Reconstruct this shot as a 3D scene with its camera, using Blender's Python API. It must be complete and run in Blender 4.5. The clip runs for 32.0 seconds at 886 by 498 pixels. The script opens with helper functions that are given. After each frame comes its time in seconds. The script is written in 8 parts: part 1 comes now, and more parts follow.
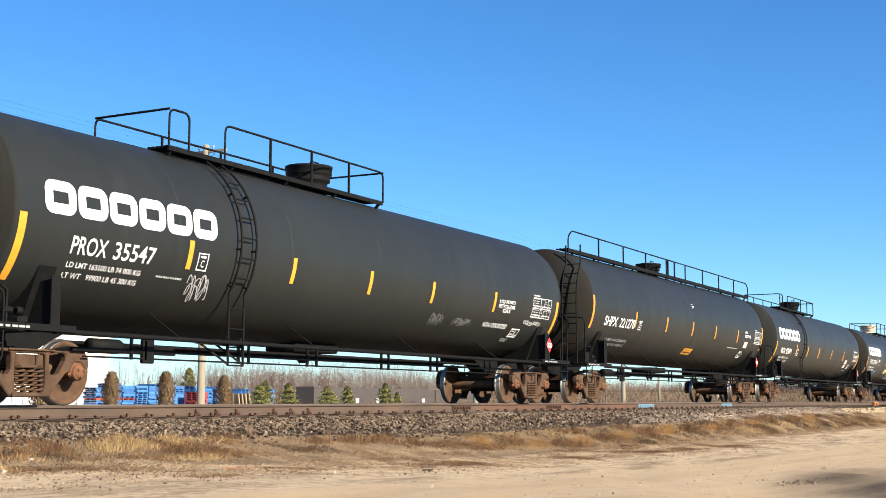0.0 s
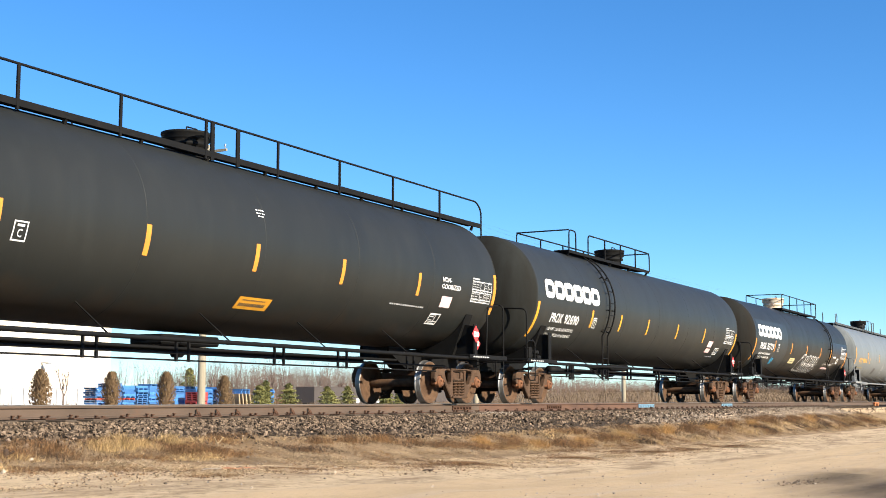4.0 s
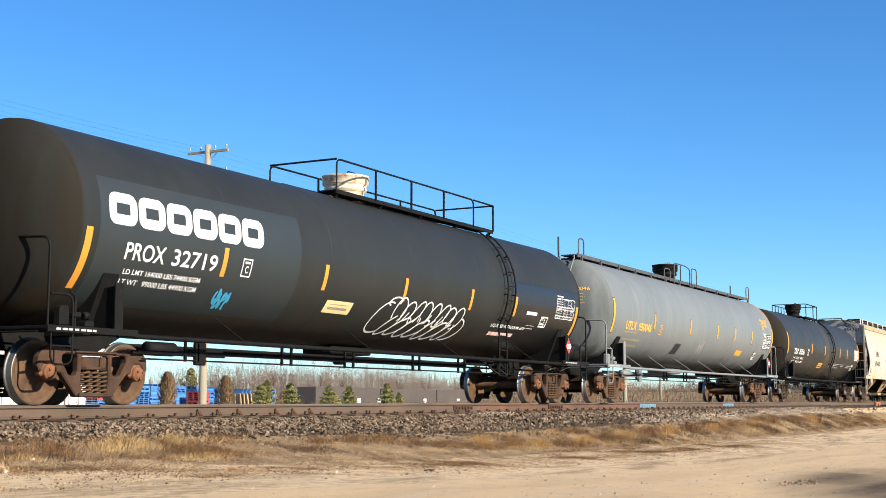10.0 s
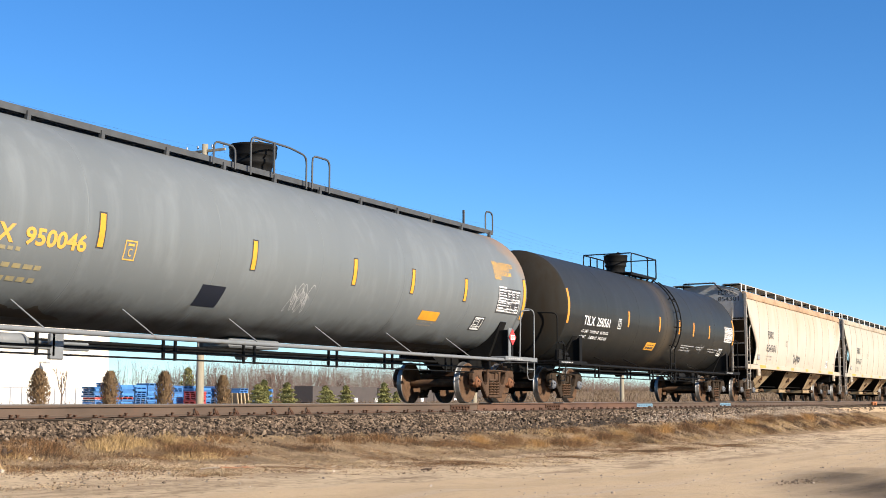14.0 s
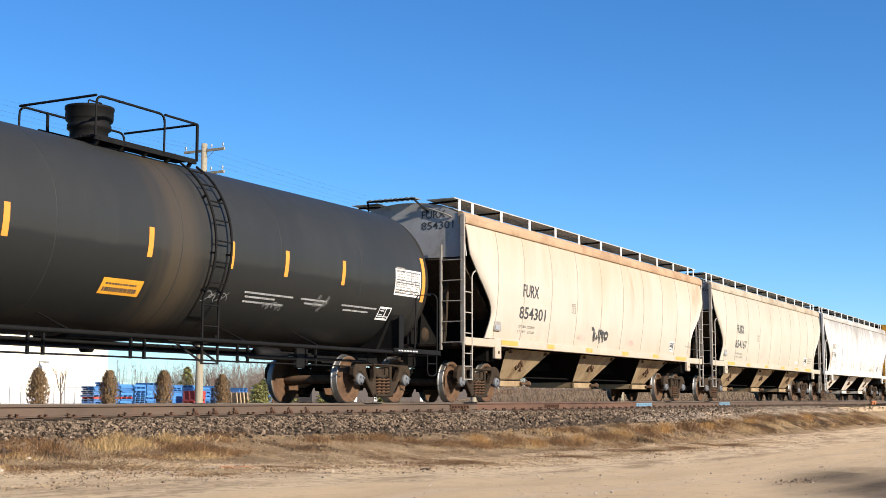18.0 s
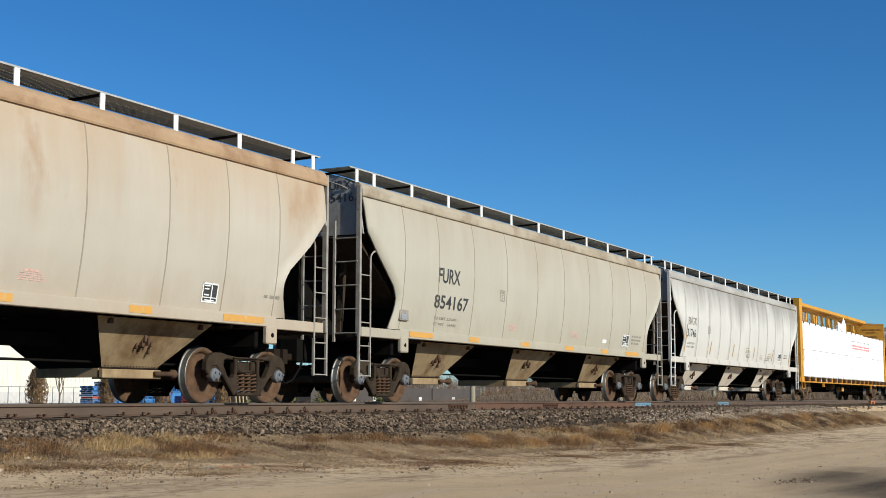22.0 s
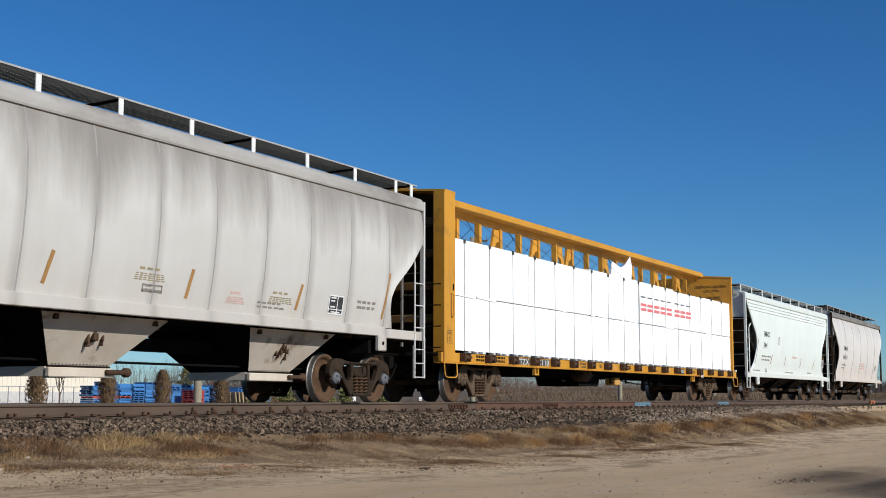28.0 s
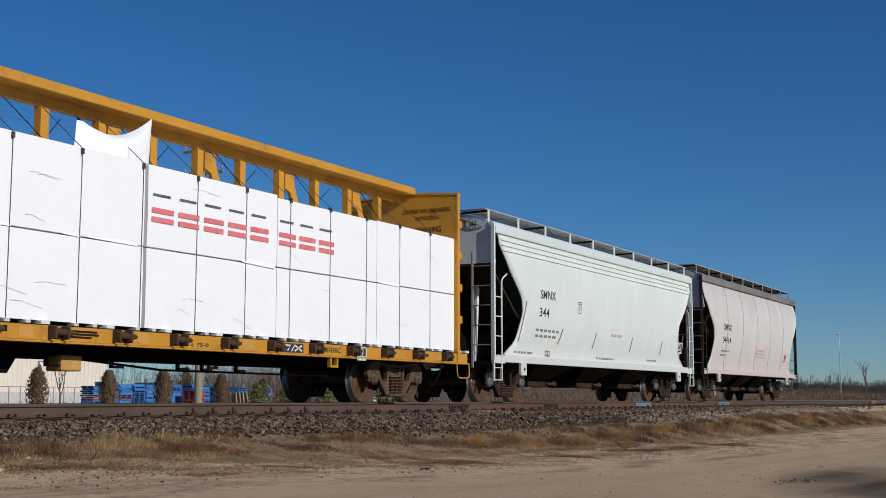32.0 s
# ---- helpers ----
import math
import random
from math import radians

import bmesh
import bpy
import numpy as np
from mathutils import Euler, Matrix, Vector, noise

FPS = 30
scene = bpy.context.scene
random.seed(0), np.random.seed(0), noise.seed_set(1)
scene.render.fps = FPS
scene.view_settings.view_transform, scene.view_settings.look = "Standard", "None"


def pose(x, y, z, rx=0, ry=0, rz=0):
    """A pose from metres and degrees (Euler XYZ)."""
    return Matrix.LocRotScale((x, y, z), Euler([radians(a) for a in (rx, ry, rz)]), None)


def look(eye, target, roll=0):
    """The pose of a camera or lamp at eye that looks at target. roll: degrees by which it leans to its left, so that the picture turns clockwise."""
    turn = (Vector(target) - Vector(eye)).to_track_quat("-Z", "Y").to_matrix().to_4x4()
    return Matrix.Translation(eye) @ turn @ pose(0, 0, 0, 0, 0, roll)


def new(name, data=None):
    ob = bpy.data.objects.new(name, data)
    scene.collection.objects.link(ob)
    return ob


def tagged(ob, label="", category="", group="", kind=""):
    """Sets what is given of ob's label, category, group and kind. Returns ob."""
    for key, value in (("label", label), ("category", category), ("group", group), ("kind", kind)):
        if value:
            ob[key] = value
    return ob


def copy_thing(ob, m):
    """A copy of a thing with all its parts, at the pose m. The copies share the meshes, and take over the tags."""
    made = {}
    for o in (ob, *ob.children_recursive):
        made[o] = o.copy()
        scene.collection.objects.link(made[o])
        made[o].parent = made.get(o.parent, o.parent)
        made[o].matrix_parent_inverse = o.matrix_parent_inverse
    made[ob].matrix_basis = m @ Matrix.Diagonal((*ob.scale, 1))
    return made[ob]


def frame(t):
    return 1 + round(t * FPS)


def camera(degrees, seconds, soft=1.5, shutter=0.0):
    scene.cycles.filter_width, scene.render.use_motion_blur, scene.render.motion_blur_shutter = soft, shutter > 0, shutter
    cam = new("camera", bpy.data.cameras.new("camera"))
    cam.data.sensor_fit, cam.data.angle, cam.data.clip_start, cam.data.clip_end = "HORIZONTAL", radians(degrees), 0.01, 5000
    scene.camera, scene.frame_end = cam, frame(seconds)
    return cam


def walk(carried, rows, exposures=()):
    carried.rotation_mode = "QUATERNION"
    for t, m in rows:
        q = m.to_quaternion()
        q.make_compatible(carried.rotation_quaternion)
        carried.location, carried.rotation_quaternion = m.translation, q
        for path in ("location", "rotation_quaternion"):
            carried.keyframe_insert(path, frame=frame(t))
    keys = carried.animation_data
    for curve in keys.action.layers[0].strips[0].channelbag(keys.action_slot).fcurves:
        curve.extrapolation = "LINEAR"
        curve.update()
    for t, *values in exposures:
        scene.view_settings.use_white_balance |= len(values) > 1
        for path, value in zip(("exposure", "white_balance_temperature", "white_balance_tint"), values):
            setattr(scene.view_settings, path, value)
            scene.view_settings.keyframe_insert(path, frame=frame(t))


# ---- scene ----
# World: rail top is z = 0, x runs along the track, y away from the camera.
# ---- camera ----
TRACK_Y = 14.15
cam = camera(38.11, 32.0, soft=.9)
# seconds, pan and tilt in degrees: the slight drift of a camera on a stand
DRIFT = [(0, .025, .050), (2, .038, .050), (3.5, .038, .052), (6, .076, .058), (7.5, .1, .06), (9, .103, .062), (10, .098, .05),
         (11, .076, .015), (12, .03, .02), (13, .0, .025), (15.5, -.062, .015), (18, -.062, 0), (20, -.076, -.012),
         (22, -.113, -.015), (25, -.1, -.02), (28, -.113, -.025), (29.5, -.138, -.03), (32, -.09, -.012)]
walk(cam, [(t, pose(0, 0, .07, 96.683 + tilt, 0, -61.985 + pan)) for t, pan, tilt in DRIFT],
     exposures=[(0, 1.02, 6500, 10), (6, 1.13, 6500, 9), (10, 1.0, 6500, 9), (13, .88, 6480, 11), (16, .85, 6420, 13), (18.3, .80, 6360, 11), (19, .66, 6250, 9), (20, .26, 6030, 6), (21, .19, 5980, 5),
                (23, .10, 5920, 4), (25, .12, 5900, 5), (28, -.2, 5820, 9), (30, -.54, 5800, 11), (32, -.60, 5820, 12)])

# train's way along the track, seconds and metres per second
SPEED = [(0, 6.05), (9, 6.05), (12, 5.95), (16, 5.86), (19, 5.82), (23, 5.72), (28, 5.58), (32, 5.48)]
_t = np.linspace(0, 32, 3201)
_v = np.interp(_t, [a for a, b in SPEED], [b for a, b in SPEED])
_s = np.concatenate(([0], np.cumsum((_v[1:] + _v[:-1]) * .005)))


def run(t):
    """Metres that the train has rolled at t seconds."""
    return float(np.interp(t, _t, _s))


# ---- light ----
SUN_AZ, SUN_EL = 11.0, 26.0   # degrees: from square to the track towards -x; height
sx, sy, sz = -math.sin(radians(SUN_AZ)) * math.cos(radians(SUN_EL)), -math.cos(radians(SUN_AZ)) * math.cos(radians(SUN_EL)), math.sin(radians(SUN_EL))
sun = new("sun", bpy.data.lights.new("sun", "SUN"))
sun.data.energy, sun.data.angle, sun.data.color = 5.0, radians(.55), (1.0, .90, .74)
sun.matrix_world = look((sx * 100, sy * 100, sz * 100), (0, 0, 0))
world = bpy.data.worlds.new("sky")
scene.world = world
world.use_nodes = True
wn = world.node_tree
sky = wn.nodes.new("ShaderNodeTexSky")
sky.sky_type, sky.sun_disc = 'NISHITA', False
sky.sun_elevation, sky.sun_rotation = radians(SUN_EL), math.atan2(sx, sy)
sky.altitude, sky.air_density, sky.dust_density, sky.ozone_density = 0, .9, 0.0, 5.0
deep = wn.nodes.new("ShaderNodeHueSaturation")
deep.inputs["Saturation"].default_value = 1.15
wn.links.new(sky.outputs[0], deep.inputs["Color"])
tint = wn.nodes.new("ShaderNodeMix")
tint.data_type, tint.blend_type = "RGBA", "MULTIPLY"
tint.inputs[0].default_value = 1.0
tint.inputs[7].default_value = (.775, .95, 1.05, 1)
wn.links.new(deep.outputs[0], tint.inputs[6])
wn.links.new(tint.outputs[2], wn.nodes["Background"].inputs[0])
wn.nodes["Background"].inputs[1].default_value = 0.088


# ---- mesh building ----
class MB:
    """Collects verts and faces for one mesh."""

    def __init__(self):
        self.v, self.f, self.s, self.m = [], [], [], []
        self.mat = 0

    def add(self, vs, fs, smooth=False):
        n = len(self.v)
        self.v += [tuple(p) for p in vs]
        self.f += [tuple(n + i for i in f) for f in fs]
        self.s += [smooth] * len(fs)
        self.m += [self.mat] * len(fs)
        return self

    def box(self, x0, x1, y0, y1, z0, z1, c=0.0):
        if c <= 0:
            vs = [(x, y, z) for z in (z0, z1) for y in (y0, y1) for x in (x0, x1)]
            return self.add(vs, [(0, 2, 3, 1), (4, 5, 7, 6), (0, 1, 5, 4), (2, 6, 7, 3), (0, 4, 6, 2), (1, 3, 7, 5)])
        cx, cy, cz = (x0 + x1) / 2, (y0 + y1) / 2, (z0 + z1) / 2
        hx, hy, hz = abs(x1 - x0) / 2, abs(y1 - y0) / 2, abs(z1 - z0) / 2
        c = min(c, hx * .45, hy * .45, hz * .45)
        vs, idx = [], {}
        for sx_ in (-1, 1):
            for sy_ in (-1, 1):
                for sz_ in (-1, 1):
                    for a in range(3):
                        d = [hx - c, hy - c, hz - c]
                        d[a] = (hx, hy, hz)[a]
                        idx[sx_, sy_, sz_, a] = len(vs)
                        vs.append((cx + sx_ * d[0], cy + sy_ * d[1], cz + sz_ * d[2]))
        fs = []
        sg = (-1, 1)
        for a in range(3):
            b, d = (a + 1) % 3, (a + 2) % 3
            for s in sg:
                q = []
                for p, r in ((-1, -1), (1, -1), (1, 1), (-1, 1)):
                    k = [0, 0, 0]
                    k[a], k[b], k[d] = s, p, r
                    q.append(idx[(*k, a)])
                fs.append(tuple(q if s > 0 else q[::-1]))
        for a in range(3):
            b, d = (a + 1) % 3, (a + 2) % 3
            for p in sg:
                for r in sg:
                    k0, k1 = [0, 0, 0], [0, 0, 0]
                    k0[a], k1[a] = -1, 1
                    k0[b] = k1[b] = p
                    k0[d] = k1[d] = r
                    q = [idx[(*k0, b)], idx[(*k1, b)], idx[(*k1, d)], idx[(*k0, d)]]
                    fs.append(tuple(q[::-1] if p * r > 0 else q))
        for a in sg:
            for b in sg:
                for d in sg:
                    q = [idx[a, b, d, 0], idx[a, b, d, 1], idx[a, b, d, 2]]
                    fs.append(tuple(q if a * b * d > 0 else q[::-1]))
        return self.add(vs, fs)

    def bar(self, p0, p1, w, h, up=(0, 0, 1)):
        """A square bar between two points, w wide and h high."""
        a, b = Vector(p0), Vector(p1)
        d = (b - a).normalized()
        u = Vector(up)
        s = d.cross(u)
        if s.length < 1e-4:
            s = d.cross(Vector((0, 1, 0)))
        s.normalize()
        u = s.cross(d)
        vs = [p + s * i * w / 2 + u * j * h / 2 for p in (a, b) for i, j in ((-1, -1), (1, -1), (1, 1), (-1, 1))]
        return self.add(vs, [(3, 2, 1, 0), (4, 5, 6, 7), (0, 1, 5, 4), (1, 2, 6, 5), (2, 3, 7, 6), (3, 0, 4, 7)])

    def tube(self, pts, r, n=7, smooth=True):
        """A round bar swept along points."""
        pts = [Vector(p) for p in pts]
        rings = []
        ref = Vector((0.13, 0.31, 0.94))
        for i, p in enumerate(pts):
            d = (pts[min(i + 1, len(pts) - 1)] - pts[max(i - 1, 0)]).normalized()
            s = d.cross(ref)
            if s.length < .1:
                s = d.cross(Vector((1, 0, 0)))
            s.normalize()
            u = s.cross(d)
            rings.append([p + (s * math.cos(a) + u * math.sin(a)) * r for a in [2 * math.pi * k / n for k in range(n)]])
        vs = [q for ring in rings for q in ring]
        fs = []
        for i in range(len(pts) - 1):
            for k in range(n):
                a, b = i * n + k, i * n + (k + 1) % n
                fs.append((b, a, a + n, b + n))
        self.add(vs, fs, smooth)
        self.add(rings[0] + rings[-1], [tuple(range(n)), tuple(range(2 * n - 1, n - 1, -1))])
        return self

    def lathe(self, prof, centre, axis="x", n=24, smooth=True, mats=None):
        """prof: (radius, along) pairs turned round an axis through centre."""
        vs, fs = [], []
        keep = self.mat
        for r, h in prof:
            for k in range(n):
                a = 2 * math.pi * k / n
                p, q = r * math.cos(a), r * math.sin(a)
                vs.append({"x": (h, p, q), "y": (q, h, p), "z": (p, q, h)}[axis])
        vs = [(a + centre[0], b + centre[1], c + centre[2]) for a, b, c in vs]
        n0 = len(self.v)
        self.v += vs
        for i in range(len(prof) - 1):
            for k in range(n):
                a, b = i * n + k, i * n + (k + 1) % n
                self.f.append((n0 + a, n0 + b, n0 + b + n, n0 + a + n)[::-1])
                self.s.append(smooth)
                self.m.append(mats[i] if mats else keep)
        return self

    def prism(self, poly, a0, a1, axis="y"):
        """A polygon in xz (axis y), yz (axis x) or xy (axis z) pulled from a0 to a1."""
        def put(p, a):
            return {"y": (p[0], a, p[1]), "x": (a, p[0], p[1]), "z": (p[0], p[1], a)}[axis]
        n = len(poly)
        vs = [put(p, a0) for p in poly] + [put(p, a1) for p in poly]
        fs = [tuple(range(n)), tuple(range(2 * n - 1, n - 1, -1))]
        fs += [(i, i + n, (i + 1) % n + n, (i + 1) % n) for i in range(n)]
        return self.add(vs, fs)

    def hull(self, bottom, top):
        """Joins two quads (four points each)."""
        return self.add(list(bottom) + list(top), [(3, 2, 1, 0), (4, 5, 6, 7), (0, 1, 5, 4), (1, 2, 6, 5), (2, 3, 7, 6), (3, 0, 4, 7)])

    def grid(self, fn, nu, nv, smooth=True):
        vs = [fn(i / nu, j / nv) for j in range(nv + 1) for i in range(nu + 1)]
        fs = [(j * (nu + 1) + i, j * (nu + 1) + i + 1, (j + 1) * (nu + 1) + i + 1, (j + 1) * (nu + 1) + i) for j in range(nv) for i in range(nu)]
        return self.add(vs, fs, smooth)

    def mesh(self, name, mats, fix=True):
        me = bpy.data.meshes.new(name)
        me.from_pydata(self.v, [], self.f)
        for m in mats:
            me.materials.append(m)
        me.polygons.foreach_set("use_smooth", self.s)
        me.polygons.foreach_set("material_index", self.m)
        if fix:
            b = bmesh.new()
            b.from_mesh(me)
            bmesh.ops.recalc_face_normals(b, faces=b.faces)
            b.to_mesh(me)
            b.free()
        me.update()
        return me


def part(name, mb, material, parent, label="", fix=True):
    """One mesh object under a thing or a part. mb may be an MB or a ready mesh."""
    mats = material if isinstance(material, (list, tuple)) else [material]
    me = mb.mesh(name, mats, fix) if isinstance(mb, MB) else mb
    ob = new(name, me)
    ob.parent = parent
    if label:
        ob["label"] = label
    return ob


def split_part(name, mb, material, parent, label=""):
    """Links every loose piece of a mesh as a part of its own."""
    root = list(range(len(mb.v)))

    def find(a):
        while root[a] != a:
            root[a] = root[root[a]]
            a = root[a]
        return a
    for f in mb.f:
        for a in f[1:]:
            root[find(a)] = find(f[0])
    groups = {}
    for k, f in enumerate(mb.f):
        groups.setdefault(find(f[0]), []).append(k)
    for ks in groups.values():
        one, back = MB(), {}
        for k in ks:
            for a in mb.f[k]:
                if a not in back:
                    back[a] = len(back)
        one.v = [mb.v[a] for a in back]
        one.f = [tuple(back[a] for a in mb.f[k]) for k in ks]
        one.s = [mb.s[k] for k in ks]
        one.m = [mb.m[k] for k in ks]
        part(name, one, material, parent, label)


def thing(name, mb, material, label, category, group="", kind="", at=None, fix=True):
    """A top-level thing: one mesh, or with mb None an Empty that parents its parts."""
    mats = material if isinstance(material, (list, tuple)) else [material]
    ob = new(name, mb.mesh(name, mats, fix) if mb else None)
    if at is not None:
        ob.matrix_basis = at
    return tagged(ob, label, category, group, kind)


def arc(cx, cz, r, a0, a1, n):
    return [(cx + r * math.cos(radians(a0 + (a1 - a0) * i / n)), cz + r * math.sin(radians(a0 + (a1 - a0) * i / n))) for i in range(n + 1)]


def holed(outer, holes, y0, y1, bevel=.012):
    """A plate in xz with holes, from y0 to y1, with eased edges; returns a bmesh's mesh parts as MB."""
    b = bmesh.new()
    for loop in [outer] + holes:
        vs = [b.verts.new((x, y0, z)) for x, z in loop]
        for i in range(len(vs)):
            b.edges.new((vs[i], vs[(i + 1) % len(vs)]))
    bmesh.ops.triangle_fill(b, edges=b.edges[:], use_beauty=True)
    ext = bmesh.ops.extrude_face_region(b, geom=b.faces[:])
    bmesh.ops.translate(b, verts=[g for g in ext["geom"] if isinstance(g, bmesh.types.BMVert)], vec=(0, y1 - y0, 0))
    bmesh.ops.recalc_face_normals(b, faces=b.faces)
    if bevel:
        sharp = [e for e in b.edges if len(e.link_faces) == 2 and e.calc_face_angle() > 1.0]
        bmesh.ops.bevel(b, geom=sharp, offset=bevel, segments=1, affect='EDGES', clamp_overlap=True)
    mb = MB()
    b.verts.index_update()
    mb.add([v.co[:] for v in b.verts], [[v.index for v in f.verts] for f in b.faces])
    b.free()
    return mb


def lettering(body, width, height, bold=0.0, cuts=.06):
    """Flat writing as (verts, faces), its lower left at 0, 0, fitted to width and height."""
    cu = bpy.data.curves.new("writing", "FONT")
    cu.body, cu.size, cu.offset, cu.resolution_u = body, 1.0, bold, 3
    ob = bpy.data.objects.new("writing", cu)
    scene.collection.objects.link(ob)
    me = bpy.data.meshes.new_from_object(ob.evaluated_get(bpy.context.evaluated_depsgraph_get()))
    bpy.data.objects.remove(ob)
    bpy.data.curves.remove(cu)
    b = bmesh.new()
    b.from_mesh(me)
    bpy.data.meshes.remove(me)
    xs, ys = [v.co.x for v in b.verts], [v.co.y for v in b.verts]
    kx, ky = width / (max(xs) - min(xs)), height / (max(ys) - min(ys))
    x0, y0 = min(xs), min(ys)
    for v in b.verts:
        v.co = ((v.co.x - x0) * kx, (v.co.y - y0) * ky, 0)
    k = cuts
    while cuts and k < height:
        bmesh.ops.bisect_plane(b, geom=b.verts[:] + b.edges[:] + b.faces[:], plane_co=(0, k, 0), plane_no=(0, 1, 0))
        k += cuts
    b.verts.index_update()
    out = [v.co[:2] for v in b.verts], [[v.index for v in f.verts] for f in b.faces]
    b.free()
    return out


def write_on(surface, body, x, z, width, height, bold=0.0, slant=0.0, lift=.006):
    """Writing laid on a side: surface(x, z, lift) gives the place."""
    vs, fs = lettering(body, width, height, bold)
    return MB().add([surface(x + a + slant * b, z + b, lift) for a, b in vs], fs)


def panel_on(surface, x0, x1, z0, z1, lift=.004, nx=2, nz=6, mb=None):
    mb = mb or MB()
    return mb.grid(lambda u, v: surface(x0 + (x1 - x0) * u, z0 + (z1 - z0) * v, lift), nx, nz)


def strokes_on(surface, lines, w, lift=.006, mb=None):
    """Painted lines: each a list of (x, z), drawn w wide."""
    mb = mb or MB()
    for pts in lines:
        vs, fs = [], []
        for i, (x, z) in enumerate(pts):
            ax, az = pts[max(i - 1, 0)]
            bx, bz = pts[min(i + 1, len(pts) - 1)]
            l = math.hypot(bx - ax, bz - az) or 1
            nx_, nz_ = -(bz - az) / l * w / 2, (bx - ax) / l * w / 2
            vs += [surface(x + nx_, z + nz_, lift), surface(x - nx_, z - nz_, lift)]
        fs = [(2 * i, 2 * i + 1, 2 * i + 3, 2 * i + 2) for i in range(len(pts) - 1)]
        mb.add(vs, fs)
    return mb


def bars_on(surface, rows, mb=None):
    """Writing too small to read: rows of (x0, x1, z, height, pieces)."""
    mb = mb or MB()
    rnd = random.Random(len(rows) * 7 + int(abs(rows[0][0]) * 100))
    for x0, x1, z, h, k in rows:
        x = x0
        step = (x1 - x0) / k
        for i in range(k):
            panel_on(surface, x, x + step * rnd.uniform(.6, .88), z, z + h, .005, 1, 2, mb)
            x += step
    return mb


# ---- materials ----
def ramp(nt, fac, a, b, lo=0.35, hi=0.65):
    n = nt.nodes.new("ShaderNodeValToRGB")
    n.color_ramp.elements[0].position, n.color_ramp.elements[1].position = lo, hi
    n.color_ramp.elements[0].color, n.color_ramp.elements[1].color = (*a, 1), (*b, 1)
    nt.links.new(fac, n.inputs[0])
    return n.outputs[0]


def tex(nt, scale, stretch=(1, 1, 1), detail=6, rough=.6, loc=(0, 0, 0)):
    co = nt.nodes.new("ShaderNodeTexCoord")
    mp = nt.nodes.new("ShaderNodeMapping")
    mp.inputs["Scale"].default_value = stretch
    mp.inputs["Location"].default_value = loc
    ns = nt.nodes.new("ShaderNodeTexNoise")
    ns.inputs["Scale"].default_value, ns.inputs["Detail"].default_value, ns.inputs["Roughness"].default_value = scale, detail, rough
    nt.links.new(co.outputs["Object"], mp.inputs[0])
    nt.links.new(mp.outputs[0], ns.inputs[0])
    return ns.outputs[0]


def mix(nt, fac, a, b, mode="MIX"):
    n = nt.nodes.new("ShaderNodeMix")
    n.data_type, n.blend_type = "RGBA", mode
    for i, s in ((0, fac), (6, a), (7, b)):
        if isinstance(s, (int, float)):
            n.inputs[i].default_value = s
        elif isinstance(s, tuple):
            n.inputs[i].default_value = (*s, 1)
        else:
            nt.links.new(s, n.inputs[i])
    return n.outputs[2]


def surf(name, col, col2=None, scale=3.0, rough=.6, metal=0.0, bump=.15, bscale=40.0, stain=None, stain_scale=1.2, stain_lo=.55, stain_hi=.75,
         stretch=(1, 1, 1), streak=None, streak_lo=.55, streak_hi=.8, island=0.0, obrand=0.0, rough2=None, spec=.5, grain=.35):
    """A weathered surface: two tones in patches, grain, stains, streaks that run down."""
    m = bpy.data.materials.new(name)
    m.use_nodes = True
    nt = m.node_tree
    bs = nt.nodes["Principled BSDF"]
    col2 = col2 or tuple(c * .8 for c in col)
    c = ramp(nt, tex(nt, scale, stretch), col, col2)
    fine = tex(nt, bscale, (1, 1, 1), 4, .65)
    c = mix(nt, ramp(nt, fine, (0, 0, 0), (grain, grain, grain), .3, .75), c, tuple(x * .72 for x in col))
    if streak:
        c = mix(nt, ramp(nt, tex(nt, 2.2, (1, 1, .12), 5, .6, (3, 1, 7)), (0, 0, 0), (1, 1, 1), streak_lo, streak_hi), c, streak)
    if stain:
        c = mix(nt, ramp(nt, tex(nt, stain_scale, stretch, 8, .65, (9, 4, 2)), (0, 0, 0), (1, 1, 1), stain_lo, stain_hi), c, stain)
    if island or obrand:
        src = nt.nodes.new("ShaderNodeNewGeometry").outputs["Random Per Island"] if island else nt.nodes.new("ShaderNodeObjectInfo").outputs["Random"]
        k = island or obrand
        c = mix(nt, 1.0, c, ramp(nt, src, (1 - k,) * 3, (1 + k * .6,) * 3, 0, 1), "MULTIPLY")
    nt.links.new(c, bs.inputs["Base Color"])
    r2 = rough2 if rough2 is not None else min(1, rough + .15)
    rr = nt.nodes.new("ShaderNodeMapRange")
    rr.inputs[3].default_value, rr.inputs[4].default_value = rough, r2
    nt.links.new(tex(nt, scale * 2.3, stretch), rr.inputs[0])
    nt.links.new(rr.outputs[0], bs.inputs["Roughness"])
    bs.inputs["Metallic"].default_value = metal
    bs.inputs["Specular IOR Level"].default_value = spec
    if bump:
        bp = nt.nodes.new("ShaderNodeBump")
        bp.inputs["Strength"].default_value, bp.inputs["Distance"].default_value = bump, .02
        nt.links.new(fine, bp.inputs["Height"])
        nt.links.new(bp.outputs[0], bs.inputs["Normal"])
    return m


def object_xyz(nt):
    co = nt.nodes.new("ShaderNodeTexCoord")
    sp = nt.nodes.new("ShaderNodeSeparateXYZ")
    nt.links.new(co.outputs["Object"], sp.inputs[0])
    return sp.outputs


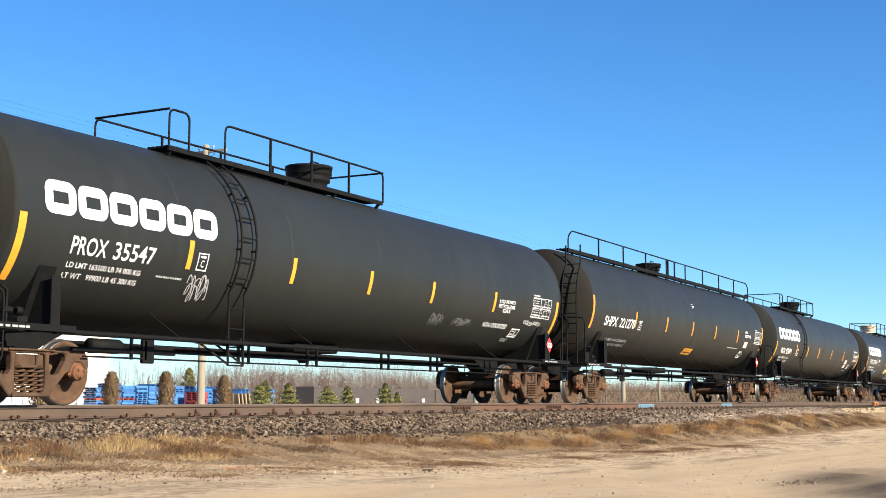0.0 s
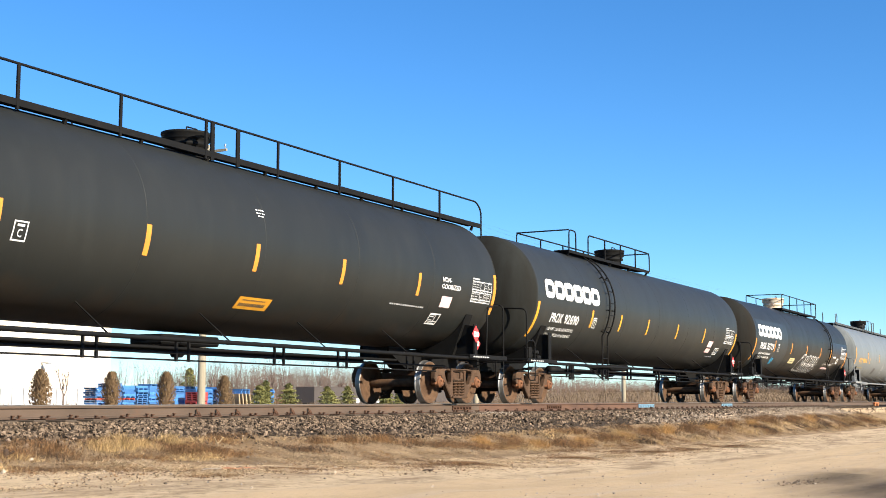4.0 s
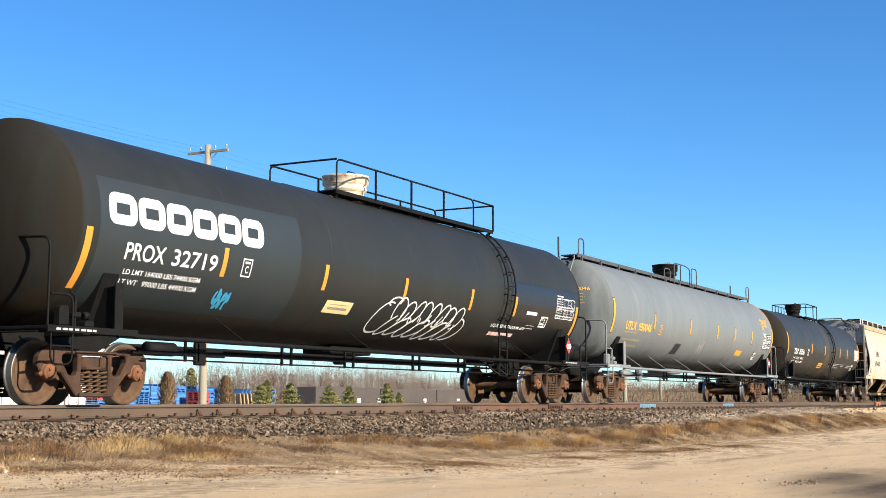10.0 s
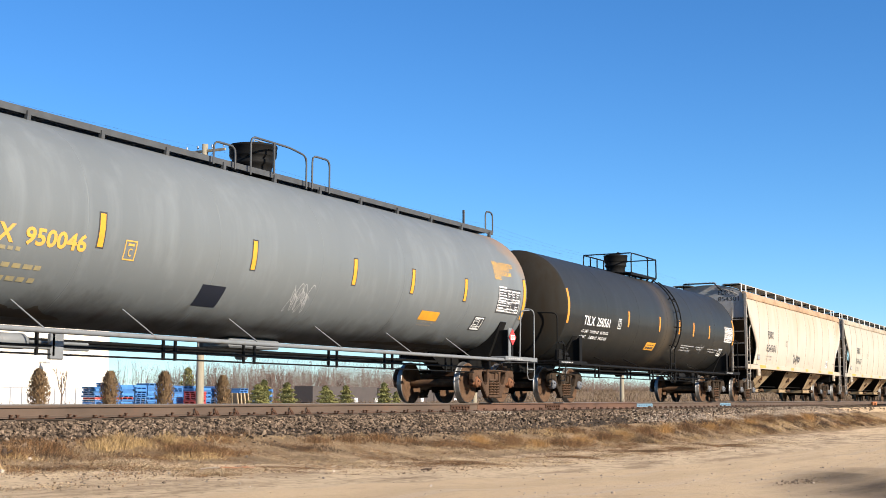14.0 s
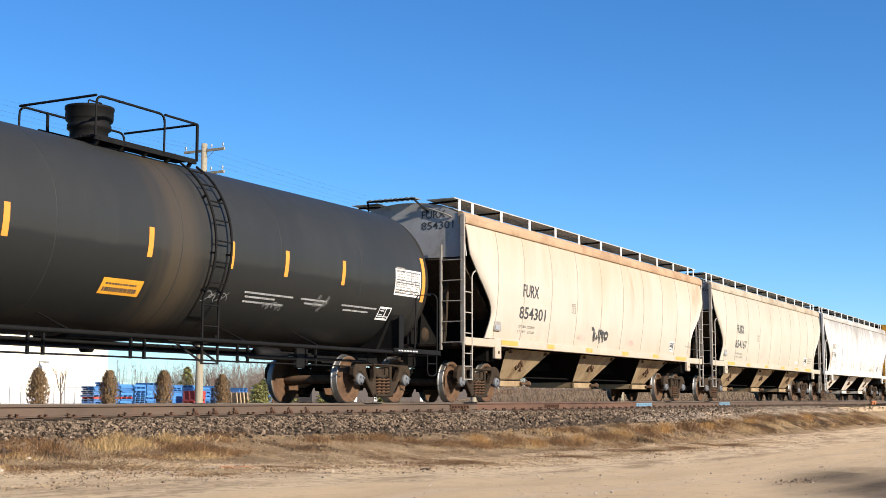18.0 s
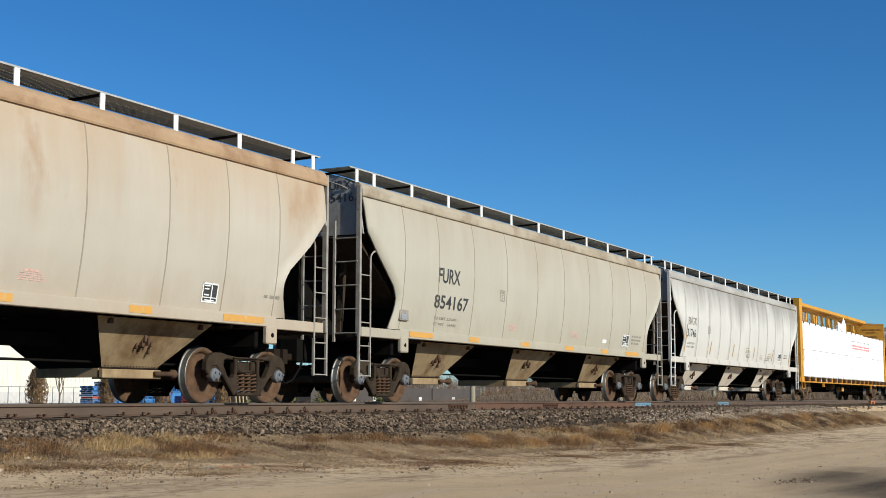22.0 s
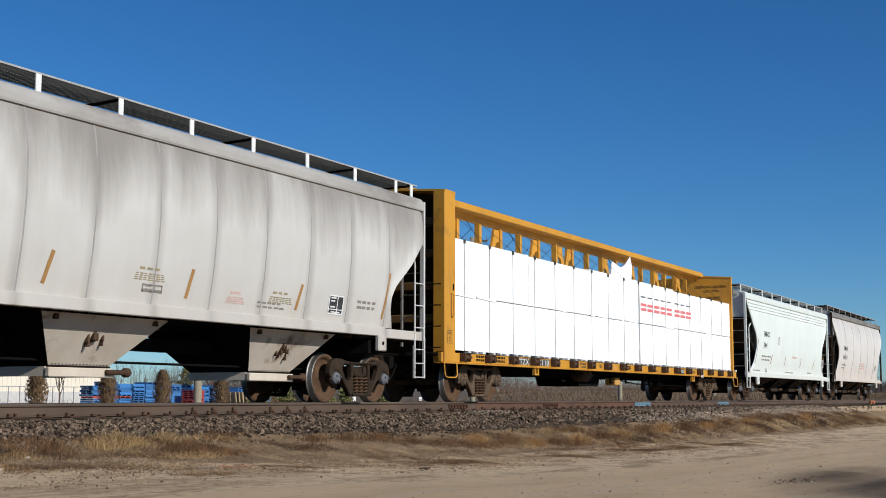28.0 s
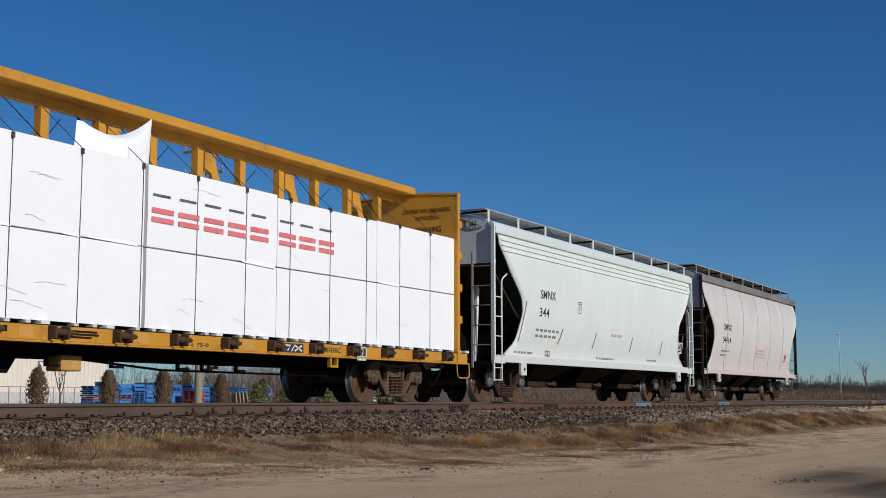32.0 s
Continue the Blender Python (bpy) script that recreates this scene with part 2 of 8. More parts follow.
def calc(nt, op, a, b=0.0, c=0.0, clamp=False):
    n = nt.nodes.new("ShaderNodeMath")
    n.operation, n.use_clamp = op, clamp
    for i, s in enumerate((a, b, c)):
        if isinstance(s, (int, float)):
            n.inputs[i].default_value = s
        else:
            nt.links.new(s, n.inputs[i])
    return n.outputs[0]


def finish(nt, c, rough, rough2, spec, bump, bscale, dull=None):
    """Colour, roughness in patches and a fine relief for a painted sheet."""
    bs = nt.nodes["Principled BSDF"]
    nt.links.new(c, bs.inputs["Base Color"])
    rr = nt.nodes.new("ShaderNodeMapRange")
    rr.inputs[3].default_value, rr.inputs[4].default_value = rough, rough2
    nt.links.new(tex(nt, 1.7, (1, 1, .4)), rr.inputs[0])
    bs.inputs["Specular IOR Level"].default_value = spec
    if dull:
        nt.links.new(calc(nt, "ADD", rr.outputs[0], calc(nt, "MULTIPLY", dull, .4), clamp=True), bs.inputs["Roughness"])
        nt.links.new(calc(nt, "MULTIPLY", calc(nt, "SUBTRACT", 1.0, calc(nt, "MULTIPLY", dull, .75)), spec), bs.inputs["Specular IOR Level"])
    else:
        nt.links.new(rr.outputs[0], bs.inputs["Roughness"])
    bp = nt.nodes.new("ShaderNodeBump")
    bp.inputs["Strength"].default_value, bp.inputs["Distance"].default_value = bump, .02
    nt.links.new(tex(nt, bscale, (1, 1, 1), 4, .65), bp.inputs["Height"])
    nt.links.new(bp.outputs[0], bs.inputs["Normal"])


def hopper_paint(name, col, col2, wash, amount, top=3.95, reach=1.3, dust=None, seams=None, blot=None):
    """Painted hopper side: cloudy tone, dirt washed down from the roof edge, dust near the sill, soot along the seams."""
    m = bpy.data.materials.new(name)
    m.use_nodes = True
    nt = m.node_tree
    x, y, z = object_xyz(nt)
    c = ramp(nt, tex(nt, .55, (1, 1, .7), 5, .6), col, col2, .35, .65)
    c = mix(nt, ramp(nt, tex(nt, 6, (1, 1, .07), 4, .6, (3, 1, 7)), (0, 0, 0), (.16, .16, .16), .45, .75), c, tuple(k * .72 for k in col))
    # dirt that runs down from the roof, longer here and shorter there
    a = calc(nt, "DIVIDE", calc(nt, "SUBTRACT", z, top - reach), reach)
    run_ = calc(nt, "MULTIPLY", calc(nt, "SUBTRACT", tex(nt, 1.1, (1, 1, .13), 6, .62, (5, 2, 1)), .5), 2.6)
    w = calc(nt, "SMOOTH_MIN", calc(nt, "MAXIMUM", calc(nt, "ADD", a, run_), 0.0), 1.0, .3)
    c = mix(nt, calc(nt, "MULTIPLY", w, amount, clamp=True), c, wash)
    if blot:
        q = calc(nt, "MULTIPLY", calc(nt, "ADD", a, .45, clamp=True), ramp(nt, tex(nt, .62, (1, 1, .5), 7, .66, (9, 4, 2)), (0, 0, 0), (1, 1, 1), .56, .7))
        c = mix(nt, calc(nt, "MULTIPLY", q, .8, clamp=True), c, blot)
    if dust:
        d = calc(nt, "DIVIDE", calc(nt, "SUBTRACT", 2.05, z), .7)
        d = calc(nt, "ADD", d, calc(nt, "MULTIPLY", calc(nt, "SUBTRACT", tex(nt, 2.2, (1, 1, .5), 6, .65, (1, 1, 5)), .55), 2.2))
        c = mix(nt, calc(nt, "MULTIPLY", d, .55, clamp=True), c, dust)
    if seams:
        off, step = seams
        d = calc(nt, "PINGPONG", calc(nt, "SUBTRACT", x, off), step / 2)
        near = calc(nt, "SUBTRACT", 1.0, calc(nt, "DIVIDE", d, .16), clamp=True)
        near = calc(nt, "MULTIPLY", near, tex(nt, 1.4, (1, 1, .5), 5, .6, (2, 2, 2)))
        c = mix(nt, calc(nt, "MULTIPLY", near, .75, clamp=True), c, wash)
    finish(nt, c, .5, .72, .4, .05, 30)
    return m


def tank_paint(name, col, col2, dirt, straight, low=None, zmid=2.6, belly=.5, headdark=.75, spill=None, blot=None):
    """Painted tank: rings of slightly other tone, drip streaks, darker heads, and a belly browned by grime and painted
    shade.
    """
    m = bpy.data.materials.new(name)
    m.use_nodes = True
    nt = m.node_tree
    x, y, z = object_xyz(nt)
    c = ramp(nt, tex(nt, .5, (1, .25, .25), 5, .6), col, col2, .35, .65)
    c = mix(nt, ramp(nt, tex(nt, 3.2, (1, 1, .1), 5, .6, (3, 1, 7)), (0, 0, 0), (.5, .5, .5), .5, .85), c, tuple(k * 1.45 for k in col))
    c = mix(nt, ramp(nt, tex(nt, 7, (1, .5, .5), 6, .7, (6, 3, 7)), (0, 0, 0), (.35, .35, .35), .62, .8), c, tuple(k * .6 for k in col))
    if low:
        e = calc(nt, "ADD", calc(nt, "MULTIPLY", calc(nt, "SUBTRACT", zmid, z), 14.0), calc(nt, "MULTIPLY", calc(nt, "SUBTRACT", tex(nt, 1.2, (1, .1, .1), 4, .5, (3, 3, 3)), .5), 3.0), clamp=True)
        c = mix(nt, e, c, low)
    # brown belly: ragged grime, plus painted shade and the ground's reflected tone
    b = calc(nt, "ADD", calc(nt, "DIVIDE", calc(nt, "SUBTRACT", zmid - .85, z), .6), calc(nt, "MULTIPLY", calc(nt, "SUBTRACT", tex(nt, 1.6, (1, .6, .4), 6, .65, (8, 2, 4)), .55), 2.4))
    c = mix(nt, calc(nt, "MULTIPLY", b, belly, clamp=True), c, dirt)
    if spill:
        # product run down both sides from the dome
        at_x, wide, tone = spill
        q = calc(nt, "SUBTRACT", 1.25, calc(nt, "DIVIDE", calc(nt, "ABSOLUTE", calc(nt, "SUBTRACT", x, at_x)), wide))
        q = calc(nt, "ADD", q, calc(nt, "MULTIPLY", calc(nt, "SUBTRACT", tex(nt, 3.0, (1.6, .12, .12), 6, .65, (2, 6, 4)), .5), 2.2), clamp=True)
        c = mix(nt, calc(nt, "MULTIPLY", q, .85), c, tone)
    if blot:
        # rust washed down from the end of the running board
        bx, bz, tone = blot
        q = calc(nt, "ADD", calc(nt, "MULTIPLY", calc(nt, "SUBTRACT", x, bx), .9), calc(nt, "MULTIPLY", calc(nt, "SUBTRACT", z, bz), .9))
        q = calc(nt, "ADD", q, calc(nt, "MULTIPLY", calc(nt, "SUBTRACT", tex(nt, 2.2, (.5, .5, 1), 6, .7, (5, 6, 1)), .55), 3.2), clamp=True)
        c = mix(nt, calc(nt, "MULTIPLY", q, .62), c, tone)
    # heads: darker and duller than the barrel
    h = calc(nt, "MULTIPLY", calc(nt, "SUBTRACT", calc(nt, "ABSOLUTE", x), straight - .02), 9.0, clamp=True)
    dull = h
    h = calc(nt, "MULTIPLY", h, ramp(nt, tex(nt, 1.5, (1, 1, .3), 6, .65, (4, 4, 1)), (.15, .15, .15), (1, 1, 1), .35, .7))
    c = mix(nt, calc(nt, "MULTIPLY", h, headdark, clamp=True), c, tuple(k * .42 for k in dirt))
    finish(nt, c, .4, .56, .3, .03, 60, dull)
    return m


M = {}
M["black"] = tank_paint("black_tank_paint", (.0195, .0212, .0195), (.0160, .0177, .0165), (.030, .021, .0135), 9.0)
M["soot"] = surf("dusty_grey_end_panel", (.33, .325, .31), (.25, .245, .235), 1.6, .65, bump=.05, stain=(.17, .13, .095), stain_scale=2.2, stain_lo=.56)
# bay tone: dust and rust, plus painted shade of faces tilted down
M["baydust"] = surf("dusty_brown_bay_and_shade", (.36, .262, .148), (.25, .168, .085), 1.4, .75, bump=.08, stain=(.13, .068, .024), stain_scale=1.8, stain_lo=.46, stain_hi=.7, streak=(.17, .105, .05), streak_lo=.48)
M["bayrust"] = surf("rust_stained_grey_hopper_bay", (.64, .57, .48), (.52, .44, .35), 1.3, .75, bump=.08, stain=(.17, .11, .065), stain_scale=1.8, stain_lo=.56, stain_hi=.72)
M["seamblack"] = surf("faint_weld_bead", (.0235, .0250, .0230), (.0195, .021, .0195), 3, .5, bump=.05, spec=.25)
M["noticeyellow"] = surf("faded_yellow_notice", (.66, .55, .27), (.58, .48, .24), 5, .6, bump=0)
M["seam"] = surf("dirty_weld_seam", (.30, .262, .205), (.245, .208, .158), 3, .75, bump=.1)
M["greyseam"] = surf("sooty_weld_seam", (.36, .345, .33), (.28, .27, .26), 3, .75, bump=.1)
M["clod"] = surf("brown_dirt_clod", (.24, .17, .112), (.105, .074, .048), 5, .95, bump=.3, island=.55)
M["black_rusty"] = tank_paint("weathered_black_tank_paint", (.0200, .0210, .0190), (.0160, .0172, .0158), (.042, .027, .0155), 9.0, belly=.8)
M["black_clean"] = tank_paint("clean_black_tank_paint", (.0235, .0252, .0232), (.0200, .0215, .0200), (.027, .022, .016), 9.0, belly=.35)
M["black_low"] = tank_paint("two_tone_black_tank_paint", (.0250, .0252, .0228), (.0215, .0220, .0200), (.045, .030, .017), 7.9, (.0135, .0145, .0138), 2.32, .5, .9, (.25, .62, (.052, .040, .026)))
M["iron"] = surf("black_painted_steel", (.0065, .0065, .0065), (.010, .0095, .009), 5, .6, bump=.08, stain=(.028, .018, .012), stain_scale=6, stain_lo=.64, spec=.12)
M["greypaint"] = tank_paint("grey_tank_paint", (.148, .161, .163), (.132, .145, .149), (.026, .019, .0125), 9.0, zmid=2.46, belly=.97, headdark=.5, blot=(7.9, 3.55, (.27, .165, .085)))
M["greytrim"] = surf("pale_grey_painted_steel", (.185, .195, .20), (.15, .155, .158), 4, .55, bump=.06, stain=(.12, .09, .07), stain_scale=5, stain_lo=.6)
M["greyiron"] = surf("dark_grey_painted_steel", (.068, .072, .075), (.045, .046, .047), 4, .55, bump=.06, stain=(.09, .07, .055), stain_scale=5, stain_lo=.6)
M["cream"] = hopper_paint("cream_hopper_paint", (.455, .408, .338), (.415, .366, .298), (.39, .275, .17), .7, reach=1.25, dust=(.37, .285, .20), blot=(.32, .195, .105))
M["beige"] = hopper_paint("beige_hopper_paint", (.425, .395, .325), (.39, .36, .29), (.33, .265, .19), .6, reach=1.0, dust=(.34, .29, .215))
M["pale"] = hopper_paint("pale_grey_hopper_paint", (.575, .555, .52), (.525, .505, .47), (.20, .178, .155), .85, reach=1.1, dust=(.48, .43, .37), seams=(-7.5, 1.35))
M["palepaint"] = surf("pale_grey_steel_paint", (.62, .60, .575), (.52, .50, .475), 2.0, .6, bump=.05, stain=(.32, .26, .2), stain_scale=4, stain_lo=.6)
M["mint"] = hopper_paint("pale_green_hopper_paint", (.72, .775, .74), (.675, .73, .695), (.50, .52, .48), .3, reach=.5, dust=(.62, .63, .58))
M["chalk"] = hopper_paint("chalky_white_hopper_paint", (.66, .635, .605), (.60, .575, .545), (.44, .41, .38), .55, top=4.1, reach=.9, dust=(.54, .47, .41))
M["roofrust"] = surf("rusty_roof_edge", (.40, .345, .26), (.32, .26, .18), 1.2, .7, bump=.1, stain=(.17, .11, .065), stain_scale=1.5, stain_lo=.48)
M["postgrey"] = surf("dirty_grey_ladder_steel", (.33, .30, .26), (.22, .195, .165), 6, .65, bump=.1, stain=(.16, .10, .06), stain_scale=7, stain_lo=.58)
M["grating"] = surf("galvanised_grating", (.21, .215, .205), (.16, .165, .155), 3, .7, .1, bump=.05)
M["film"] = surf("grey_crease_shade", (.70, .71, .73), (.6, .61, .63), 4, .5, bump=0)
M["sootlip"] = surf("sooty_pale_roof_lip", (.42, .40, .37), (.30, .28, .255), 1.4, .7, bump=.08, stretch=(.4, 1, 1), stain=(.16, .14, .12), stain_scale=1.3, stain_lo=.52, stain_hi=.75)
M["roofrusty"] = surf("orange_rusted_roof_edge", (.40, .27, .16), (.33, .215, .12), 1.2, .7, bump=.1, stain=(.20, .105, .05), stain_scale=1.5, stain_lo=.48)
M["roofgrey"] = surf("dirty_grey_roof", (.25, .235, .215), (.13, .12, .105), 1.2, .7, bump=.1, stretch=(.5, 1, 1))
M["bulkdark"] = surf("shaded_brown_bulkhead", (.06, .028, .010), (.03, .015, .007), 2, .85, bump=.1, spec=0.12)
M["winch"] = surf("rusty_dark_winch", (.085, .038, .014), (.045, .022, .011), 8, .8, bump=.2)
M["yellow"] = surf("yellow_flatcar_paint", (.60, .288, .018), (.52, .243, .015), 1.0, .55, bump=.05, bscale=30, stain=(.22, .115, .035), stain_scale=2.4, stain_lo=.57, stain_hi=.8, streak=(.36, .19, .04), streak_lo=.58)
M["wrap"] = surf("white_lumber_wrap", (.95, .95, .95), (.93, .93, .93), 2.0, .45, bump=.15, bscale=4, grain=.04)
M["rust"] = surf("dusty_rusty_cast_steel", (.106, .064, .041), (.060, .036, .023), 5, .85, bump=.25, bscale=60, stain=(.155, .060, .024), stain_scale=4, stain_lo=.58, stain_hi=.8, obrand=.12, spec=0.15)
M["rustdark"] = surf("dark_red_brown_cast_steel", (.074, .043, .029), (.042, .025, .018), 5, .85, bump=.25, bscale=60, stain=(.14, .05, .022), stain_scale=4, stain_lo=.58, stain_hi=.8, obrand=.12, spec=0.15)
M["coil"] = surf("dusty_coil_spring", (.115, .066, .040), (.07, .040, .024), 6, .85, bump=.1, spec=0.12)
M["dustcast"] = surf("dusty_tan_cast_steel", (.135, .094, .062), (.075, .051, .034), 5, .85, bump=.25, bscale=60, stain=(.15, .075, .035), stain_scale=4, stain_lo=.6, stain_hi=.8, obrand=.12, spec=0.15)
# cast steel of trucks; also paints shade on slope sheets and bays
M["darkcast"] = surf("dusty_dark_steel_and_shade", (.046, .032, .021), (.025, .0175, .012), 5, .85, bump=.25, bscale=60, stain=(.10, .055, .03), stain_scale=4, stain_lo=.6, stain_hi=.8, obrand=.12, spec=0.15)
M["wheelrust"] = surf("dusty_rusty_wheel_plate", (.125, .073, .043), (.068, .038, .023), 5, .85, bump=.2, bscale=50, stain=(.18, .10, .052), stain_scale=3, spec=0.15)
M["tread"] = surf("polished_wheel_tread", (.27, .26, .245), (.20, .19, .18), 8, .45, 1.0, bump=.03)
M["cap"] = surf("rusty_bearing_cap", (.20, .078, .03), (.11, .05, .026), 9, .85, bump=.2)
M["capblue"] = surf("grey_blue_bearing_cap", (.14, .15, .17), (.09, .09, .095), 9, .6, bump=.2)
# near-black underframe tone, also put where shade lies between parts
M["dark"] = surf("underframe_black_and_shade", (.005, .0048, .0045), (.008, .007, .006), 4, .8, bump=.1, spec=0.08)
M["brownunder"] = surf("brown_dusty_underframe", (.024, .017, .012), (.014, .010, .008), 3, .85, bump=.15, spec=0.1)
M["white"] = surf("white_lettering_paint", (.78, .78, .76), (.7, .7, .68), 6, .6, bump=0, stain=(.45, .45, .43), stain_scale=9, stain_lo=.62)
M["dimwhite"] = surf("faded_white_lettering", (.42, .42, .41), (.3, .3, .3), 8, .65, bump=0)
M["smear"] = surf("smeared_chalk", (.17, .17, .165), (.08, .08, .08), 9, .75, bump=0)
M["ink"] = surf("black_lettering_paint", (.03, .03, .03), (.05, .05, .05), 8, .6, bump=0)
M["fadeink"] = surf("faded_black_lettering", (.20, .18, .15), (.28, .25, .21), 8, .7, bump=0)
M["amber"] = surf("amber_reflective_tape", (.72, .34, .025), (.62, .28, .025), 6, .45, bump=.02, stain=(.4, .25, .08), stain_scale=8, stain_lo=.65)
M["tapeorange"] = surf("orange_reflective_tape", (.66, .265, .03), (.56, .225, .03), 6, .5, bump=.02, stain=(.36, .2, .07), stain_scale=8, stain_lo=.62)
M["orange"] = surf("worn_orange_tape", (.60, .30, .05), (.5, .28, .08), 4, .6, bump=.02, stain=(.5, .38, .22), stain_scale=7, stain_lo=.55)
M["browntape"] = surf("weathered_brown_orange_tape", (.40, .215, .06), (.30, .165, .055), 6, .6, bump=0, stain=(.42, .32, .2), stain_scale=6, stain_lo=.6)
M["strap"] = surf("grey_webbing_strap", (.085, .08, .075), (.05, .048, .045), 6, .8, bump=.05)
M["dulltape"] = surf("dull_red_brown_tape", (.36, .15, .07), (.28, .12, .06), 6, .6, bump=0)
M["ochre"] = surf("yellow_lettering_paint", (.70, .37, .05), (.56, .32, .08), 8, .6, bump=0)
M["fadeochre"] = surf("faded_yellow_lettering", (.34, .27, .12), (.24, .22, .15), 8, .65, bump=0)
M["red"] = surf("red_placard", (.60, .04, .04), (.5, .05, .05), 8, .5, bump=0)
M["printred"] = surf("faded_red_print", (.72, .16, .17), (.78, .24, .24), 6, .6, bump=0)
M["pinkpanel"] = surf("faded_pink_panel", (.78, .47, .45), (.80, .62, .60), 14, .6, bump=0)
M["pink"] = surf("pink_faded_panel", (.60, .33, .28), (.60, .42, .36), 14, .6, bump=0)
M["bluetag"] = surf("blue_spray_paint", (.03, .25, .42), (.04, .3, .5), 8, .6, bump=0)
M["navy"] = surf("navy_paint_patch", (.011, .015, .026), (.013, .017, .029), 2, .35, bump=0)
M["patch"] = surf("blue_grey_repaint", (.0225, .0285, .0300), (.019, .0245, .0265), 1.2, .42, bump=.02, stain=(.03, .026, .022), stain_scale=1.6, stain_lo=.6)
M["gloss"] = surf("glossy_black_repaint", (.0085, .009, .0095), (.011, .0115, .012), 1.5, .28, bump=.01, stain=(.03, .022, .015), stain_scale=1.3, stain_lo=.6, stain_hi=.8)
M["spill"] = surf("oily_brown_stain", (.072, .054, .036), (.046, .036, .026), 1.4, .6, bump=.02)
M["creamdome"] = surf("rust_streaked_cream_steel", (.62, .54, .42), (.5, .4, .28), 5, .6, bump=.1, stain=(.35, .14, .05), stain_scale=5, stain_lo=.52, stain_hi=.65)
M["railside"] = surf("dusty_brown_rail_side", (.108, .071, .048), (.074, .049, .033), 2.2, .8, bump=.1, bscale=60, stretch=(.4, 1, 1), stain=(.125, .064, .036), stain_scale=2.4)
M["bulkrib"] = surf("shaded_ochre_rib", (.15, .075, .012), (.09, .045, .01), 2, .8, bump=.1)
M["railrust"] = surf("rust_red_rail_side", (.125, .064, .038), (.085, .044, .028), 2.2, .85, bump=.15, bscale=60, stretch=(.4, 1, 1), stain=(.05, .028, .02), stain_scale=3)
M["railtop"] = surf("worn_rail_head", (.20, .17, .15), (.26, .23, .20), 3, .4, .5, bump=.03, stretch=(.2, 1, 1))
M["tie"] = surf("weathered_creosote_tie", (.10, .075, .055), (.06, .045, .035), 3, .9, bump=.4, stretch=(1, .2, 1), spec=0.1)
M["joint"] = surf("rusty_joint_bar", (.10, .052, .032), (.05, .03, .022), 9, .85, bump=.3, spec=0.15)
M["bluebar"] = surf("pale_blue_joint_bar", (.20, .36, .48), (.12, .2, .26), 14, .6, bump=.2, stain=(.08, .06, .05), stain_scale=11, stain_lo=.58)
M["orangebar"] = surf("orange_painted_clamp", (.50, .16, .05), (.36, .13, .045), 12, .7)
M["stone"] = surf("grey_brown_ballast_stone", (.225, .163, .113), (.085, .060, .041), 6, .9, bump=.3, bscale=80, island=.97, spec=0.15)
M["pebble"] = surf("pale_pebble", (.42, .34, .26), (.28, .22, .165), 9, .9, bump=.3, island=.6)
M["straw"] = surf("dry_straw_grass", (.58, .40, .185), (.37, .24, .105), 1.2, .85, bump=0, island=.6)
M["weed"] = surf("brown_dead_weed", (.27, .145, .060), (.115, .061, .026), 1.2, .9, bump=0, island=.85)
M["darkweed"] = surf("dark_weed_and_shade", (.085, .050, .028), (.045, .028, .017), 1.2, .9, bump=0, island=.5)
M["tawny"] = surf("tawny_dry_grass", (.48, .27, .095), (.30, .16, .055), 1.2, .85, bump=0, island=.6)
M["fieldgrass"] = surf("tawny_field_grass", (.185, .125, .072), (.115, .078, .046), .6, .9, bump=0, island=.5)
M["litter"] = surf("pale_straw_litter", (.56, .42, .26), (.34, .24, .135), 1.2, .9, bump=0, island=.7)
M["conifer"] = surf("yellow_green_needles", (.33, .30, .085), (.11, .13, .048), 2, .8, bump=0, island=.6)
M["arbor"] = surf("browned_cedar_foliage", (.27, .17, .085), (.17, .11, .055), 3, .85, bump=0, island=.4)
M["bark"] = surf("grey_brown_bark", (.20, .155, .125), (.13, .10, .085), 6, .9, bump=.3)
M["twig"] = surf("bare_reddish_twigs", (.155, .108, .085), (.105, .073, .059), 2, .9, bump=0, island=.35)
M["fartwig"] = surf("dark_bare_twigs", (.060, .044, .037), (.038, .029, .026), 2, .9, bump=0, island=.4)
M["pole"] = surf("weathered_pole_wood", (.33, .29, .21), (.25, .215, .15), 4, .85, bump=.3, stretch=(4, 4, .3))
M["galv"] = surf("galvanised_steel", (.45, .46, .47), (.38, .39, .4), 8, .5, .6, bump=.05)
M["wall"] = surf("cream_metal_cladding", (.82, .75, .62), (.78, .71, .58), .3, .6, bump=.03, stretch=(3, 3, .2))
M["roofmetal"] = surf("grey_metal_roof", (.4, .41, .42), (.34, .35, .36), .5, .5, bump=.03)
M["palletblue"] = surf("blue_painted_pallet", (.06, .215, .50), (.04, .15, .40), 2, .7, bump=.1, obrand=.4)
M["palletred"] = surf("red_painted_pallet", (.45, .05, .04), (.36, .05, .04), 2, .7, bump=.1, obrand=.2)
M["palletwood"] = surf("raw_wood_pallet", (.45, .34, .2), (.36, .26, .15), 2, .8, bump=.1, obrand=.2)
M["farcar"] = surf("dark_far_freight_car", (.085, .070, .062), (.065, .054, .05), .4, .85, bump=.05)
M["lamp"] = surf("white_lamp_post", (.6, .61, .62), (.5, .51, .52), 3, .5, bump=0)
M["cable"] = surf("black_wire", (.03, .03, .03), (.04, .04, .04), 3, .6, bump=0)


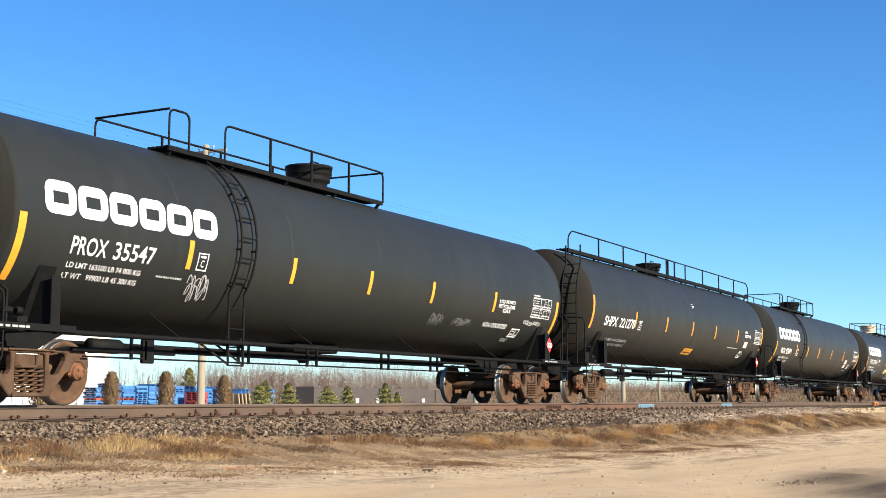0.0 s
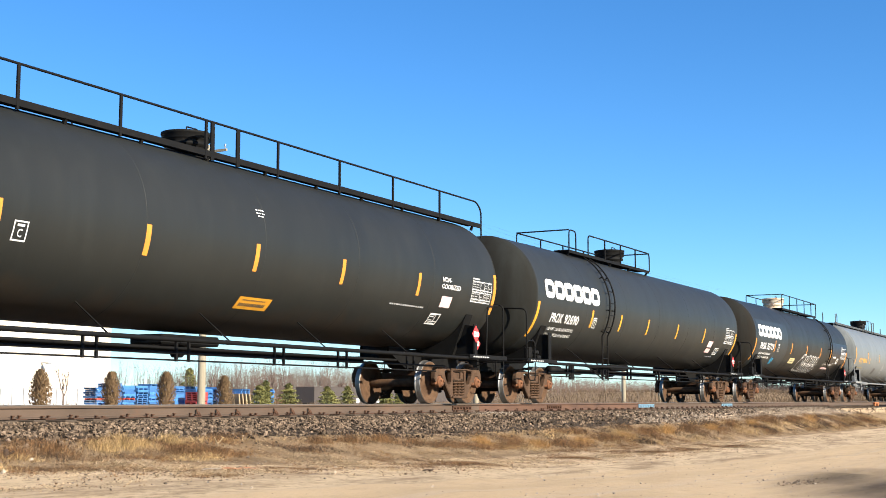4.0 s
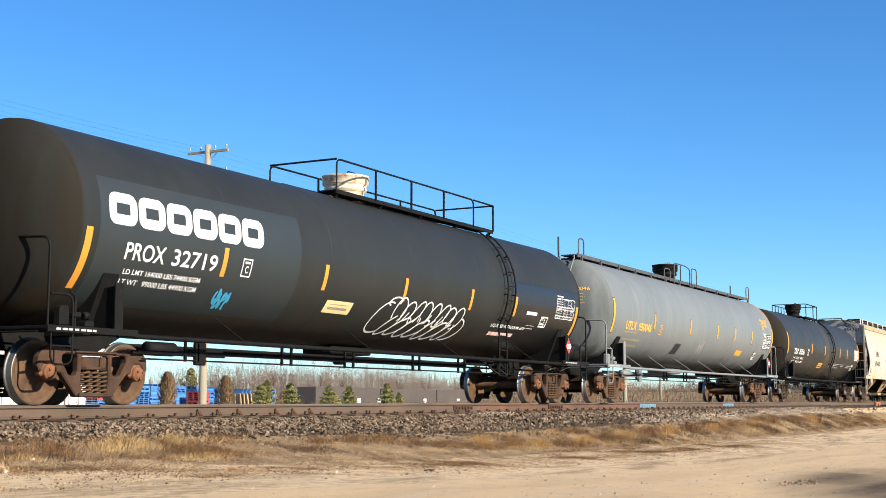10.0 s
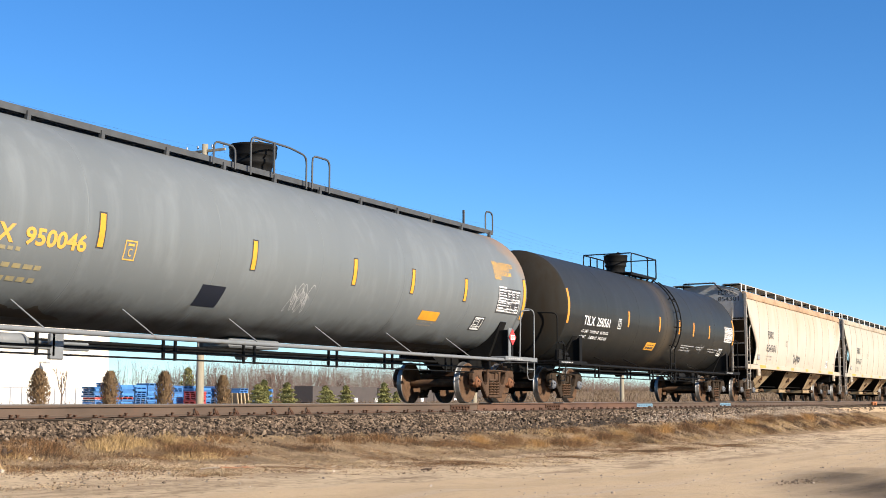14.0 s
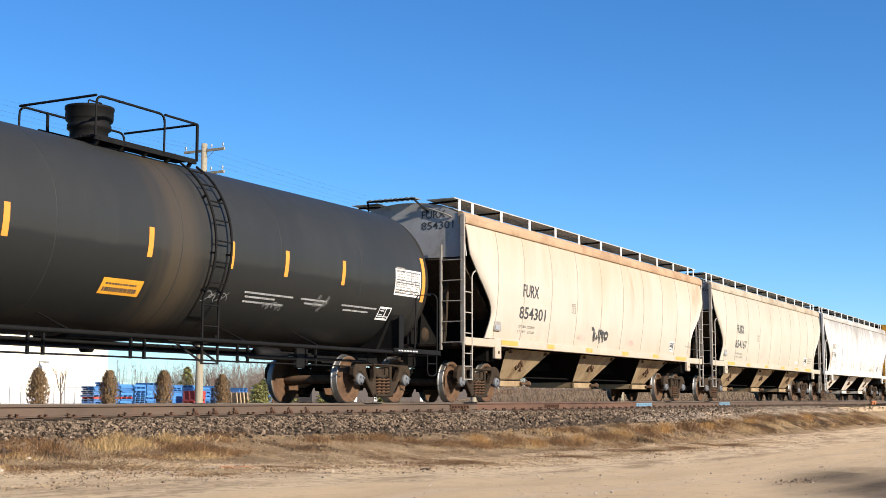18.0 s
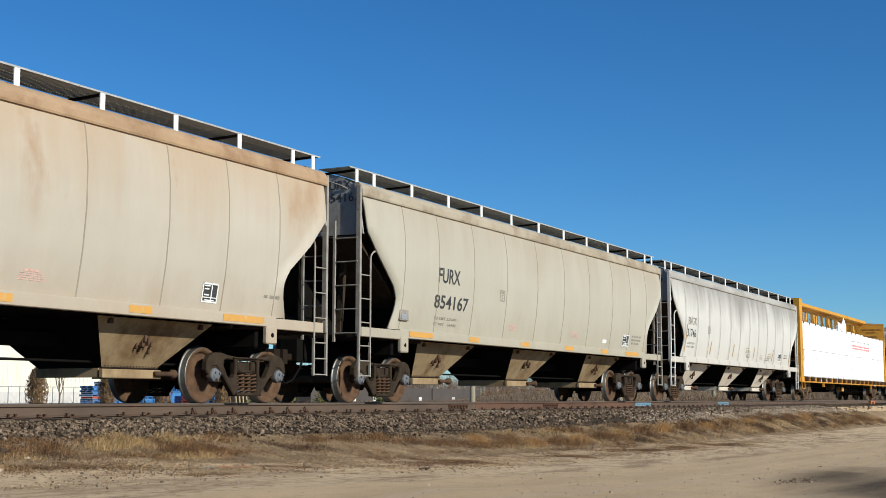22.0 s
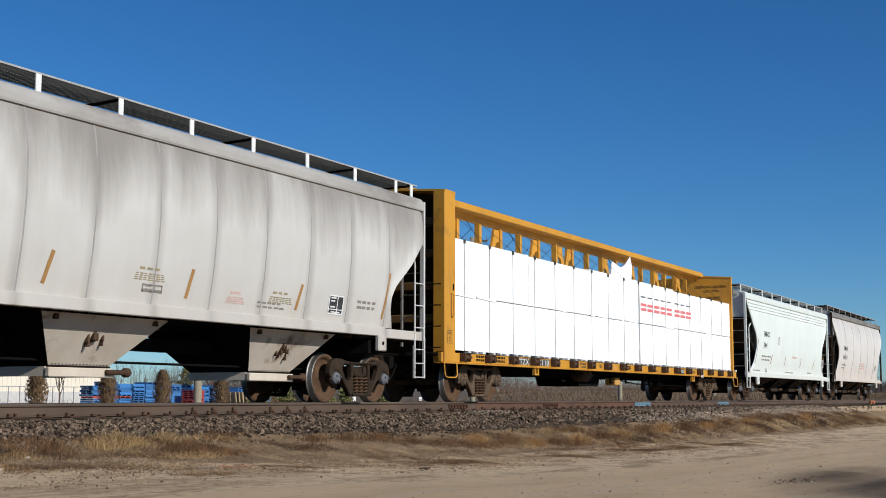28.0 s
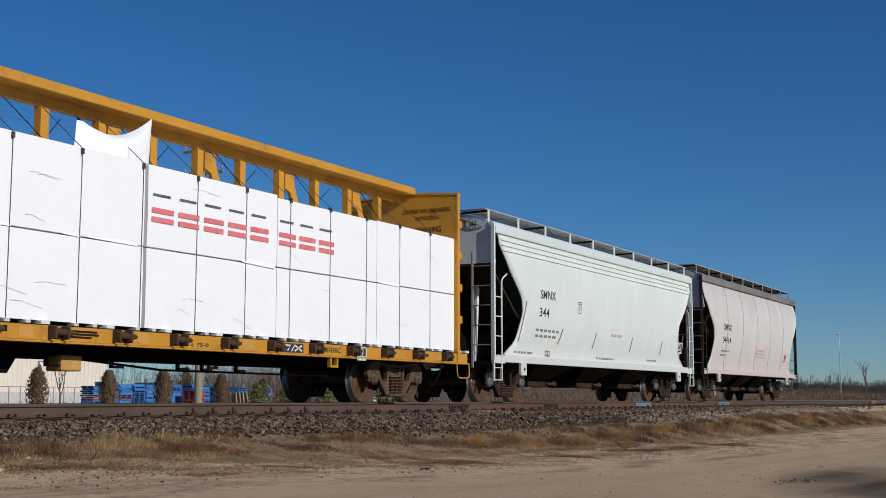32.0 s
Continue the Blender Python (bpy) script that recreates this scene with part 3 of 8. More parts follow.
def ground_material():
    """Dirt, gravel and dry sward, shared out by the ground's own masks."""
    m = bpy.data.materials.new("dry_ground")
    m.use_nodes = True
    nt = m.node_tree
    bs = nt.nodes["Principled BSDF"]

    def mask(name):
        a = nt.nodes.new("ShaderNodeAttribute")
        a.attribute_name = name
        return a.outputs["Fac"]

    def both(a, b, lo, hi):
        n = nt.nodes.new("ShaderNodeMath")
        n.operation = "ADD"
        nt.links.new(a, n.inputs[0])
        s = nt.nodes.new("ShaderNodeMapRange")
        s.inputs[3].default_value, s.inputs[4].default_value = -.35, .35
        nt.links.new(b, s.inputs[0])
        nt.links.new(s.outputs[0], n.inputs[1])
        return ramp(nt, n.outputs[0], (0, 0, 0), (1, 1, 1), lo, hi)
    dirt = ramp(nt, tex(nt, .45, (.22, 1, 1)), (.64, .470, .283), (.55, .395, .232), .3, .7)
    dirt = mix(nt, ramp(nt, tex(nt, .9, (.07, 1.5, 1), 5, .55, (3, 3, 3)), (0, 0, 0), (.4, .4, .4), .45, .7), dirt, (.39, .28, .17))
    dirt = mix(nt, ramp(nt, tex(nt, 2.6, (.05, 1.6, 1), 4, .55, (7, 1, 3)), (0, 0, 0), (.6, .6, .6), .52, .7), dirt, (.54, .425, .30))
    dirt = mix(nt, ramp(nt, tex(nt, 3.5, (.6, 1.2, 1), 7, .7, (2, 8, 1)), (0, 0, 0), (.5, .5, .5), .52, .72), dirt, (.36, .255, .16))
    dirt = mix(nt, ramp(nt, tex(nt, 34, (1, 1, 1), 5, .75), (0, 0, 0), (.45, .45, .45), .5, .74), dirt, (.29, .21, .142))
    dirt = mix(nt, ramp(nt, tex(nt, 60, (1, 1, 1), 3, .7, (7, 3, 6)), (0, 0, 0), (.45, .45, .45), .6, .7), dirt, (.58, .47, .35))
    waste = ramp(nt, tex(nt, 1.1, (.5, 1.3, 1), 7, .7, (6, 1, 3)), (.62, .465, .29), (.33, .228, .135), .46, .62)
    waste = mix(nt, ramp(nt, tex(nt, 9, (.7, 1, 1), 7, .75, (1, 5, 2)), (0, 0, 0), (.8, .8, .8), .5, .66), waste, (.15, .098, .056))
    waste = mix(nt, ramp(nt, tex(nt, 38, (.6, 1, 1), 4, .7, (8, 5, 2)), (0, 0, 0), (.7, .7, .7), .55, .66), waste, (.62, .48, .32))
    # gravel bed almost black, so gaps between stones carry painted shade
    gravel = ramp(nt, tex(nt, 26, (1, 1, 1), 3, .6), (.018, .013, .009), (.11, .08, .055), .42, .66)
    sward = ramp(nt, tex(nt, 1.1, (1, 1, 1), 7, .7), (.165, .108, .060), (.37, .262, .152), .36, .6)
    sward = mix(nt, ramp(nt, tex(nt, 22, (1, 1, 1), 5, .75), (0, 0, 0), (.6, .6, .6), .45, .66), sward, (.075, .048, .028))
    wob = tex(nt, 1.6, (1, 1, 1), 6, .65, (5, 2, 1))
    c = mix(nt, both(mask("verge"), tex(nt, 1.1, (.5, 1, 1), 6, .65, (2, 2, 8)), .4, .62), dirt, waste)
    c = mix(nt, both(mask("grass"), wob, .42, .58), c, sward)
    c = mix(nt, both(mask("gravel"), tex(nt, 2.4, (1, 1, 1), 6, .65, (1, 7, 1)), .45, .55), c, gravel)
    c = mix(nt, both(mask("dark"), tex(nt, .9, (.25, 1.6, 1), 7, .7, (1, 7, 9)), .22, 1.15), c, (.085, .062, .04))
    nt.links.new(c, bs.inputs["Base Color"])
    bs.inputs["Roughness"].default_value = .95
    bs.inputs["Specular IOR Level"].default_value = .15
    bp = nt.nodes.new("ShaderNodeBump")
    bp.inputs["Strength"].default_value, bp.inputs["Distance"].default_value = .85, .04
    nt.links.new(tex(nt, 14, (1, 1, 1), 8, .75), bp.inputs["Height"])
    nt.links.new(bp.outputs[0], bs.inputs["Normal"])
    return m


M["ground"] = ground_material()


# ---- ground ----
def lay(x, y):
    """Height of the ground."""
    zr = float(np.interp(x, (-40, 5, 10, 16, 22, 31, 45, 65, 100, 300), (-.5, -.58, -.63, -.83, -.93, -1.0, -1.08, -1.16, -1.2, -1.0)))
    toe = float(np.interp(x, (5, 12, 17, 22, 28, 37, 60), (-.40, -.43, -.48, -.57, -.57, -.5, -.48)))
    if y < 9.6:
        z = zr - .03 * (9.6 - max(y, 0)) * min(1, max(0, (x + 20) / 30))
    elif y < 11.5:
        k = (y - 9.6) / 1.9
        z = zr + (toe - zr) * (k * k * (3 - 2 * k) * .6 + k * .4)
    elif y < 12.8:
        z = toe + (-.255 - toe) * min(1, (y - 11.5) / 1.25)
    elif y < 15.6:
        z = -.255 + .035 * min(1, max(0, (y - 13.5) / .4))
    elif y < 18:
        z = -.22 - .405 * (y - 15.6) / 2.4
    else:
        far = min(1, max(0, (x - 85) / 80)) * min(1, max(0, (y - 26) / 20)) * min(1, max(0, (900 - y) / 500)) * min(1, max(0, (x / y - 1.93) / .22))
        z = -.625 + 1.9 * far
    near = 5 < x < 90 and y < 12.6
    amp = .035 if near else .02
    return z + amp * noise.noise((x * .8, y * 1.3, 0)) + (.02 * noise.noise((x * 3.1, y * 3.3, 4)) if near and y > 9.4 else 0)


def spread(spans):
    out = []
    for a, b, step in spans:
        n = max(1, round((b - a) / step))
        out += [a + (b - a) * i / n for i in range(n)]
    return out + [spans[-1][1]]


def make_ground():
    xs = spread([(-1500, -60, 360), (-60, -8, 5), (-8, 4, .8), (4, 40, .28), (40, 75, .7), (75, 160, 4), (160, 400, 20), (400, 3500, 500)])
    ys = spread([(-1500, -60, 360), (-60, -6, 6), (-6, 3, .9), (3, 9.2, .35), (9.2, 13, .16), (13, 18, .5), (18, 60, 3), (60, 300, 20), (300, 3500, 500)])
    vs = [(x, y, lay(x, y)) for y in ys for x in xs]
    n = len(xs)
    fs = [(j * n + i, j * n + i + 1, (j + 1) * n + i + 1, (j + 1) * n + i) for j in range(len(ys) - 1) for i in range(n - 1)]
    me = bpy.data.meshes.new("ground")
    me.from_pydata(vs, [], fs)
    me.polygons.foreach_set("use_smooth", [True] * len(fs))
    v = np.array(vs)
    x, y = v[:, 0], v[:, 1]
    step = lambda a, lo, hi: np.clip((a - lo) / (hi - lo), 0, 1)
    grass = step(y, 9.2, 10.1)
    verge = step(y, 6.1, 7.1) * (1 - step(x, 50, 70)) * (1 - step(y, 17, 18))
    gravel = step(y, 11.1, 11.9) * (1 - step(y, 16.2, 17.0))
    # pale dirt spills over the ballast farther along
    gravel = gravel * (1 - .95 * step(x, 36, 44) * (1 - step(y, 12.2, 12.6)))
    grass = grass * (1 - .95 * step(x, 36, 44) * step(y, 11.0, 11.5) * (1 - step(y, 12.6, 12.9)))
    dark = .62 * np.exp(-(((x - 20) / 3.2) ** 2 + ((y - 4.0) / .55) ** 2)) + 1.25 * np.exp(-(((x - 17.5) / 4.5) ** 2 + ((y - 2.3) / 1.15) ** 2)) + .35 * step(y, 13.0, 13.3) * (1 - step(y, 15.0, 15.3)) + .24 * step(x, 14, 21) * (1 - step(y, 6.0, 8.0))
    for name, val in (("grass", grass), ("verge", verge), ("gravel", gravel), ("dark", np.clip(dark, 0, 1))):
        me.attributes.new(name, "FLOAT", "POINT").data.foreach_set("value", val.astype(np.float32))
    me.materials.append(M["ground"])
    return tagged(new("ground", me), "dry dirt road, straw verge and gravel bed beside the track", "ground", kind="structure")


make_ground()


# ---- track ----
def rail_profile():
    """Half a rail's outline, foot to head, as (across, height); the head's top is at 0."""
    h = [(.07, -.185), (.07, -.172), (.02, -.157), (.009, -.145), (.009, -.055), (.018, -.045), (.036, -.038), (.037, -.008), (.030, 0)]
    return h + [(-a, b) for a, b in h[::-1]]


def make_track():
    track = thing("railway_track", None, None, "single railway track with rusty rails on wooden ties", "track", kind="structure")
    prof = rail_profile()
    for side in (-1, 1):
        for a, b, m in ((-120, 26.9, "railside"), (26.9, 38.6, "railrust"), (38.6, 700, "railside")):
            mb = MB().prism([(TRACK_Y + side * .7535 + p, q) for p, q in prof], a + .004, b - .004, "x")
            rail = part("rail", mb, [M[m], M["railtop"]], track, "rust-red steel rail with a worn head" if m == "railrust" else "dusty brown steel rail with a worn head")
            for f in rail.data.polygons:
                if f.normal.z > .5 and f.center.z > -.01:
                    f.material_index = 1
    # ties, one mesh
    rnd = random.Random(4)
    tie = MB().box(-.11, .11, -1.3, 1.3, -.40, -.192, .012).mesh("tie", [M["tie"]])
    plate = MB().box(-.10, .10, -.19, .16, -.196, -.176, .004).mesh("tie_plate", [M["joint"]])
    spike = MB().box(-.014, .014, -.014, .014, -.23, -.145, .003).box(-.024, .024, -.03, .014, -.145, -.128, .004).mesh("spike", [M["joint"]])
    anchor_mesh = MB().tube([(0, -.085, -.19), (0, -.09, -.165), (0, -.055, -.12), (.005, -.03, -.07)], .016, 5).tube([(.045, -.08, -.19), (.045, -.085, -.17), (.04, -.05, -.11)], .014, 5).mesh("rail_anchor", [M["joint"]])
    near = TRACK_Y - .7535
    x, k = 3.0, 0
    while x < 66:
        t = part("tie", tie, None, track)
        t.matrix_basis = pose(x, TRACK_Y + rnd.uniform(-.03, .03), 0, 0, 0, rnd.uniform(-1.2, 1.2))
        p = part("tie_plate", plate, None, track)
        p.matrix_basis = pose(x, near, 0)
        for dx in (-.06, .06):
            s = part("spike", spike, None, track)
            s.matrix_basis = pose(x + dx + rnd.uniform(-.015, .015), near - .078 - rnd.uniform(0, .012), rnd.uniform(-.03, .004), 0, 0, rnd.uniform(-14, 14))
        if 15.6 < x < 20.4 and k % 4:
            a = part("rail_anchor", anchor_mesh, None, track)
            a.matrix_basis = pose(x + .14, near, 0)
        x += .535 + rnd.uniform(-.02, .02)
        k += 1
    # bolted joints
    def joint_bar(x0, length, mat, bolts, name, label):
        b = MB().prism([(near - .014, -.15), (near - .036, -.145), (near - .03, -.10), (near - .042, -.06), (near - .02, -.046), (near - .014, -.05)], x0 - length / 2, x0 + length / 2, "x")
        o = part(name, b, mat, track, label)
        for i in range(bolts):
            bx = x0 + (i - (bolts - 1) / 2) * length / (bolts + .2)
            nut = MB().lathe([(.001, -.052), (.022, -.052), (.024, -.03), (.024, -.02)], (bx, near - .018, -.098), "y", 6, False)
            part("bolt", nut, mat, o)
    joint_bar(26.0, .92, M["joint"], 6, "joint_bar", "rusty bolted joint bar")
    joint_bar(31.3, .92, M["joint"], 6, "joint_bar", "rusty bolted joint bar")
    joint_bar(38.6, 1.45, M["bluebar"], 6, "insulated_joint", "pale blue insulated joint bar")
    joint_bar(47.7, 1.4, M["bluebar"], 6, "insulated_joint", "pale blue insulated joint bar")
    clamp = MB().box(78.6, 80.0, near - .16, near - .05, -.12, -.04, .02).box(78.7, 79.0, near - .15, near - .05, -.25, -.1, .02).box(79.6, 79.9, near - .15, near - .05, -.25, -.1, .02)
    part("rail_clamp", clamp, M["orangebar"], track, "orange painted rail clamp")
    return track


make_track()


# ---- loose stone and grass ----
def scatter_stones(name, spots, sizes, material, label, category):
    """Many small angular stones joined into one mesh."""
    rng = np.random.default_rng(7)
    base = np.array([(x, y, z) for z in (-1, 1) for y in (-1, 1) for x in (-1, 1)], float)
    quads = np.array([(0, 2, 3, 1), (4, 5, 7, 6), (0, 1, 5, 4), (2, 6, 7, 3), (0, 4, 6, 2), (1, 3, 7, 5)])
    n = len(spots)
    v = base[None] * rng.uniform(.35, 1.0, (n, 8, 3)) * rng.uniform(.6, 1.1, (n, 1, 3))
    q = rng.normal(size=(n, 4))
    q /= np.linalg.norm(q, axis=1)[:, None]
    w, x, y, z = q.T
    R = np.stack([np.stack([1 - 2 * (y * y + z * z), 2 * (x * y - z * w), 2 * (x * z + y * w)], -1),
                  np.stack([2 * (x * y + z * w), 1 - 2 * (x * x + z * z), 2 * (y * z - x * w)], -1),
                  np.stack([2 * (x * z - y * w), 2 * (y * z + x * w), 1 - 2 * (x * x + y * y)], -1)], 1)
    v = np.einsum("nij,nkj->nki", R, v) * np.asarray(sizes)[:, None, None] + np.asarray(spots)[:, None, :]
    f = (quads[None] + (np.arange(n) * 8)[:, None, None]).reshape(-1, 4)
    me = bpy.data.meshes.new(name)
    me.from_pydata(v.reshape(-1, 3).tolist(), [], f.tolist())
    me.materials.append(material)
    return tagged(new(name, me), label, category, kind="stuff")


def make_stones():
    rng = np.random.default_rng(3)
    spots, sizes = [], []
    for a, b, per in ((5, 26, 1050), (26, 48, 330), (48, 75, 80)):
        for _ in range(int((b - a) * per)):
            x = rng.uniform(a, b)
            y = 13.3 - abs(rng.normal(0, .72)) - rng.uniform(0, .4)
            if y < 10.9 or (x > 38 and y < 12.9 and rng.random() < .5):
                continue
            s = rng.uniform(.011, .036) * (1.25 if x > 26 else 1)
            spots.append((x, y, lay(x, y) + s * .25))
            sizes.append(s)
    scatter_stones("ballast", spots, sizes, M["stone"], "grey crushed-stone ballast heaped along the rail", "gravel")
    spots, sizes = [], []
    for _ in range(1500):
        x, y = rng.uniform(6, 42), 10.6 - abs(rng.normal(0, 1.1)) - rng.uniform(0, .8)
        if y < 3:
            continue
        s = rng.uniform(.003, .012) * (2.6 if rng.random() < .03 else 1)
        spots.append((x, y, lay(x, y) + s * .3))
        sizes.append(s)
    for _ in range(120):
        x, y = rng.uniform(9, 30), rng.uniform(3, 9)
        s = rng.uniform(.006, .018)
        spots.append((x, y, lay(x, y) + s * .3))
        sizes.append(s)
    for _ in range(5200):
        x, y = rng.uniform(33, 62), 13.2 - rng.random() ** .8 * 2.0
        s = rng.uniform(.012, .034)
        spots.append((x, y, lay(x, y) + s * .3))
        sizes.append(s)
    # pale sand spilled over the ballast at the joint
    for _ in range(900):
        x, y = 26.6 + rng.normal(0, .55), 13.3 - abs(rng.normal(0, .28))
        s = rng.uniform(.006, .02)
        spots.append((x, y, lay(x, y) + .03 + s))
        sizes.append(s)
    # leaf litter and broken straw in drifts
    for name, m, seed, label in (("leaf_litter", "weed", 21, "dark leaf litter in drifts on the verge"), ("straw_chaff", "litter", 33, "pale straw chaff in drifts on the verge")):
        bits, bsz = [], []
        while len(bits) < 9000:
            x, y = rng.uniform(6, 36), 7.6 + rng.random() ** .75 * 3.6
            if noise.noise((x * .9, y * 2.2, seed)) + .5 * noise.noise((x * 3.1, y * 4.3, seed + 4)) < rng.uniform(-.25, .35):
                continue
            s = rng.uniform(.003, .0095)
            bits.append((x, y, lay(x, y) + s * .3))
            bsz.append(s)
        scatter_stones(name, bits, bsz, M[m], label, "litter")
    clods, csz = [], []
    for _ in range(3800):
        x, y = rng.uniform(6, 44), 7.4 + rng.random() ** .6 * 4.2
        s = rng.uniform(.005, .017)
        clods.append((x, y, lay(x, y) + s * .2))
        csz.append(s)
    flakes, fsz = [], []
    for _ in range(2200):
        x = rng.uniform(5, 50)
        y = 13.396 - .07 - abs(rng.normal(0, .07))
        s = rng.uniform(.006, .024)
        flakes.append((x, y, max(lay(x, y), -.24) + s * .3))
        fsz.append(s)
    scatter_stones("rust_flakes", flakes, fsz, M["joint"], "rusty flakes and bits of iron along the rail's foot", "scrap")
    for _ in range(70):
        x, y = 17.9 + rng.normal(0, .6), 4.0 + rng.normal(0, .1)
        s = rng.uniform(.007, .02)
        clods.append((x, y, lay(x, y) + s * .3))
        csz.append(s)
    for _ in range(750):
        x, y = rng.uniform(8, 42), rng.uniform(2.4, 9.6)
        s = rng.uniform(.003, .0085)
        clods.append((x, y, lay(x, y) + s * .3))
        csz.append(s)
    scatter_stones("dirt_clods", clods, csz, M["clod"], "brown clods and litter on the verge", "soil")
    scatter_stones("pebbles", spots, sizes, M["pebble"], "pale pebbles strewn on the dirt road", "gravel")


make_stones()


def blades(name, roots, heights, material, label, lean=.35, width=.012, seed=1, category="grass"):
    """Many thin bent blades joined into one mesh."""
    rng = np.random.default_rng(seed)
    n = len(roots)
    r, h = np.asarray(roots, float), np.asarray(heights, float)
    a = rng.uniform(0, 2 * np.pi, n)
    side = np.stack([np.cos(a), np.sin(a), 0 * a], 1) * (width * rng.uniform(.6, 1.4, n))[:, None]
    b = rng.uniform(0, 2 * np.pi, n)
    off = np.stack([np.cos(b), np.sin(b), 0 * b], 1) * (h * lean * rng.uniform(.1, 1.3, n))[:, None]
    up = np.array([0, 0, 1.0])
    mid = r + off * .35 + up * (h * .55)[:, None]
    tip = r + off + up * h[:, None]
    v = np.stack([r - side, r + side, mid + side * .7, mid - side * .7, tip], 1).reshape(-1, 3)
    k = np.arange(n) * 5
    quads = np.stack([k, k + 1, k + 2, k + 3], 1).tolist()
    tris = np.stack([k + 3, k + 2, k + 4], 1).tolist()
    me = bpy.data.meshes.new(name)
    me.from_pydata(v.tolist(), [], quads + tris)
    me.materials.append(material)
    return tagged(new(name, me), label, category, kind="stuff")


def make_grass():
    rng = np.random.default_rng(11)

    def strip(count, x0, x1, y0, y1, low, high, bare, shift=0):
        """Roots and heights of clumped growth; bare is the share of open ground."""
        roots, hs = [], []
        while len(roots) < count:
            cx, cy = rng.uniform(x0, x1), rng.uniform(y0, y1)
            edge = min(1, (cy - y0) / .35, (y1 - cy) / .35)
            clump = noise.noise((cx * .5, cy * 1.2, 2 + shift)) + .5 * noise.noise((cx * 1.7, cy * 2.6, 5 + shift))
            if rng.random() > edge * (clump * 1.5 + 1 - bare):
                continue
            tall = (low + (high - low) * max(0, clump + .2)) * rng.uniform(.6, 1.3)
            for _ in range(int(rng.integers(8, 26))):
                x, y = cx + rng.normal(0, .09), cy + rng.normal(0, .06)
                roots.append((x, y, lay(x, y) - .01))
                hs.append(tall * rng.uniform(.3, 1.15))
        return roots, hs
    r, h = strip(46000, 5, 24, 10.15, 11.75, .022, .095, .95)
    r2, h2 = strip(46000, 24, 64, 9.8, 11.5, .05, .17, .62)
    blades("dead_weeds", r + r2, h + h2, M["weed"], "low matted brown dead weeds along the verge", 1.7, .0026, 3)
    # dark blades paint the shade inside the grass, among real dark weeds
    r, h = strip(16000, 5, 24, 10.2, 11.7, .02, .07, .9, 3)
    r2, h2 = strip(26000, 24, 64, 9.8, 11.4, .04, .13, .7, 3)
    blades("dark_weeds", r + r2, h + h2, M["darkweed"], "dark brown weeds low on the verge, painting shade within the grass", 1.3, .0034, 12)
    r, h = strip(5000, 5, 24, 10.0, 11.5, .03, .09, 1.2, 9)
    r2, h2 = strip(12000, 24, 64, 9.7, 11.3, .05, .17, .75, 9)
    blades("dry_grass", r + r2, h + h2, M["straw"], "dry straw-coloured grass along the verge", 1.5, .0026, 2)
    r, h = strip(80000, 5, 34, 7.9, 10.7, .012, .042, .85, 4)
    r2, h2 = strip(9000, 7, 30, 9.4, 11.5, .01, .04, .8, 6)
    r3, h3 = strip(60000, 6, 32, 8.1, 10.7, .014, .05, .85, 8)
    blades("weed_litter", r3, h3, M["weed"], "brown broken stalks lying on the verge", 3.0, .0045, 8)
    blades("straw_litter", r + r2, h + h2, M["litter"], "flattened pale straw litter beside the dirt road", 3.6, .005, 4)
    # tufts that stand out: place, height, reach along the verge, straw or brown
    for x, y, tall, wide, m in ((11.75, 10.85, .15, .3, "straw"), (12.2, 10.95, .22, .26, "straw"), (12.55, 10.95, .13, .22, "straw"), (13.15, 11.0, .17, .17, "straw"), (9.0, 9.9, .14, .4, "straw"),
                                (10.2, 10.7, .14, .6, "weed"), (10.9, 10.8, .15, .5, "weed"), (14.3, 11.1, .1, .5, "weed"), (16.4, 10.9, .14, .6, "weed"), (17.3, 10.9, .16, .7, "weed"), (18.3, 10.9, .16, .6, "weed"), (19.2, 10.8, .13, .6, "weed"),
                                (21.6, 10.7, .2, .4, "tawny"), (22.4, 10.4, .19, .6, "weed"), (23.3, 10.3, .2, .7, "tawny"), (24.4, 10.3, .17, .7, "weed"), (25.6, 10.3, .2, .7, "tawny"), (27.2, 10.4, .2, .8, "weed"), (28.8, 10.5, .2, .8, "tawny"),
                                (30.6, 10.6, .27, .8, "weed"), (32.2, 10.6, .3, .9, "tawny"), (34.0, 10.6, .28, .9, "weed"), (36.2, 10.6, .24, .9, "tawny"), (38.5, 10.7, .24, 1.0, "weed"), (41, 10.7, .26, 1.0, "tawny"), (44, 10.8, .28, 1.2, "weed"), (47, 10.8, .28, 1.2, "weed"), (50, 10.8, .3, 1.2, "tawny")):
        n = 700
        ang, rad = rng.uniform(0, 6.28, n), np.abs(rng.normal(0, .55, n))
        roots = [(x + math.cos(a) * q * wide, y + math.sin(a) * q * .28, lay(x, y + math.sin(a) * q * .28) - .02) for a, q in zip(ang, rad)]
        hs = rng.uniform(.3, 1.1, n) * tall * np.clip(1.15 - rad * .5, .3, 1)
        blades("grass_tuft", roots, hs, M[m], "pale bent tuft of dry grass" if m == "straw" else "tawny tuft of dry grass" if m == "tawny" else "rusty brown tuft of dead weeds", .95, .0028, int(x * 10))
    # the field behind the track
    roots, hs = [], []
    while len(roots) < 40000:
        x, y = rng.uniform(40, 250), 19 + rng.exponential(26)
        if y > 150 or x < y * .75:
            continue
        roots.append((x, y, lay(x, y) - .02))
        hs.append(rng.uniform(.3, .75) * (.5 if x < 75 and y < 60 else 1) * (1 + .5 * noise.noise((x * .1, y * .1, 3))))
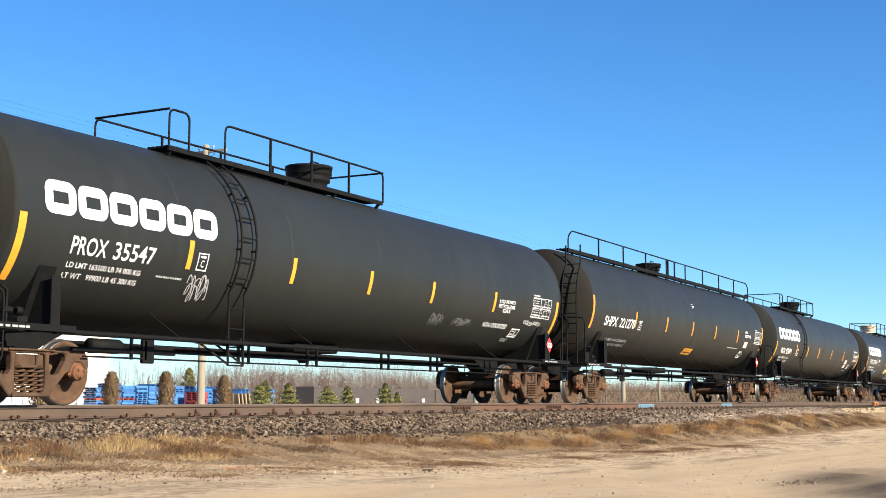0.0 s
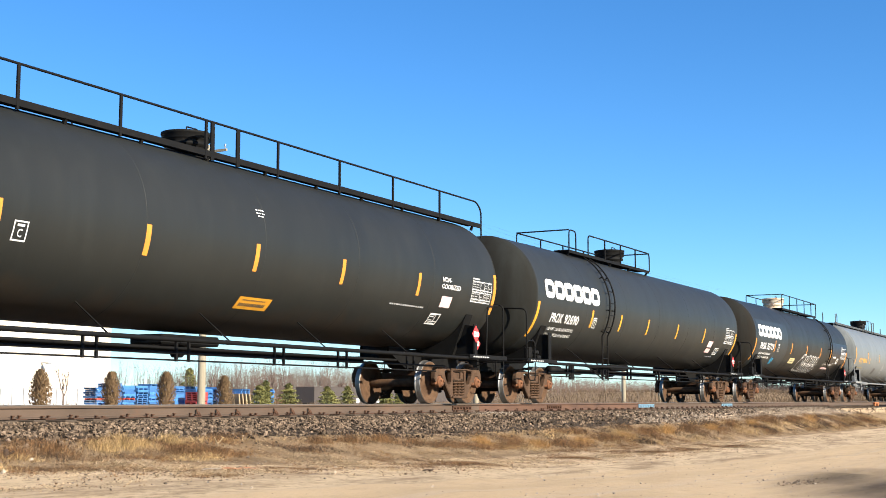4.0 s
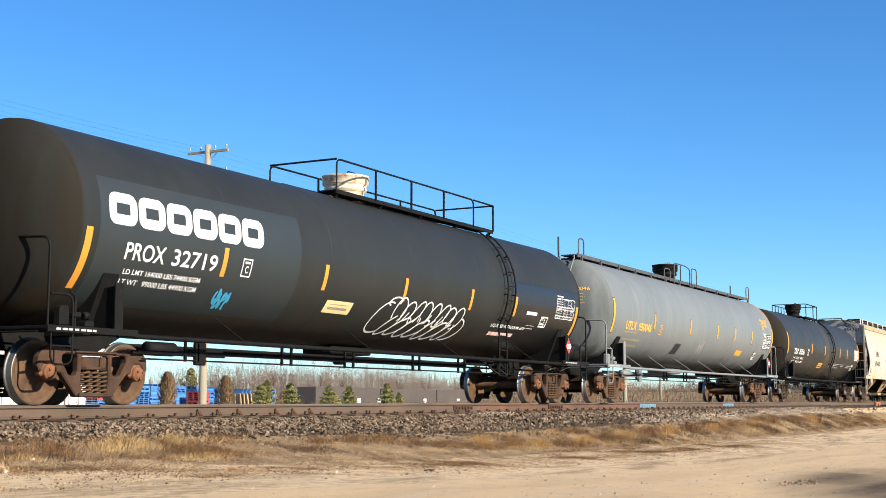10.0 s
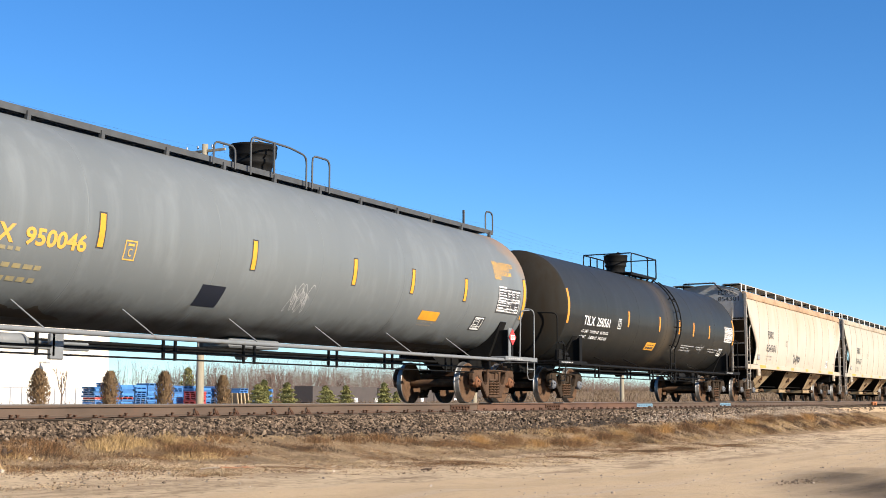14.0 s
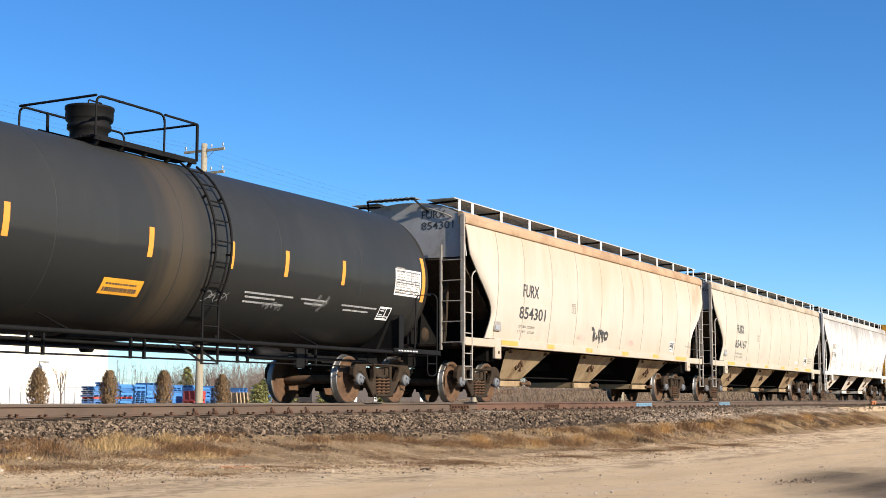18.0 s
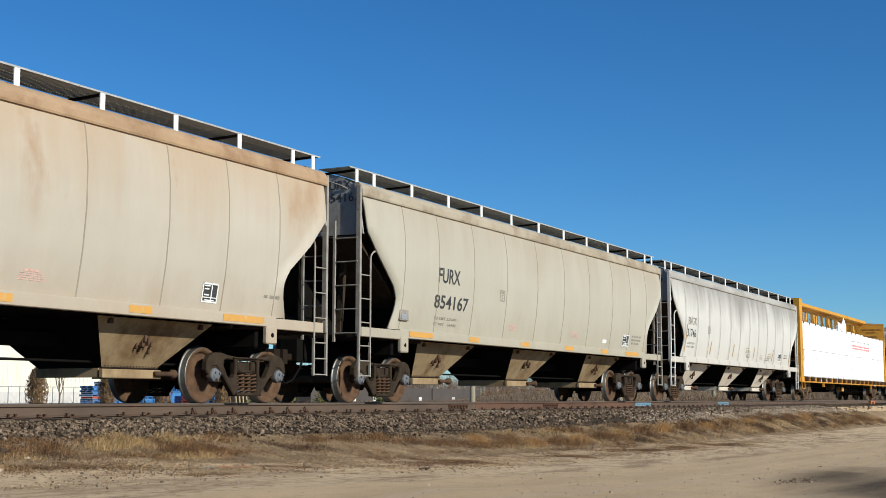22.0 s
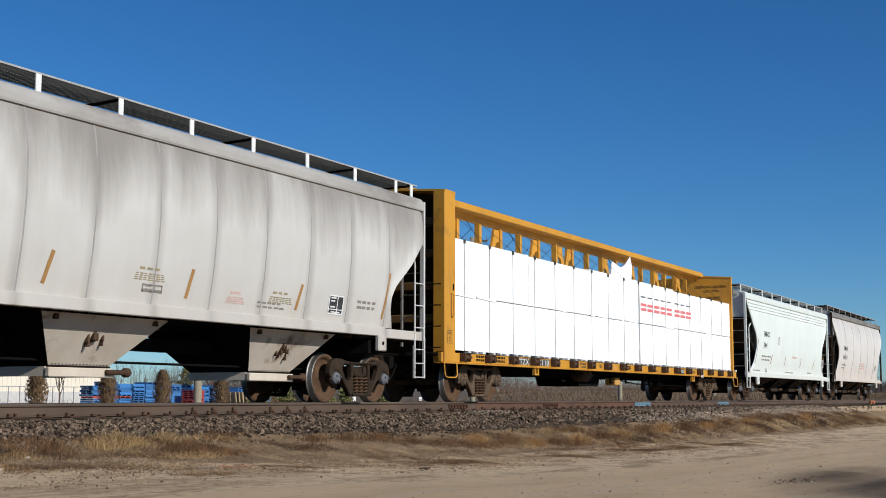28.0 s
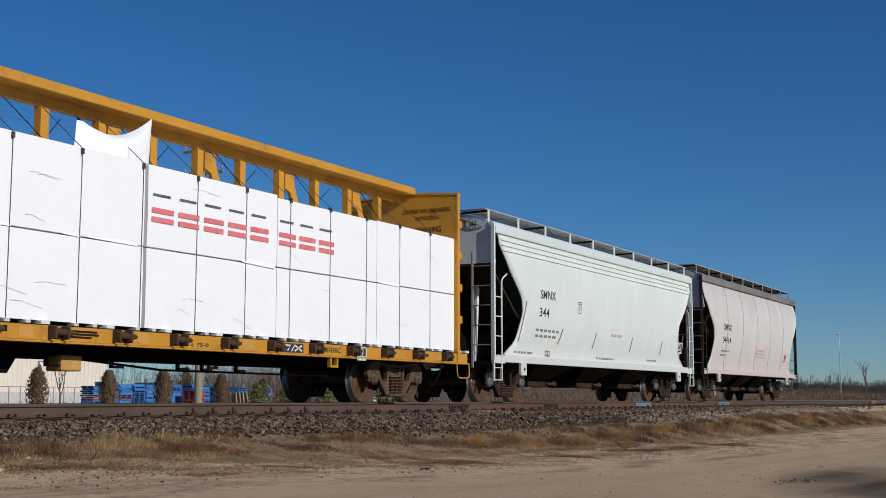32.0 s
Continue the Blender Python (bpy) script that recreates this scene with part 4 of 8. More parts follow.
    blades("field_grass", roots, hs, M["fieldgrass"], "tawny dry field grass behind the track", .8, .02, 5)
    roots, hs = [], []
    while len(roots) < 9000:
        x, y = rng.uniform(110, 320), rng.uniform(97, 130)
        if noise.noise((x * .05, y * .05, 7)) < 0:
            continue
        roots.append((x, y, lay(x, y) - .02))
        hs.append(rng.uniform(.4, 1.5) * max(.25, 1 + 1.3 * noise.noise((x * .045, y * .06, 1))))
    blades("field_brush", roots, hs, M["weed"], "dark dead brush in the field behind the track", .5, .03, 6, "brush")


make_grass()


def small_finds():
    """Broken sticks, a stump and a strip of red tape lying on the verge."""
    def at(x, y, up=0.0):
        return (x, y, lay(x, y) + up)
    mb = MB().tube([at(13.75, 10.71, -.02), at(13.74, 10.71, .06), at(13.69, 10.72, .14)], .009, 6).tube([at(13.74, 10.71, .06), at(13.80, 10.70, .10), at(13.83, 10.69, .15)], .007, 6)
    tagged(new("forked_stick", mb.mesh("forked_stick", [M["litter"]])), "pale forked stick standing in the dry grass", "stick")
    mb = MB().tube([at(14.38, 7.95, .012), at(14.5, 7.94, .022), at(14.62, 7.96, .012)], .011, 6).tube([at(14.46, 7.90, .01), at(14.58, 7.92, .02)], .014, 6)
    tagged(new("rotten_stick", mb.mesh("rotten_stick", [M["darkweed"]])), "dark rotten stick lying on the dirt", "stick")
    mb = MB().tube([at(11.2, 8.93, .012), at(11.35, 8.94, .018), at(11.52, 8.92, .012)], .010, 6)
    tagged(new("bleached_stick", mb.mesh("bleached_stick", [M["pebble"]])), "pale bleached stick lying in the straw litter", "stick")
    mb = MB().tube([at(11.55 + .09 * i, 8.92 + .02 * math.sin(i * 2.1), .014 + .006 * math.sin(i * 1.7)) for i in range(8)], .009, 5)
    tagged(new("tape_strip", mb.mesh("tape_strip", [M["dulltape"]])), "faded red plastic tape strip in the litter", "tape")
    mb = MB().lathe([(.035, -.03), (.030, .03), (.026, .075), (.012, .085), (.001, .08)], at(9.82, 10.41), "z", 9).tube([at(9.84, 10.4, .03), at(9.9, 10.38, .07)], .012, 6)
    tagged(new("weed_stump", mb.mesh("weed_stump", [M["darkweed"]])), "dark broken stump among the weeds", "stump")


small_finds()


# ---- running gear ----
AXLE = .889
WHEEL_R = .4575


def coil_mesh(mat):
    mb = MB()
    pts = [(.078 * math.cos(i * .6), .078 * math.sin(i * .6), .20 + .32 * i / 54) for i in range(55)]
    return mb.tube(pts, .0155, 5).mesh("spring", [mat])


def wheel_mesh(side):
    prof = [(.08, -.86), (.135, -.86), (.15, -.80), (.21, -.765), (.335, -.735), (.375, -.755), (.388, -.806), (.447, -.812), (.4565, -.802),
            (.4575, -.72), (.470, -.708), (.486, -.698), (.486, -.686), (.468, -.674), (.39, -.676), (.355, -.70), (.18, -.70), (.1, -.66)]
    mats = [0] * (len(prof) - 1)
    for i in (7, 8, 9, 10, 11, 12):
        mats[i] = 1
    mb = MB()
    mb.lathe([(r, -y * side) for r, y in prof], (0, 0, 0), "y", 40, True, mats)
    return mb.mesh("wheel", [M["wheelrust"], M["tread"]])


WHEELS = {s: wheel_mesh(s) for s in (-1, 1)}
AXLE_MESH = MB().lathe([(.001, -.98), (.07, -.98), (.075, -.86), (.095, -.8), (.085, -.5), (.082, .5), (.095, .8), (.075, .86), (.07, .98), (.001, .98)], (0, 0, 0), "y", 14).mesh("axle", [M["wheelrust"]])


def side_frame_mesh(side, mat):
    right = [(.30, .765), (.52, .79), (.70, .825), (.88, .825), (1.01, .775), (1.09, .67), (1.105, .54), (1.07, .47), (1.015, .465), (1.0, .54), (.95, .60), (.83, .60), (.775, .54), (.755, .465), (.69, .45), (.655, .44), (.37, .135), (.32, .115)]
    outer = [(-a, b) for a, b in right[::-1]] + right
    holes = []
    for s in (-1, 1):
        h = [(.345, .685), (.37, .715), (.58, .725), (.645, .695), (.645, .62), (.53, .44), (.46, .41), (.385, .42), (.345, .48)]
        holes.append([(s * x, z) for x, z in (h if s > 0 else h[::-1])])
    holes.append([(-.25, .175), (.25, .175), (.275, .30), (.275, .665), (.25, .705), (-.25, .705), (-.275, .665), (-.275, .30)])
    y0, y1 = side * .935, side * 1.055
    mb = holed(outer, holes, min(y0, y1), max(y0, y1), .018)
    mb.box(-.34, .34, side * 1.0 - .10, side * 1.0 + .10, .118, .175, .02)
    mb.box(-.42, .42, side * 1.0 - .085, side * 1.0 + .085, .738, .764, .012)
    return mb.mesh("side_frame", [mat])


def cap_mesh(side, mat):
    mb = MB()
    y = lambda a: side * a
    mb.lathe([(.10, y(.95)), (.112, y(1.0)), (.112, y(1.065)), (.10, y(1.08)), (.088, y(1.08)), (.085, y(1.105)), (.045, y(1.112)), (.001, y(1.112))], (0, 0, 0), "y", 18)
    for k in range(3):
        a = k * 2.094 + .4
        mb.lathe([(.02, y(1.08)), (.02, y(1.13)), (.001, y(1.13))], (.062 * math.cos(a), 0, .062 * math.sin(a)), "y", 6, False)
    return mb.mesh("bearing_cap", [mat])


def make_truck(style):
    """A two-axle truck; its bolster is the parent mesh."""
    cast, cap = {"rust": (M["rust"], M["cap"]), "rustdark": (M["rustdark"], M["cap"]), "dust": (M["dustcast"], M["dustcast"])}.get(style, (M["darkcast"], M["capblue"]))
    bol = MB().box(-.235, .235, -.99, .99, .505, .692, .02).box(-.25, -.13, -1.03, 1.03, .505, .69, .015).box(.13, .25, -1.03, 1.03, .505, .69, .015).box(-.25, .25, -1.03, 1.03, .505, .55, .012).box(-.28, .28, -.5, .5, .6, .82, .03).lathe([(.001, .82), (.2, .82), (.2, .90), (.001, .90)], (0, 0, 0), "z", 16)
    truck = new("truck", bol.mesh("truck", [cast]))
    spring = coil_mesh(M["coil"])
    for s in (-1, 1):
        part("side_frame", side_frame_mesh(s, cast), None, truck)
        for x in (-.17, 0, .17):
            part("spring", spring, None, truck).matrix_basis = pose(x, s * 1.0, -.03)
        cm = cap_mesh(s, cap)
        for x in (-AXLE, AXLE):
            part("bearing_cap", cm, None, truck, "rusty bearing cap" if style != "dark" else "grey bearing cap with bolts").matrix_basis = pose(x, 0, WHEEL_R)
            part("bearing_adapter", MB().box(x - .15, x + .15, min(s * .90, s * 1.035), max(s * .90, s * 1.035), .40, .64, .025), cap if style != "dark" else cast, truck)
    for x in (-.42, .42):
        part("brake_lever", MB().bar((x * .75, -.3, .34), (x * .5, -.28, .9), .03, .09), M["brownunder"], truck)
        part("brake_beam", MB().bar((x, -.76, .36), (x, .76, .36), .07, .12).box(x * .98 - .06, x * .98 + .06, -.82, -.66, .24, .5, .02).box(x * .98 - .06, x * .98 + .06, .66, .82, .24, .5, .02), M["brownunder"], truck)
    return truck


TRUCKS, ROLLING, CARS = {}, [], []


def add_truck(car, x, style):
    if style not in TRUCKS:
        TRUCKS[style] = make_truck(style)
        t = TRUCKS[style]
        t.matrix_basis = pose(x, 0, 0)
    else:
        t = copy_thing(TRUCKS[style], pose(x, 0, 0))
    t.parent = car
    for d in (-AXLE, AXLE):
        a = part("wheelset", AXLE_MESH, None, car)
        a.matrix_basis = pose(x + d, 0, WHEEL_R)
        for s in (-1, 1):
            part("wheel", WHEELS[s], None, a)
        ROLLING.append((a, x + d))


def coupler(car, x, s, mat):
    mb = MB().box(min(x, x - s * .75), max(x, x - s * .75), -.075, .075, .80, .93, .02)
    mb.prism([(x - s * .05, -.14), (x + s * .12, -.16), (x + s * .14, -.02), (x + s * .05, .03), (x + s * .16, .12), (x, .17), (x - s * .12, .1)], .73, 1.0, "z")
    part("coupler", mb, mat, car)
    hose = MB().tube([(x - s * .35, -.28, .80), (x - s * .2, -.3, .62), (x - s * .02, -.28, .42), (x + s * .16, -.25, .36)], .022, 6)
    part("air_hose", hose, M["dark"], car)


def new_car(name, label, category, centre):
    car = thing(name, None, None, label, category, "freight train")
    CARS.append((car, centre))
    car.matrix_basis = pose(centre, TRACK_Y, 0)
    return car


def rail_loop(pts, r, mb=None):
    """A bent handrail with rounded corners."""
    out = []
    P = [Vector(p) for p in pts]
    for i, p in enumerate(P):
        if 0 < i < len(P) - 1:
            a, b = (P[i - 1] - p), (P[i + 1] - p)
            k = min(.14, a.length * .4, b.length * .4)
            q0, q1 = p + a.normalized() * k, p + b.normalized() * k
            for j in range(5):
                t = j / 4
                out.append(q0 * (1 - t) ** 2 + p * 2 * t * (1 - t) + q1 * t * t)
        else:
            out.append(p)
    return (mb or MB()).tube(out, r, 6)


# ---- tank cars ----
def logo_blocks(S, zc, R, car):
    """The maker's word mark as six plain rounded white blocks with a slot."""
    z0, z1 = zc + R * math.sin(radians(-2.4)), zc + R * math.sin(radians(15.6))
    x0, w = -8.55, 3.72 / 6
    for i in range(6):
        a, b, t, c = x0 + i * w + .075, x0 + (i + 1) * w - .11, .15, .07
        lo, hi = z0 + t / 2, z1 - t / 2
        path = []
        for cx, cz, q in ((b - c, lo + c, -90), (b - c, hi - c, 0), (a + c, hi - c, 90), (a + c, lo + c, 180)):
            path += arc(cx, cz, c, q, q + 90, 4)
        path += path[:2]
        fine = []
        for p, q in zip(path[:-1], path[1:]):
            n = max(1, int(math.hypot(q[0] - p[0], q[1] - p[1]) / .06))
            fine += [(p[0] + (q[0] - p[0]) * k / n, p[1] + (q[1] - p[1]) * k / n) for k in range(n)]
        part("logo_block", strokes_on(S, [fine + [path[-1]]], t), M["white"], car, "plain white block of the painted word mark")


def data_table(S, x0, x1, z0, z1, car, ground=None):
    """A stencilled table: thin rules, columns and rows of small print, on bare paint or on a painted ground."""
    rule, word = (M["ink"], M["fadeink"]) if ground == "palepaint" else (M["white"], M["dimwhite"] if not ground else M["white"])
    w, n = .013, 9
    if ground:
        part("table_ground", panel_on(S, x0 - .04, x1 + .04, z0 - .04, z1 + .04, .0015, 3, 6), M[ground], car, "painted ground of the data table")
    lines = MB()
    for k in (0, .12, .46, .58, 1):
        z = z0 + (z1 - z0 - w) * k
        panel_on(S, x0, x1, z, z + w, .004, 3, 1, lines)
    for k in (0, .42, .62, .81, 1):
        x = x0 + (x1 - x0 - w) * k
        panel_on(S, x, x + w, z0, z1, .004, 1, 6, lines)
    p = part("data_panel", lines, rule, car, "stencilled data table with rows of small print")
    mb = MB()
    rnd = random.Random(int(abs(x0) * 50))
    for i in range(n):
        z = z0 + (z1 - z0) * (i + .3) / n
        h = (z1 - z0) / n * .4
        for a, b in ((.03, .4), (.45, .59), (.65, .78), (.84, .97)):
            if a > .4 and rnd.random() < .3:
                continue
            x, e = x0 + (x1 - x0) * a, x0 + (x1 - x0) * (b - rnd.uniform(0, .1 if a < .4 else .05))
            while x < e - .02:
                k = min(rnd.uniform(.04, .13), e - x)
                panel_on(S, x, x + k, z, z + h, .004, 1, 1, mb)
                x += k + .025
    panel_on(S, x0, x0 + (x1 - x0) * .35, z1 + .03, z1 + .065, .004, 1, 1, mb)
    part("small_print", mb, word, p)["kind"] = "stuff"


def plate_box(S, x0, z0, z1, car, mat="white"):
    """An upright clearance-plate stencil: thin frame, a short bar and one letter."""
    x1, w = x0 + .25, .02
    mb = MB()
    for a, b, c, d in ((x0, x1, z0, z0 + w), (x0, x1, z1 - w, z1), (x0, x0 + w, z0, z1), (x1 - w, x1, z0, z1)):
        panel_on(S, a, b, c, d, .005, 1, 2, mb)
    panel_on(S, x0 + .06, x1 - .06, z0 + (z1 - z0) * .72, z0 + (z1 - z0) * .84, .005, 1, 1, mb)
    f = part("plate_stencil", mb, M[mat], car)
    part("plate_letter", write_on(S, "C", x0 + .085, z0 + (z1 - z0) * .2, .08, (z1 - z0) * .4, .01), M[mat], f)


def framed_box(S, x0, x1, z0, z1, car, mat="white"):
    """A consolidated stencil: a framed box in two cells with lines of print."""
    w, dx, dz = .026, x1 - x0, z1 - z0
    mb = MB()
    for a, b, c, d in ((x0, x1, z0, z0 + w), (x0, x1, z1 - w, z1), (x0, x0 + w, z0, z1), (x1 - w, x1, z0, z1), (x0 + dx * .56, x0 + dx * .56 + w, z0, z1), (x0, x1, z0 + dz * .24, z0 + dz * .24 + w * .6)):
        panel_on(S, a, b, c, d, .005, 1, 2, mb)
    for k, e in ((.82, .42), (.66, .36), (.36, .4)):
        panel_on(S, x0 + dx * .13, x0 + dx * (.13 + e * .8), z0 + dz * k, z0 + dz * (k + .07), .005, 1, 1, mb)
    panel_on(S, x0 + dx * .2, x0 + dx * .8, z0 + dz * .1, z0 + dz * .16, .005, 1, 1, mb)
    part("stencil_box", mb, M[mat], car)


def placard(car, x, y, z, body, s=.19, post=None):
    """A diamond placard that faces the near side, on a post."""
    d = part("placard", MB().prism([(x - s, z), (x, z - s), (x + s, z), (x, z + s)], y, y + .012, "y"), M["red"], car, "red diamond hazard placard")
    flat = lambda a, b, lift: (a, y - lift, b)
    part("band", panel_on(flat, x - s * .62, x + s * .62, z - .055, z + .055, .003, 1, 1), M["white"], d)
    part("number", write_on(flat, body, x - s * .5, z - .035, s, .07, .02, lift=.006), M["ink"], d)
    part("placard_post", MB().box(x - .05, x + .05, y + .014, y + .04, post or z - .7, z + .02), M["iron"], car)


def tank_head_profile(R, Lc, depth):
    out = []
    for i in range(0, 11):
        a = math.pi / 2 * i / 10
        out.append((R * math.sin(a) + .0005, -Lc - depth * math.cos(a)))
    return out


def tank_car(o):
    c = new_car(o["name"], o["label"], "tank car", o["centre"])
    R, zc, Lc, tc, paint, iron = o["R"], o["zc"], o["Lc"], o["tc"], M[o["paint"]], M[o.get("iron", "iron")]
    depth = R * .5
    prof = tank_head_profile(R, Lc, depth)
    prof = prof + [(R, -Lc + .02)] + [(R, Lc * k / 6) for k in range(-5, 6)] + [(R, Lc - .02)] + [(r, -h) for r, h in prof[::-1]]
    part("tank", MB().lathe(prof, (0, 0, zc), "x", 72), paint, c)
    for k in (-.66, -.33, 0, .33, .66):
        x = Lc * k + .21
        part("weld_seam", MB().lathe([(R - .004, x - .011), (R + .0012, x - .008), (R + .0012, x + .008), (R - .004, x + .011)], (0, 0, zc), "x", 72), M["seamblack"] if o["paint"] != "greypaint" else paint, c)
    S = lambda x, z, lift: (x, -math.sqrt(max((R + lift) ** 2 - (z - zc) ** 2, 0)), z)
    A = lambda deg: zc + R * math.sin(radians(deg))
    SP = lambda x, a, lift: (x, -(R + lift) * math.cos(radians(a)), zc + (R + lift) * math.sin(radians(a)))

    # saddles, sills and platforms at both ends
    for s in (-1, 1):
        x = s * tc
        sill = MB().prism([(x - s * .9, .78), (s * 9.75 if o.get("long", 1) else s * (tc + 1.6), .78), (s * 9.75 if o.get("long", 1) else s * (tc + 1.6), 1.08), (x + s * .2, 1.08), (x - s * 1.6, 1.3), (x - s * 1.6, 1.12)], -.19, .19, "y")
        part("stub_sill", sill, M["iron"], c)
        saddle = MB()
        ang = [(-150 + i * 10) for i in range(13)]
        prev = [(math.cos(radians(a)) * (R + .012), zc + math.sin(radians(a)) * (R + .012)) for a in ang]
        poly = prev + [(.95, 1.0), (-.95, 1.0)]
        saddle.prism(poly, x - .16, x + .16, "x")
        part("body_bolster", saddle, M["iron"], c)
        for y in (-1, 1):
            # upright gusset between platform and tank; on the grey car its black paints shade
            ya = [(y * (R + .01) * math.cos(radians(q)), zc + (R + .01) * math.sin(radians(q))) for q in (-62, -54, -46, -40)]
            br = MB().prism([(y * .9, 1.05)] + ya + [(y * 1.44, 1.70), (y * 1.46, 1.05)], x - .05, x + .05, "x")
            part("saddle_bracket", br, M["iron"], c, "black gusset plate between platform and tank")
            part("bracket_edge", MB().box(x - .085, x + .085, min(y * 1.445, y * 1.475), max(y * 1.445, y * 1.475), 1.05, 1.74, .006), iron, c, "upright edge plate of the saddle bracket")
        xe = s * (Lc + .62)
        xa, xb = sorted((x - s * .35, xe))
        deck = MB().box(xa, xb, -1.5, -1.12, 1.02, 1.07, .01).box(xa, xb, 1.12, 1.5, 1.02, 1.07, .01).box(min(s * (Lc + .2), xe), max(s * (Lc + .2), xe), -1.12, 1.12, 1.02, 1.07, .01)
        part("end_platform", deck, iron, c)
        part("platform_edge", MB().box(xa, xb, -1.512, -1.503, .985, 1.075), iron, c)
        flat = lambda a, b, lift: (a, -1.512 - lift, b)
        part("edge_stencil", bars_on(flat, [(xa + .15, xa + .95, 1.01, .03, 7)]), M["dimwhite"], c)["kind"] = "stuff"
        # handrails
        hr = MB()
        rail_loop([(xe - s * .05, -1.45, 1.05), (xe - s * .05, -1.45, 2.26), (xe - s * .05, -.75, 2.3), (xe - s * .05, .75, 2.3), (xe - s * .05, 1.45, 2.26), (xe - s * .05, 1.45, 1.05)], .019, hr)
        for y in (-1, 1):
            rail_loop([(x + s * .55, y * 1.46, 1.05), (x + s * .62, y * 1.46, 2.18), (xe - s * .35, y * 1.46, 2.22)] if o.get("siderail") and s > 0 else [(xe - s * .5, y * 1.46, 1.06), (xe - s * .5, y * 1.46, 1.5), (xe - s * .08, y * 1.46, 1.5)], .017, hr)
        split_part("end_handrail", hr, iron, c)
        for y in (-1, 1):
            st = MB()
            rail_loop([(xe - s * .1, y * 1.47, 1.03), (xe - s * .1, y * 1.47, .55), (xe - s * .5, y * 1.47, .55), (xe - s * .5, y * 1.47, 1.03)], .014, st)
            st.bar((xe - s * .1, y * 1.47, .8), (xe - s * .5, y * 1.47, .8), .03, .02)
            part("sill_step", st, iron, c)
        coupler(c, s * (o.get("half", 10.2) - .12), s, M["brownunder"])
        # uncoupling lever
        part("uncoupling_lever", rail_loop([(s * (Lc + .75), -1.45, .98), (s * (Lc + .78), -.4, .98), (s * (Lc + .8), -.1, .84)], .013), iron, c)
        add_truck(c, x, o.get("truck", "rust"))
    # hand brake and gear on the leading platform
    bx = -(Lc + .3)
    gear = MB().box(bx + .02, bx + .2, -1.40, -1.24, 1.07, 1.36, .03).tube([(bx + .3, -1.38, 1.07), (bx + .3, -1.38, 1.5), (bx + .22, -1.36, 1.56)], .022, 6).box(bx + .26, bx + .4, -1.42, -1.3, 1.2, 1.28, .02).box(bx + .48, bx + .66, -1.42, -1.24, 1.07, 1.17, .03).lathe([(.03, 0), (.055, .01), (.055, .09), (.03, .1)], (bx + .5, -1.34, 1.24), "x", 10)
    part("hand_brake", gear, iron, c)
    # side rails along the tank's foot, with struts, and the brake rods below
    for y in (-1, 1):
        part("side_rail", MB().tube([(-tc, y * 1.45, .99), (tc, y * 1.45, .99)], .038, 7), iron, c)
    for x in o.get("struts", (-5.6, -1.9, 1.9, 5.6)):
        part("strut", MB().tube([(x, -1.44, .99), (x - .1, -.86, zc - math.sqrt(R * R - .7396))], .013, 5), iron, c)
    rods = MB().tube([(-tc + .8, -1.12, .80), (tc - .8, -1.12, .80)], .022, 6).tube([(-tc + .9, -1.12, .69), (tc - 1.2, -1.12, .69)], .014, 6).tube([(-tc + 1.4, -.25, .93), (tc - 1.4, -.25, .93)], .03, 6)
    split_part("brake_pipe", rods, M["iron"], c)
    x = -tc + 1.9
    k = 0
    while x < tc - 1.6:
        part("pipe_hanger", MB().box(x - .02, x + .02, -1.14, -1.1, .67, .99), M["iron"], c)
        x += (.3, 2.3, .28, 1.75)[k % 4]
        k += 1
    cyl_x = o.get("cylinder", -tc + 1.6)
    part("brake_cylinder", MB().lathe([(.001, -.35), (.11, -.35), (.11, .25), (.08, .31), (.025, .34), (.025, 1.5)], (cyl_x, -.9, .86), "x", 14), iron, c)
    part("slack_adjuster", MB().box(cyl_x + .55, cyl_x + .8, -1.14, -1.06, .62, .98, .015).tube([(cyl_x - .9, -1.1, .78), (cyl_x + 1.3, -1.1, .78)], .03, 6), iron, c)
    part("outlet_nozzle", MB().box(-1.0, .5, -.35, .35, .98, 1.15, .03).lathe([(.12, 0), (.12, -.22), (.09, -.26), (.001, -.26)], (-.2, 0, 1.05), "z", 12), iron, c)

    # amber tape
    e0, e1 = o.get("end_tape", (-4, -40))
    for x in (-o.get("tape_x", 8.92), o.get("tape_x", 8.92)):
        part("reflective_tape", MB().grid(lambda u, v: SP(x - .06 + .13 * u, e0 + (e1 - e0) * v, .004), 1, 12), M[o.get("tape_mat", "amber")], c)
    t0, t1 = o.get("tape", (-4.3, -21.6))
    for x in o["tapes"]:
        part("reflective_tape", MB().grid(lambda u, v: SP(x - .06 + .11 * u, t0 + (t1 - t0) * v, .004), 1, 6), M[o.get("tape_mat", "amber")], c)

    if o.get("tape_edge"):
        for x in o["tapes"]:
            part("tape_edge", MB().grid(lambda u, v: SP(x - .085 + .16 * u, t0 + .9 + (t1 - t0 - 1.8) * v, .0015), 1, 6), M["ink"], c, "dark edge round the tape")
        for x in (-o["tape_x"], o["tape_x"]):
            part("tape_edge", MB().grid(lambda u, v: SP(x - .085 + .18 * u, e0 + .9 + (e1 - e0 - 1.8) * v, .0015), 1, 12), M["ink"], c, "dark edge round the tape")
    # marks and numbers
    ink = M[o.get("ink", "white")]
    dim = M[o.get("dim", "dimwhite")]
    if o.get("logo"):
        logo_blocks(S, zc, R, c)
    (mx0, mx1, ma0, ma1), mark, number = o["mark"]
    z0, h = A(ma1), A(ma0) - A(ma1)
    w = mx1 - mx0
